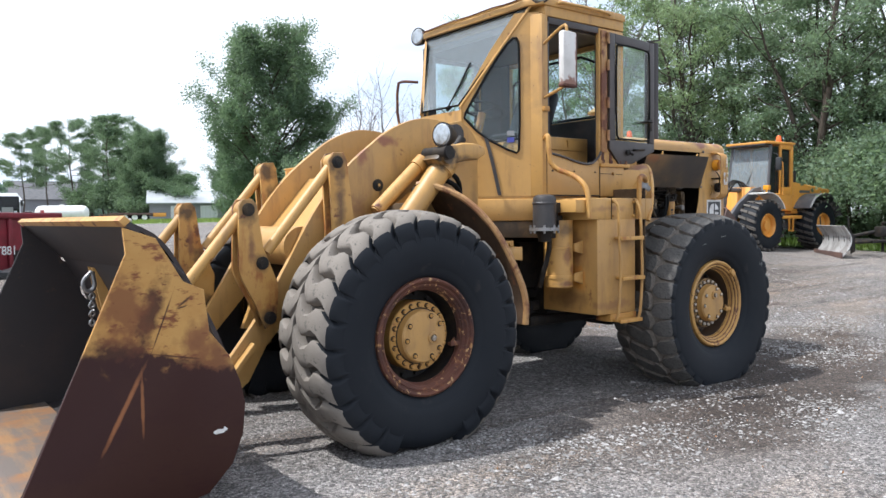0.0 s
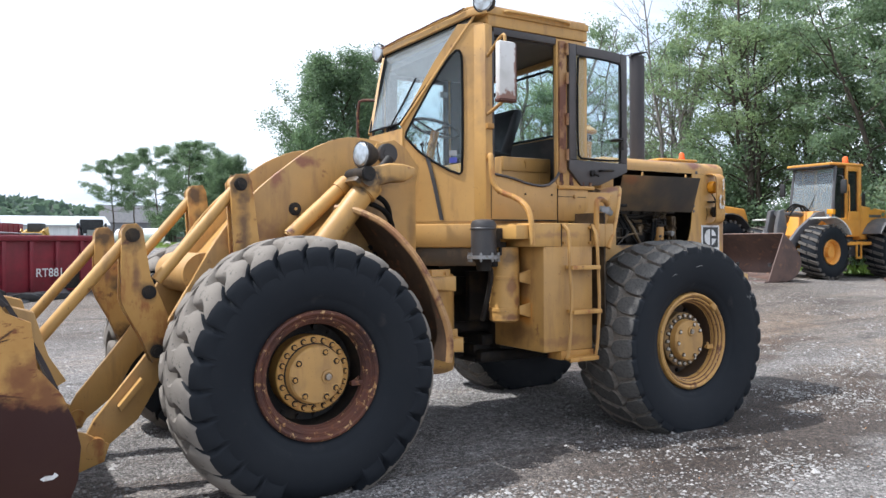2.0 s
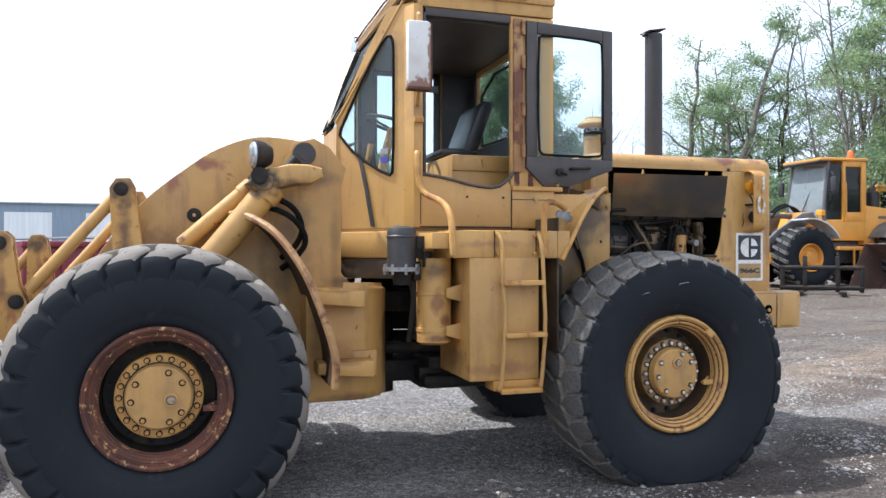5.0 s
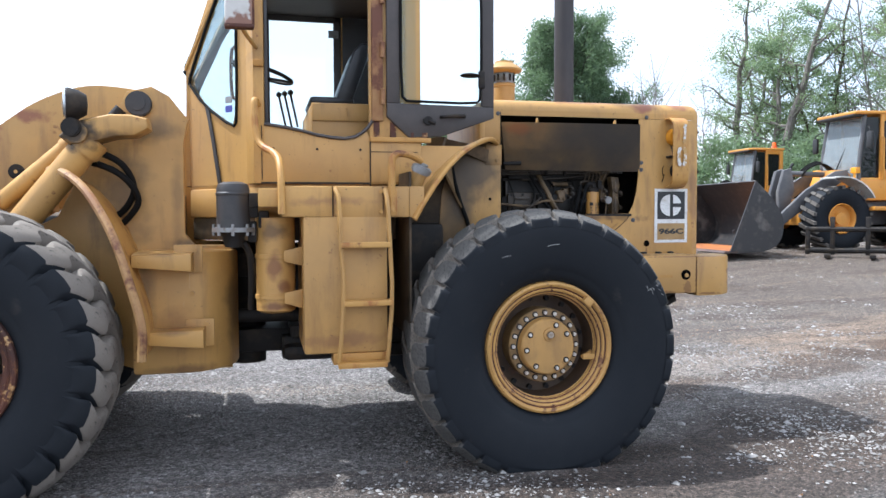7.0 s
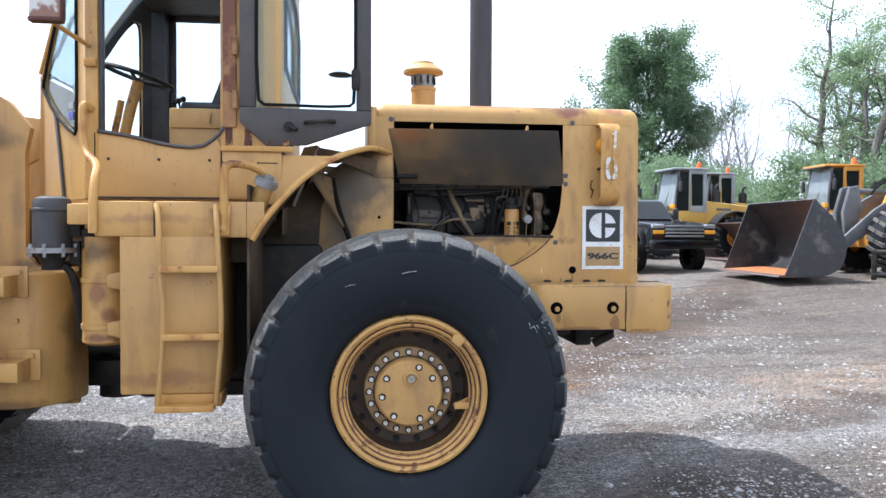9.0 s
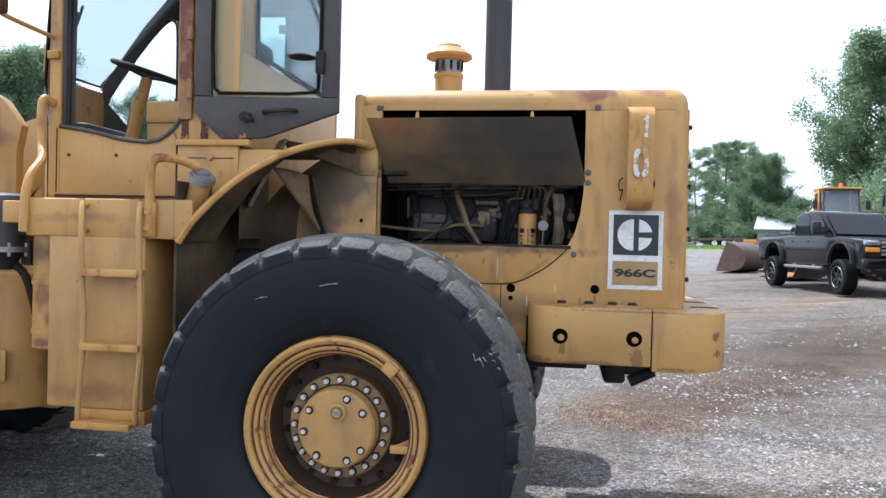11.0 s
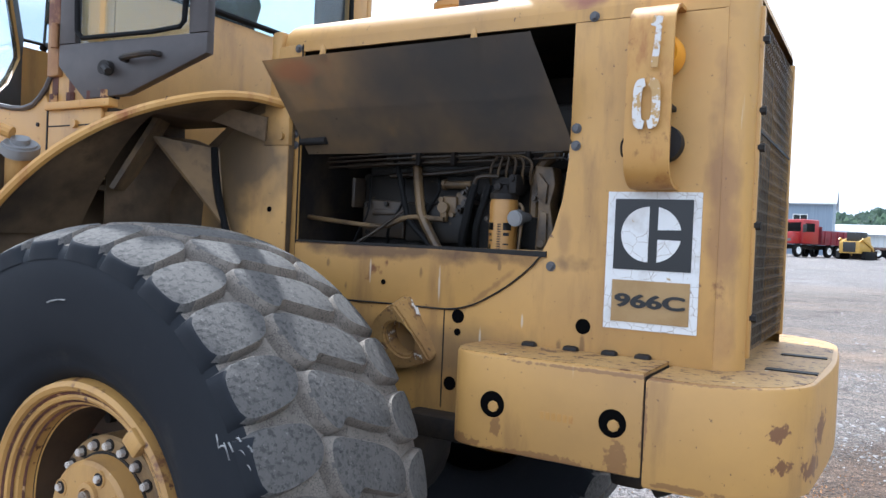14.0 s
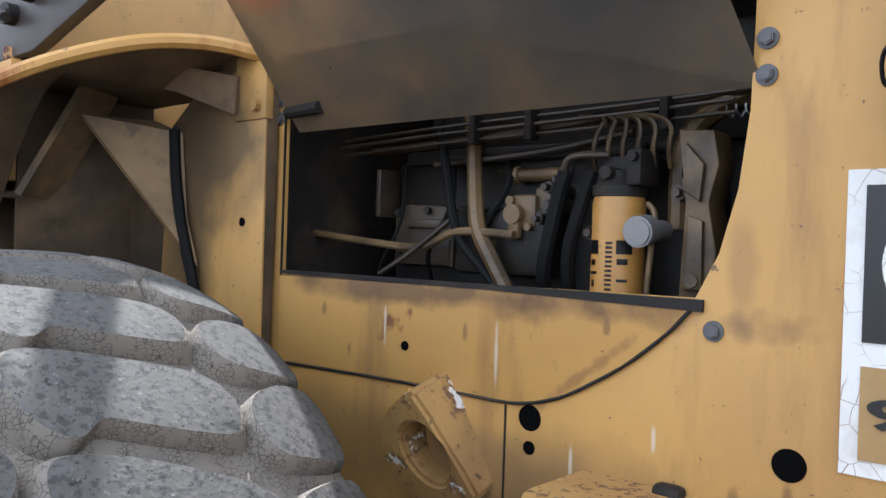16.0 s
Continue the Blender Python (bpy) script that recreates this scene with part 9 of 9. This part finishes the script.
def plant(model, x, y, turn=0.0, size=1.0, tall=1.0):
    ob = copy_thing(model, pose(x, y, ground_z(x, y) - 0.05, 0, 0, turn))
    ob.scale = (size, size, size * tall)
    return ob


big = build_tree("broadleaf_tree", 3, 12.2, 3.7, 0.06, 110000, 0.070, leaf_dark, bark, "tall dense dark green broadleaf tree", 1, 58, 0.36, 1.6, None, 1.25)
big.matrix_basis = on_ground(35.8, 83.4, 0)
big.scale = (2.1, 2.1, 1.87)
locust = build_tree("locust_tree", 4, 9.6, 2.6, 0.38, 24000, 0.055, leaf_dark, bark, "slender locust tree with airy layered crown", 1, 22, 0.27, 0.75, 0.11)
locust.matrix_basis = on_ground(20.6, 164.6, 0)
locust.scale = (1.75, 1.75, 1.95)
poplar = build_tree("woodland_tree", 7, 15.0, 3.4, 0.16, 30000, 0.062, leaf_mid, bark, "tall leafy tree at the wood's edge", 3, 45, 0.30, 1.0, 0.20)
poplar.matrix_basis = on_ground(24.0, 10.0, 0)
poplar2 = build_tree("woodland_tree", 12, 14.0, 3.2, 0.22, 24000, 0.062, leaf_light, bark, "light green leafy tree at the wood's edge", 3, 39, 0.30, 1.0, 0.18)
poplar2.matrix_basis = on_ground(23.6, 15.5, 0)
thin = build_tree("woodland_tree", 15, 14.5, 2.6, 0.30, 8500, 0.060, leaf_light, bark_grey, "thin half-bare tree with sparse leaves", 2, 26, 0.55)
thin.matrix_basis = on_ground(27.0, 24.0, 0)
bare = build_tree("bare_tree", 18, 10.5, 1.7, 0.25, 0, 0.1, leaf_mid, bark_grey, "bare grey leafless tree", 2, 44, 0.5, 2.2, 0.085)
bare.matrix_basis = on_ground(31.0, 54.0, 0)
bush = build_tree("bush", 21, 3.6, 2.0, 0.05, 15000, 0.060, leaf_mid, bark, "dense green bush at the wood's edge", 4, 24, 0.50)
bush.matrix_basis = on_ground(22.6, 8.0, 0)

rd = random.Random(5)
for x, y in ((24.0, 160.0), (25.7, 146.4), (27.8, 130.5), (30.5, 133.0), (29.5, 142.0)):
    plant(locust, x, y, rd.uniform(0, 360), rd.uniform(1.6, 1.85), rd.uniform(1.05, 1.15))
for x, y, s in ((29.4, 114.5, 1.12), (36.5, 98.0, 0.9), (32.0, 126.0, 1.05), (-35.5, 43.3, 1.05), (-39.0, 47.0, 1.0), (-31.5, 52.0, 0.9)):
    plant(big, x, y, rd.uniform(0, 360), s)
for i, (x, y) in enumerate(((25.5, 3.5), (26.8, 7.5), (26.4, 11.0), (27.5, 15.5), (26.6, 17.6), (28.2, 11.0), (29.5, 6.0), (28.0, 1.0), (27.4, 29.5))):
    plant(poplar if i % 3 else poplar2, x, y, rd.uniform(0, 360), rd.uniform(0.85, 1.12), rd.uniform(0.9, 1.1))
for x, y in ((24.0, 29.5), (26.5, 21.0), (24.5, 33.5), (27.2, 33.0)):
    plant(thin, x, y, rd.uniform(0, 360), rd.uniform(0.8, 1.05))
for x, y in ((30.5, 35.0), (33.5, 30.0)):
    plant(poplar2, x, y, rd.uniform(0, 360), rd.uniform(0.55, 0.75))
for x, y in ((25.2, 16.8), (23.6, 20.2), (25.8, 22.6), (27.0, 25.5)):
    plant(bare, x, y, rd.uniform(0, 360), rd.uniform(1.2, 1.4), 1.1)
for x, y in ((28.0, 50.0), (33.5, 50.5), (36.5, 47.0), (30.0, 44.5), (26.0, 47.5), (24.0, 40.0), (34.0, 58.0), (29.0, 29.0), (32.0, 26.0)):
    plant(bare, x, y, rd.uniform(0, 360), rd.uniform(0.9, 1.2))
for x, y in ((22.0, 5.0), (22.4, 11.0), (23.5, 15.8), (22.2, 17.5), (22.5, 21.0), (22.0, 24.5), (21.2, 28.0), (20.5, 32.0), (19.5, 36.0), (18.5, 39.5), (22.5, 1.5), (24.5, -0.5), (24.0, 6.5), (24.3, 19.5), (23.8, 23.0)):
    plant(bush, x, y, rd.uniform(0, 360), rd.uniform(0.8, 1.35), rd.uniform(0.8, 1.2))
under = build_tree("bush", 27, 3.6, 2.0, 0.05, 15000, 0.070, leaf_dark, bark, "dark green undergrowth below the locust trees", 4, 24, 0.42)
under.matrix_basis = on_ground(30.5, 118.0, 0)
under.scale = (2.2, 2.2, 2.2)
for x, y, k in ((27.5, 140.0, 2.0), (29.0, 127.0, 2.2), (31.5, 110.0, 1.9), (30.0, 114.0, 2.1), (35.5, 90.0, 2.0), (38.0, 84.0, 2.2)):
    plant(under, x, y, rd.uniform(0, 360), k * rd.uniform(0.9, 1.1))


# wooded hill on the horizon
def far_woods():
    rnd = np.random.default_rng(30)
    n = 16000
    x = rnd.uniform(-260, 330, n)
    y = rnd.uniform(255, 345, n)
    crest = 7 * np.exp(-((x - 2) / 45.0) ** 2) + 10 + 1.5 * np.sin(x / 23.0) + 0.8 * np.sin(x / 7.1)
    z = 1.0 + crest * np.sin(np.clip((y - 250) / 90, 0, 1) * math.pi / 2) * rnd.uniform(0.80, 1.03, n)
    return leaf_mesh(np.stack([x, y, z], 1), 2.3, rnd, leaf_far)


hill = tagged(link_mesh("far_woods", far_woods(), leaf_far, None), "wooded green hill on the horizon", "woods", kind="stuff")
hx = np.linspace(-260, 330, 60)
rows = [[(float(x), float(y), float(1.0 + (7 * math.exp(-((x - 2) / 45.0) ** 2) + 9.5 + 1.5 * math.sin(x / 23.0)) * math.sin(min(1, (y - 250) / 90) * math.pi / 2) * 0.9)) for x in hx] for y in (250, 270, 290, 310, 340)]
tagged(link_mesh("hillside", finish(sheet(rows, 0.5)), leaf_far, None), "green hillside under the woods", "hill", kind="structure")


# grass verge round the tank and below the trees
def blades(n, region, size, seed):
    rnd = np.random.default_rng(seed)
    x0, x1, y0, y1 = region
    x, y = rnd.uniform(x0, x1, n), rnd.uniform(y0, y1, n)
    v = np.zeros((n, 3, 3))
    a = rnd.uniform(0, 2 * math.pi, n)
    h = size * rnd.uniform(0.5, 1.3, n)
    gz = np.array([ground_z(float(p), float(q)) for p, q in zip(x, y)])
    w = size * 0.12
    v[:, 0] = np.stack([x - w * np.cos(a), y - w * np.sin(a), gz], 1)
    v[:, 1] = np.stack([x + w * np.cos(a), y + w * np.sin(a), gz], 1)
    v[:, 2] = np.stack([x + rnd.normal(0, size * 0.3, n), y + rnd.normal(0, size * 0.3, n), gz + h], 1)
    me = bpy.data.meshes.new("grass")
    me.from_pydata(v.reshape(-1, 3).tolist(), [], [(3 * i, 3 * i + 1, 3 * i + 2) for i in range(n)])
    return me


grass_mat = leaf_material("grass", (0.095, 0.150, 0.035), (0.14, 0.19, 0.05))
sod = material("grass_sod", (0.090, 0.140, 0.040), 0.95, layers=[(1.5, (0.13, 0.17, 0.05), 0.4, 0.65, 6), (8, (0.06, 0.09, 0.03), 0.5, 0.7, 6)])
for region, n, size, seed in (((4, 44, 58, 104), 30000, 0.30, 3), ((19.5, 34, -2, 42), 26000, 0.28, 4), ((-60, -18, 36, 70), 9000, 0.3, 6)):
    x0, x1, y0, y1 = region
    gx, gy = np.linspace(x0, x1, 24), np.linspace(y0, y1, 24)
    me = bpy.data.meshes.new("verge")
    me.from_pydata([(float(p), float(q), ground_z(float(p), float(q)) + (0.03 if 0 < i < 23 and 0 < j < 23 else -0.03)) for j, q in enumerate(gy) for i, p in enumerate(gx)], [], [(j * 24 + i, j * 24 + i + 1, (j + 1) * 24 + i + 1, (j + 1) * 24 + i) for j in range(23) for i in range(23)])
    tagged(link_mesh("grass_verge", me, sod, None), "green grass verge beside the gravel", "grass", kind="structure")
    tagged(link_mesh("grass", blades(n, region, size, seed), grass_mat, None), "short green grass blades", "grass", kind="stuff")


# ---- loose stones on the yard ----
def stones(n, seed, spread, size0, size1):
    rnd = np.random.default_rng(seed)
    base = np.array([(1, 0, 0), (-1, 0, 0), (0, 1, 0), (0, -1, 0), (0, 0, 0.75), (0, 0, -0.5)], float)
    tri = np.array([(0, 2, 4), (2, 1, 4), (1, 3, 4), (3, 0, 4), (2, 0, 5), (1, 2, 5), (3, 1, 5), (0, 3, 5)])
    x = rnd.normal(spread[0], spread[2], n)
    y = rnd.normal(spread[1], spread[3], n)
    dense = np.array([noise.noise((p * 0.55, q * 0.55, 7.0)) + 0.6 * noise.noise((p * 1.7, q * 1.7, 3.0)) for p, q in zip(x, y)])
    keep = rnd.random(n) < np.clip(0.32 + 1.5 * dense, 0.04, 1.0)
    x, y = x[keep], y[keep]
    n = len(x)
    s = size0 * (size1 / size0) ** (rnd.random(n) ** 2.6)
    a = rnd.uniform(0, 2 * math.pi, n)
    jit = rnd.uniform(0.6, 1.3, (n, 6, 3))
    b = base[None] * jit * s[:, None, None]
    c, q = np.cos(a)[:, None], np.sin(a)[:, None]
    vx = b[:, :, 0] * c - b[:, :, 1] * q + x[:, None]
    vy = b[:, :, 0] * q + b[:, :, 1] * c + y[:, None]
    gz = np.array([ground_z(float(p), float(r)) + 0.012 * noise.noise((p * 0.7 + 0.7, r * 0.7 + 1.4, 0)) for p, r in zip(x, y)])
    vz = b[:, :, 2] * 0.7 + gz[:, None] + 0.002
    v = np.stack([vx, vy, vz], 2).reshape(-1, 3)
    f = (tri[None] + 6 * np.arange(n)[:, None, None]).reshape(-1, 3)
    me = bpy.data.meshes.new("stones")
    me.from_pydata(v.tolist(), [], f.tolist())
    return me


stone_mat = material("limestone_chips", (0.27, 0.26, 0.25), 0.9, layers=[(3, (0.18, 0.17, 0.16), 0.45, 0.65, 5)], island=0.55)
tagged(link_mesh("gravel_chips", stones(150000, 1, (-0.5, -1.0, 3.8, 2.8), 0.005, 0.019), stone_mat, None), "loose pale limestone chips on the yard", "gravel", kind="stuff")
tagged(link_mesh("gravel_chips", stones(34000, 2, (3.0, 5.0, 7.0, 6.0), 0.010, 0.035), stone_mat, None), "loose pale limestone chips on the yard", "gravel", kind="stuff")


def litter(n, seed, at, spread):
    rnd = np.random.default_rng(seed)
    x, y = rnd.normal(at[0], spread[0], n), rnd.normal(at[1], spread[1], n)
    c = np.stack([x, y, np.array([ground_z(float(p), float(q)) for p, q in zip(x, y)]) + rnd.uniform(0.004, 0.018, n)], 1)
    return leaf_mesh(c, 0.0075, rnd, litter_mat)


litter_mat = material("dry_orange_bark_chips", (0.42, 0.22, 0.09), 0.85, layers=[(9, (0.20, 0.10, 0.045), 0.42, 0.62, 5)], island=0.4)
for n, seed, at, spread in ((1500, 41, (1.25, 2.45), (0.32, 0.30)), (600, 42, (1.75, 2.1), (0.30, 0.22)), (240, 43, (2.9, 3.1), (0.6, 0.5)), (160, 44, (0.6, -2.6), (1.8, 0.5))):
    tagged(link_mesh("bark_litter", litter(n, seed, at, spread), litter_mat, None), "scattered dry orange-brown bark chips on gravel", "litter", kind="stuff")

# chalky scuffs on the rear tyre wall
chalk = material("chalk_mark", (0.30, 0.30, 0.29), 0.9, layers=[(60, (0.12, 0.12, 0.12), 0.48, 0.56, 5)])
for xa, za, xb, zb in ((-0.322, 1.211, -0.272, 1.222), (-0.055, 1.272, 0.017, 1.284), (0.562, 1.034, 0.570, 1.006), (0.570, 1.006, 0.590, 1.012), (0.585, 1.020, 0.603, 0.985), (0.598, 1.022, 0.612, 1.004), (0.622, 1.036, 0.634, 1.030), (0.630, 1.012, 0.650, 1.004), (0.655, 1.024, 0.668, 1.014), (0.655, 0.985, 0.668, 0.974)):
    part("chalk_scuff", tube([(xa, -1.390, za), ((xa + xb) / 2, -1.391, (za + zb) / 2 + 0.004), (xb, -1.390, zb)], 0.0022, 6), chalk, loader, "white chalky scuff")
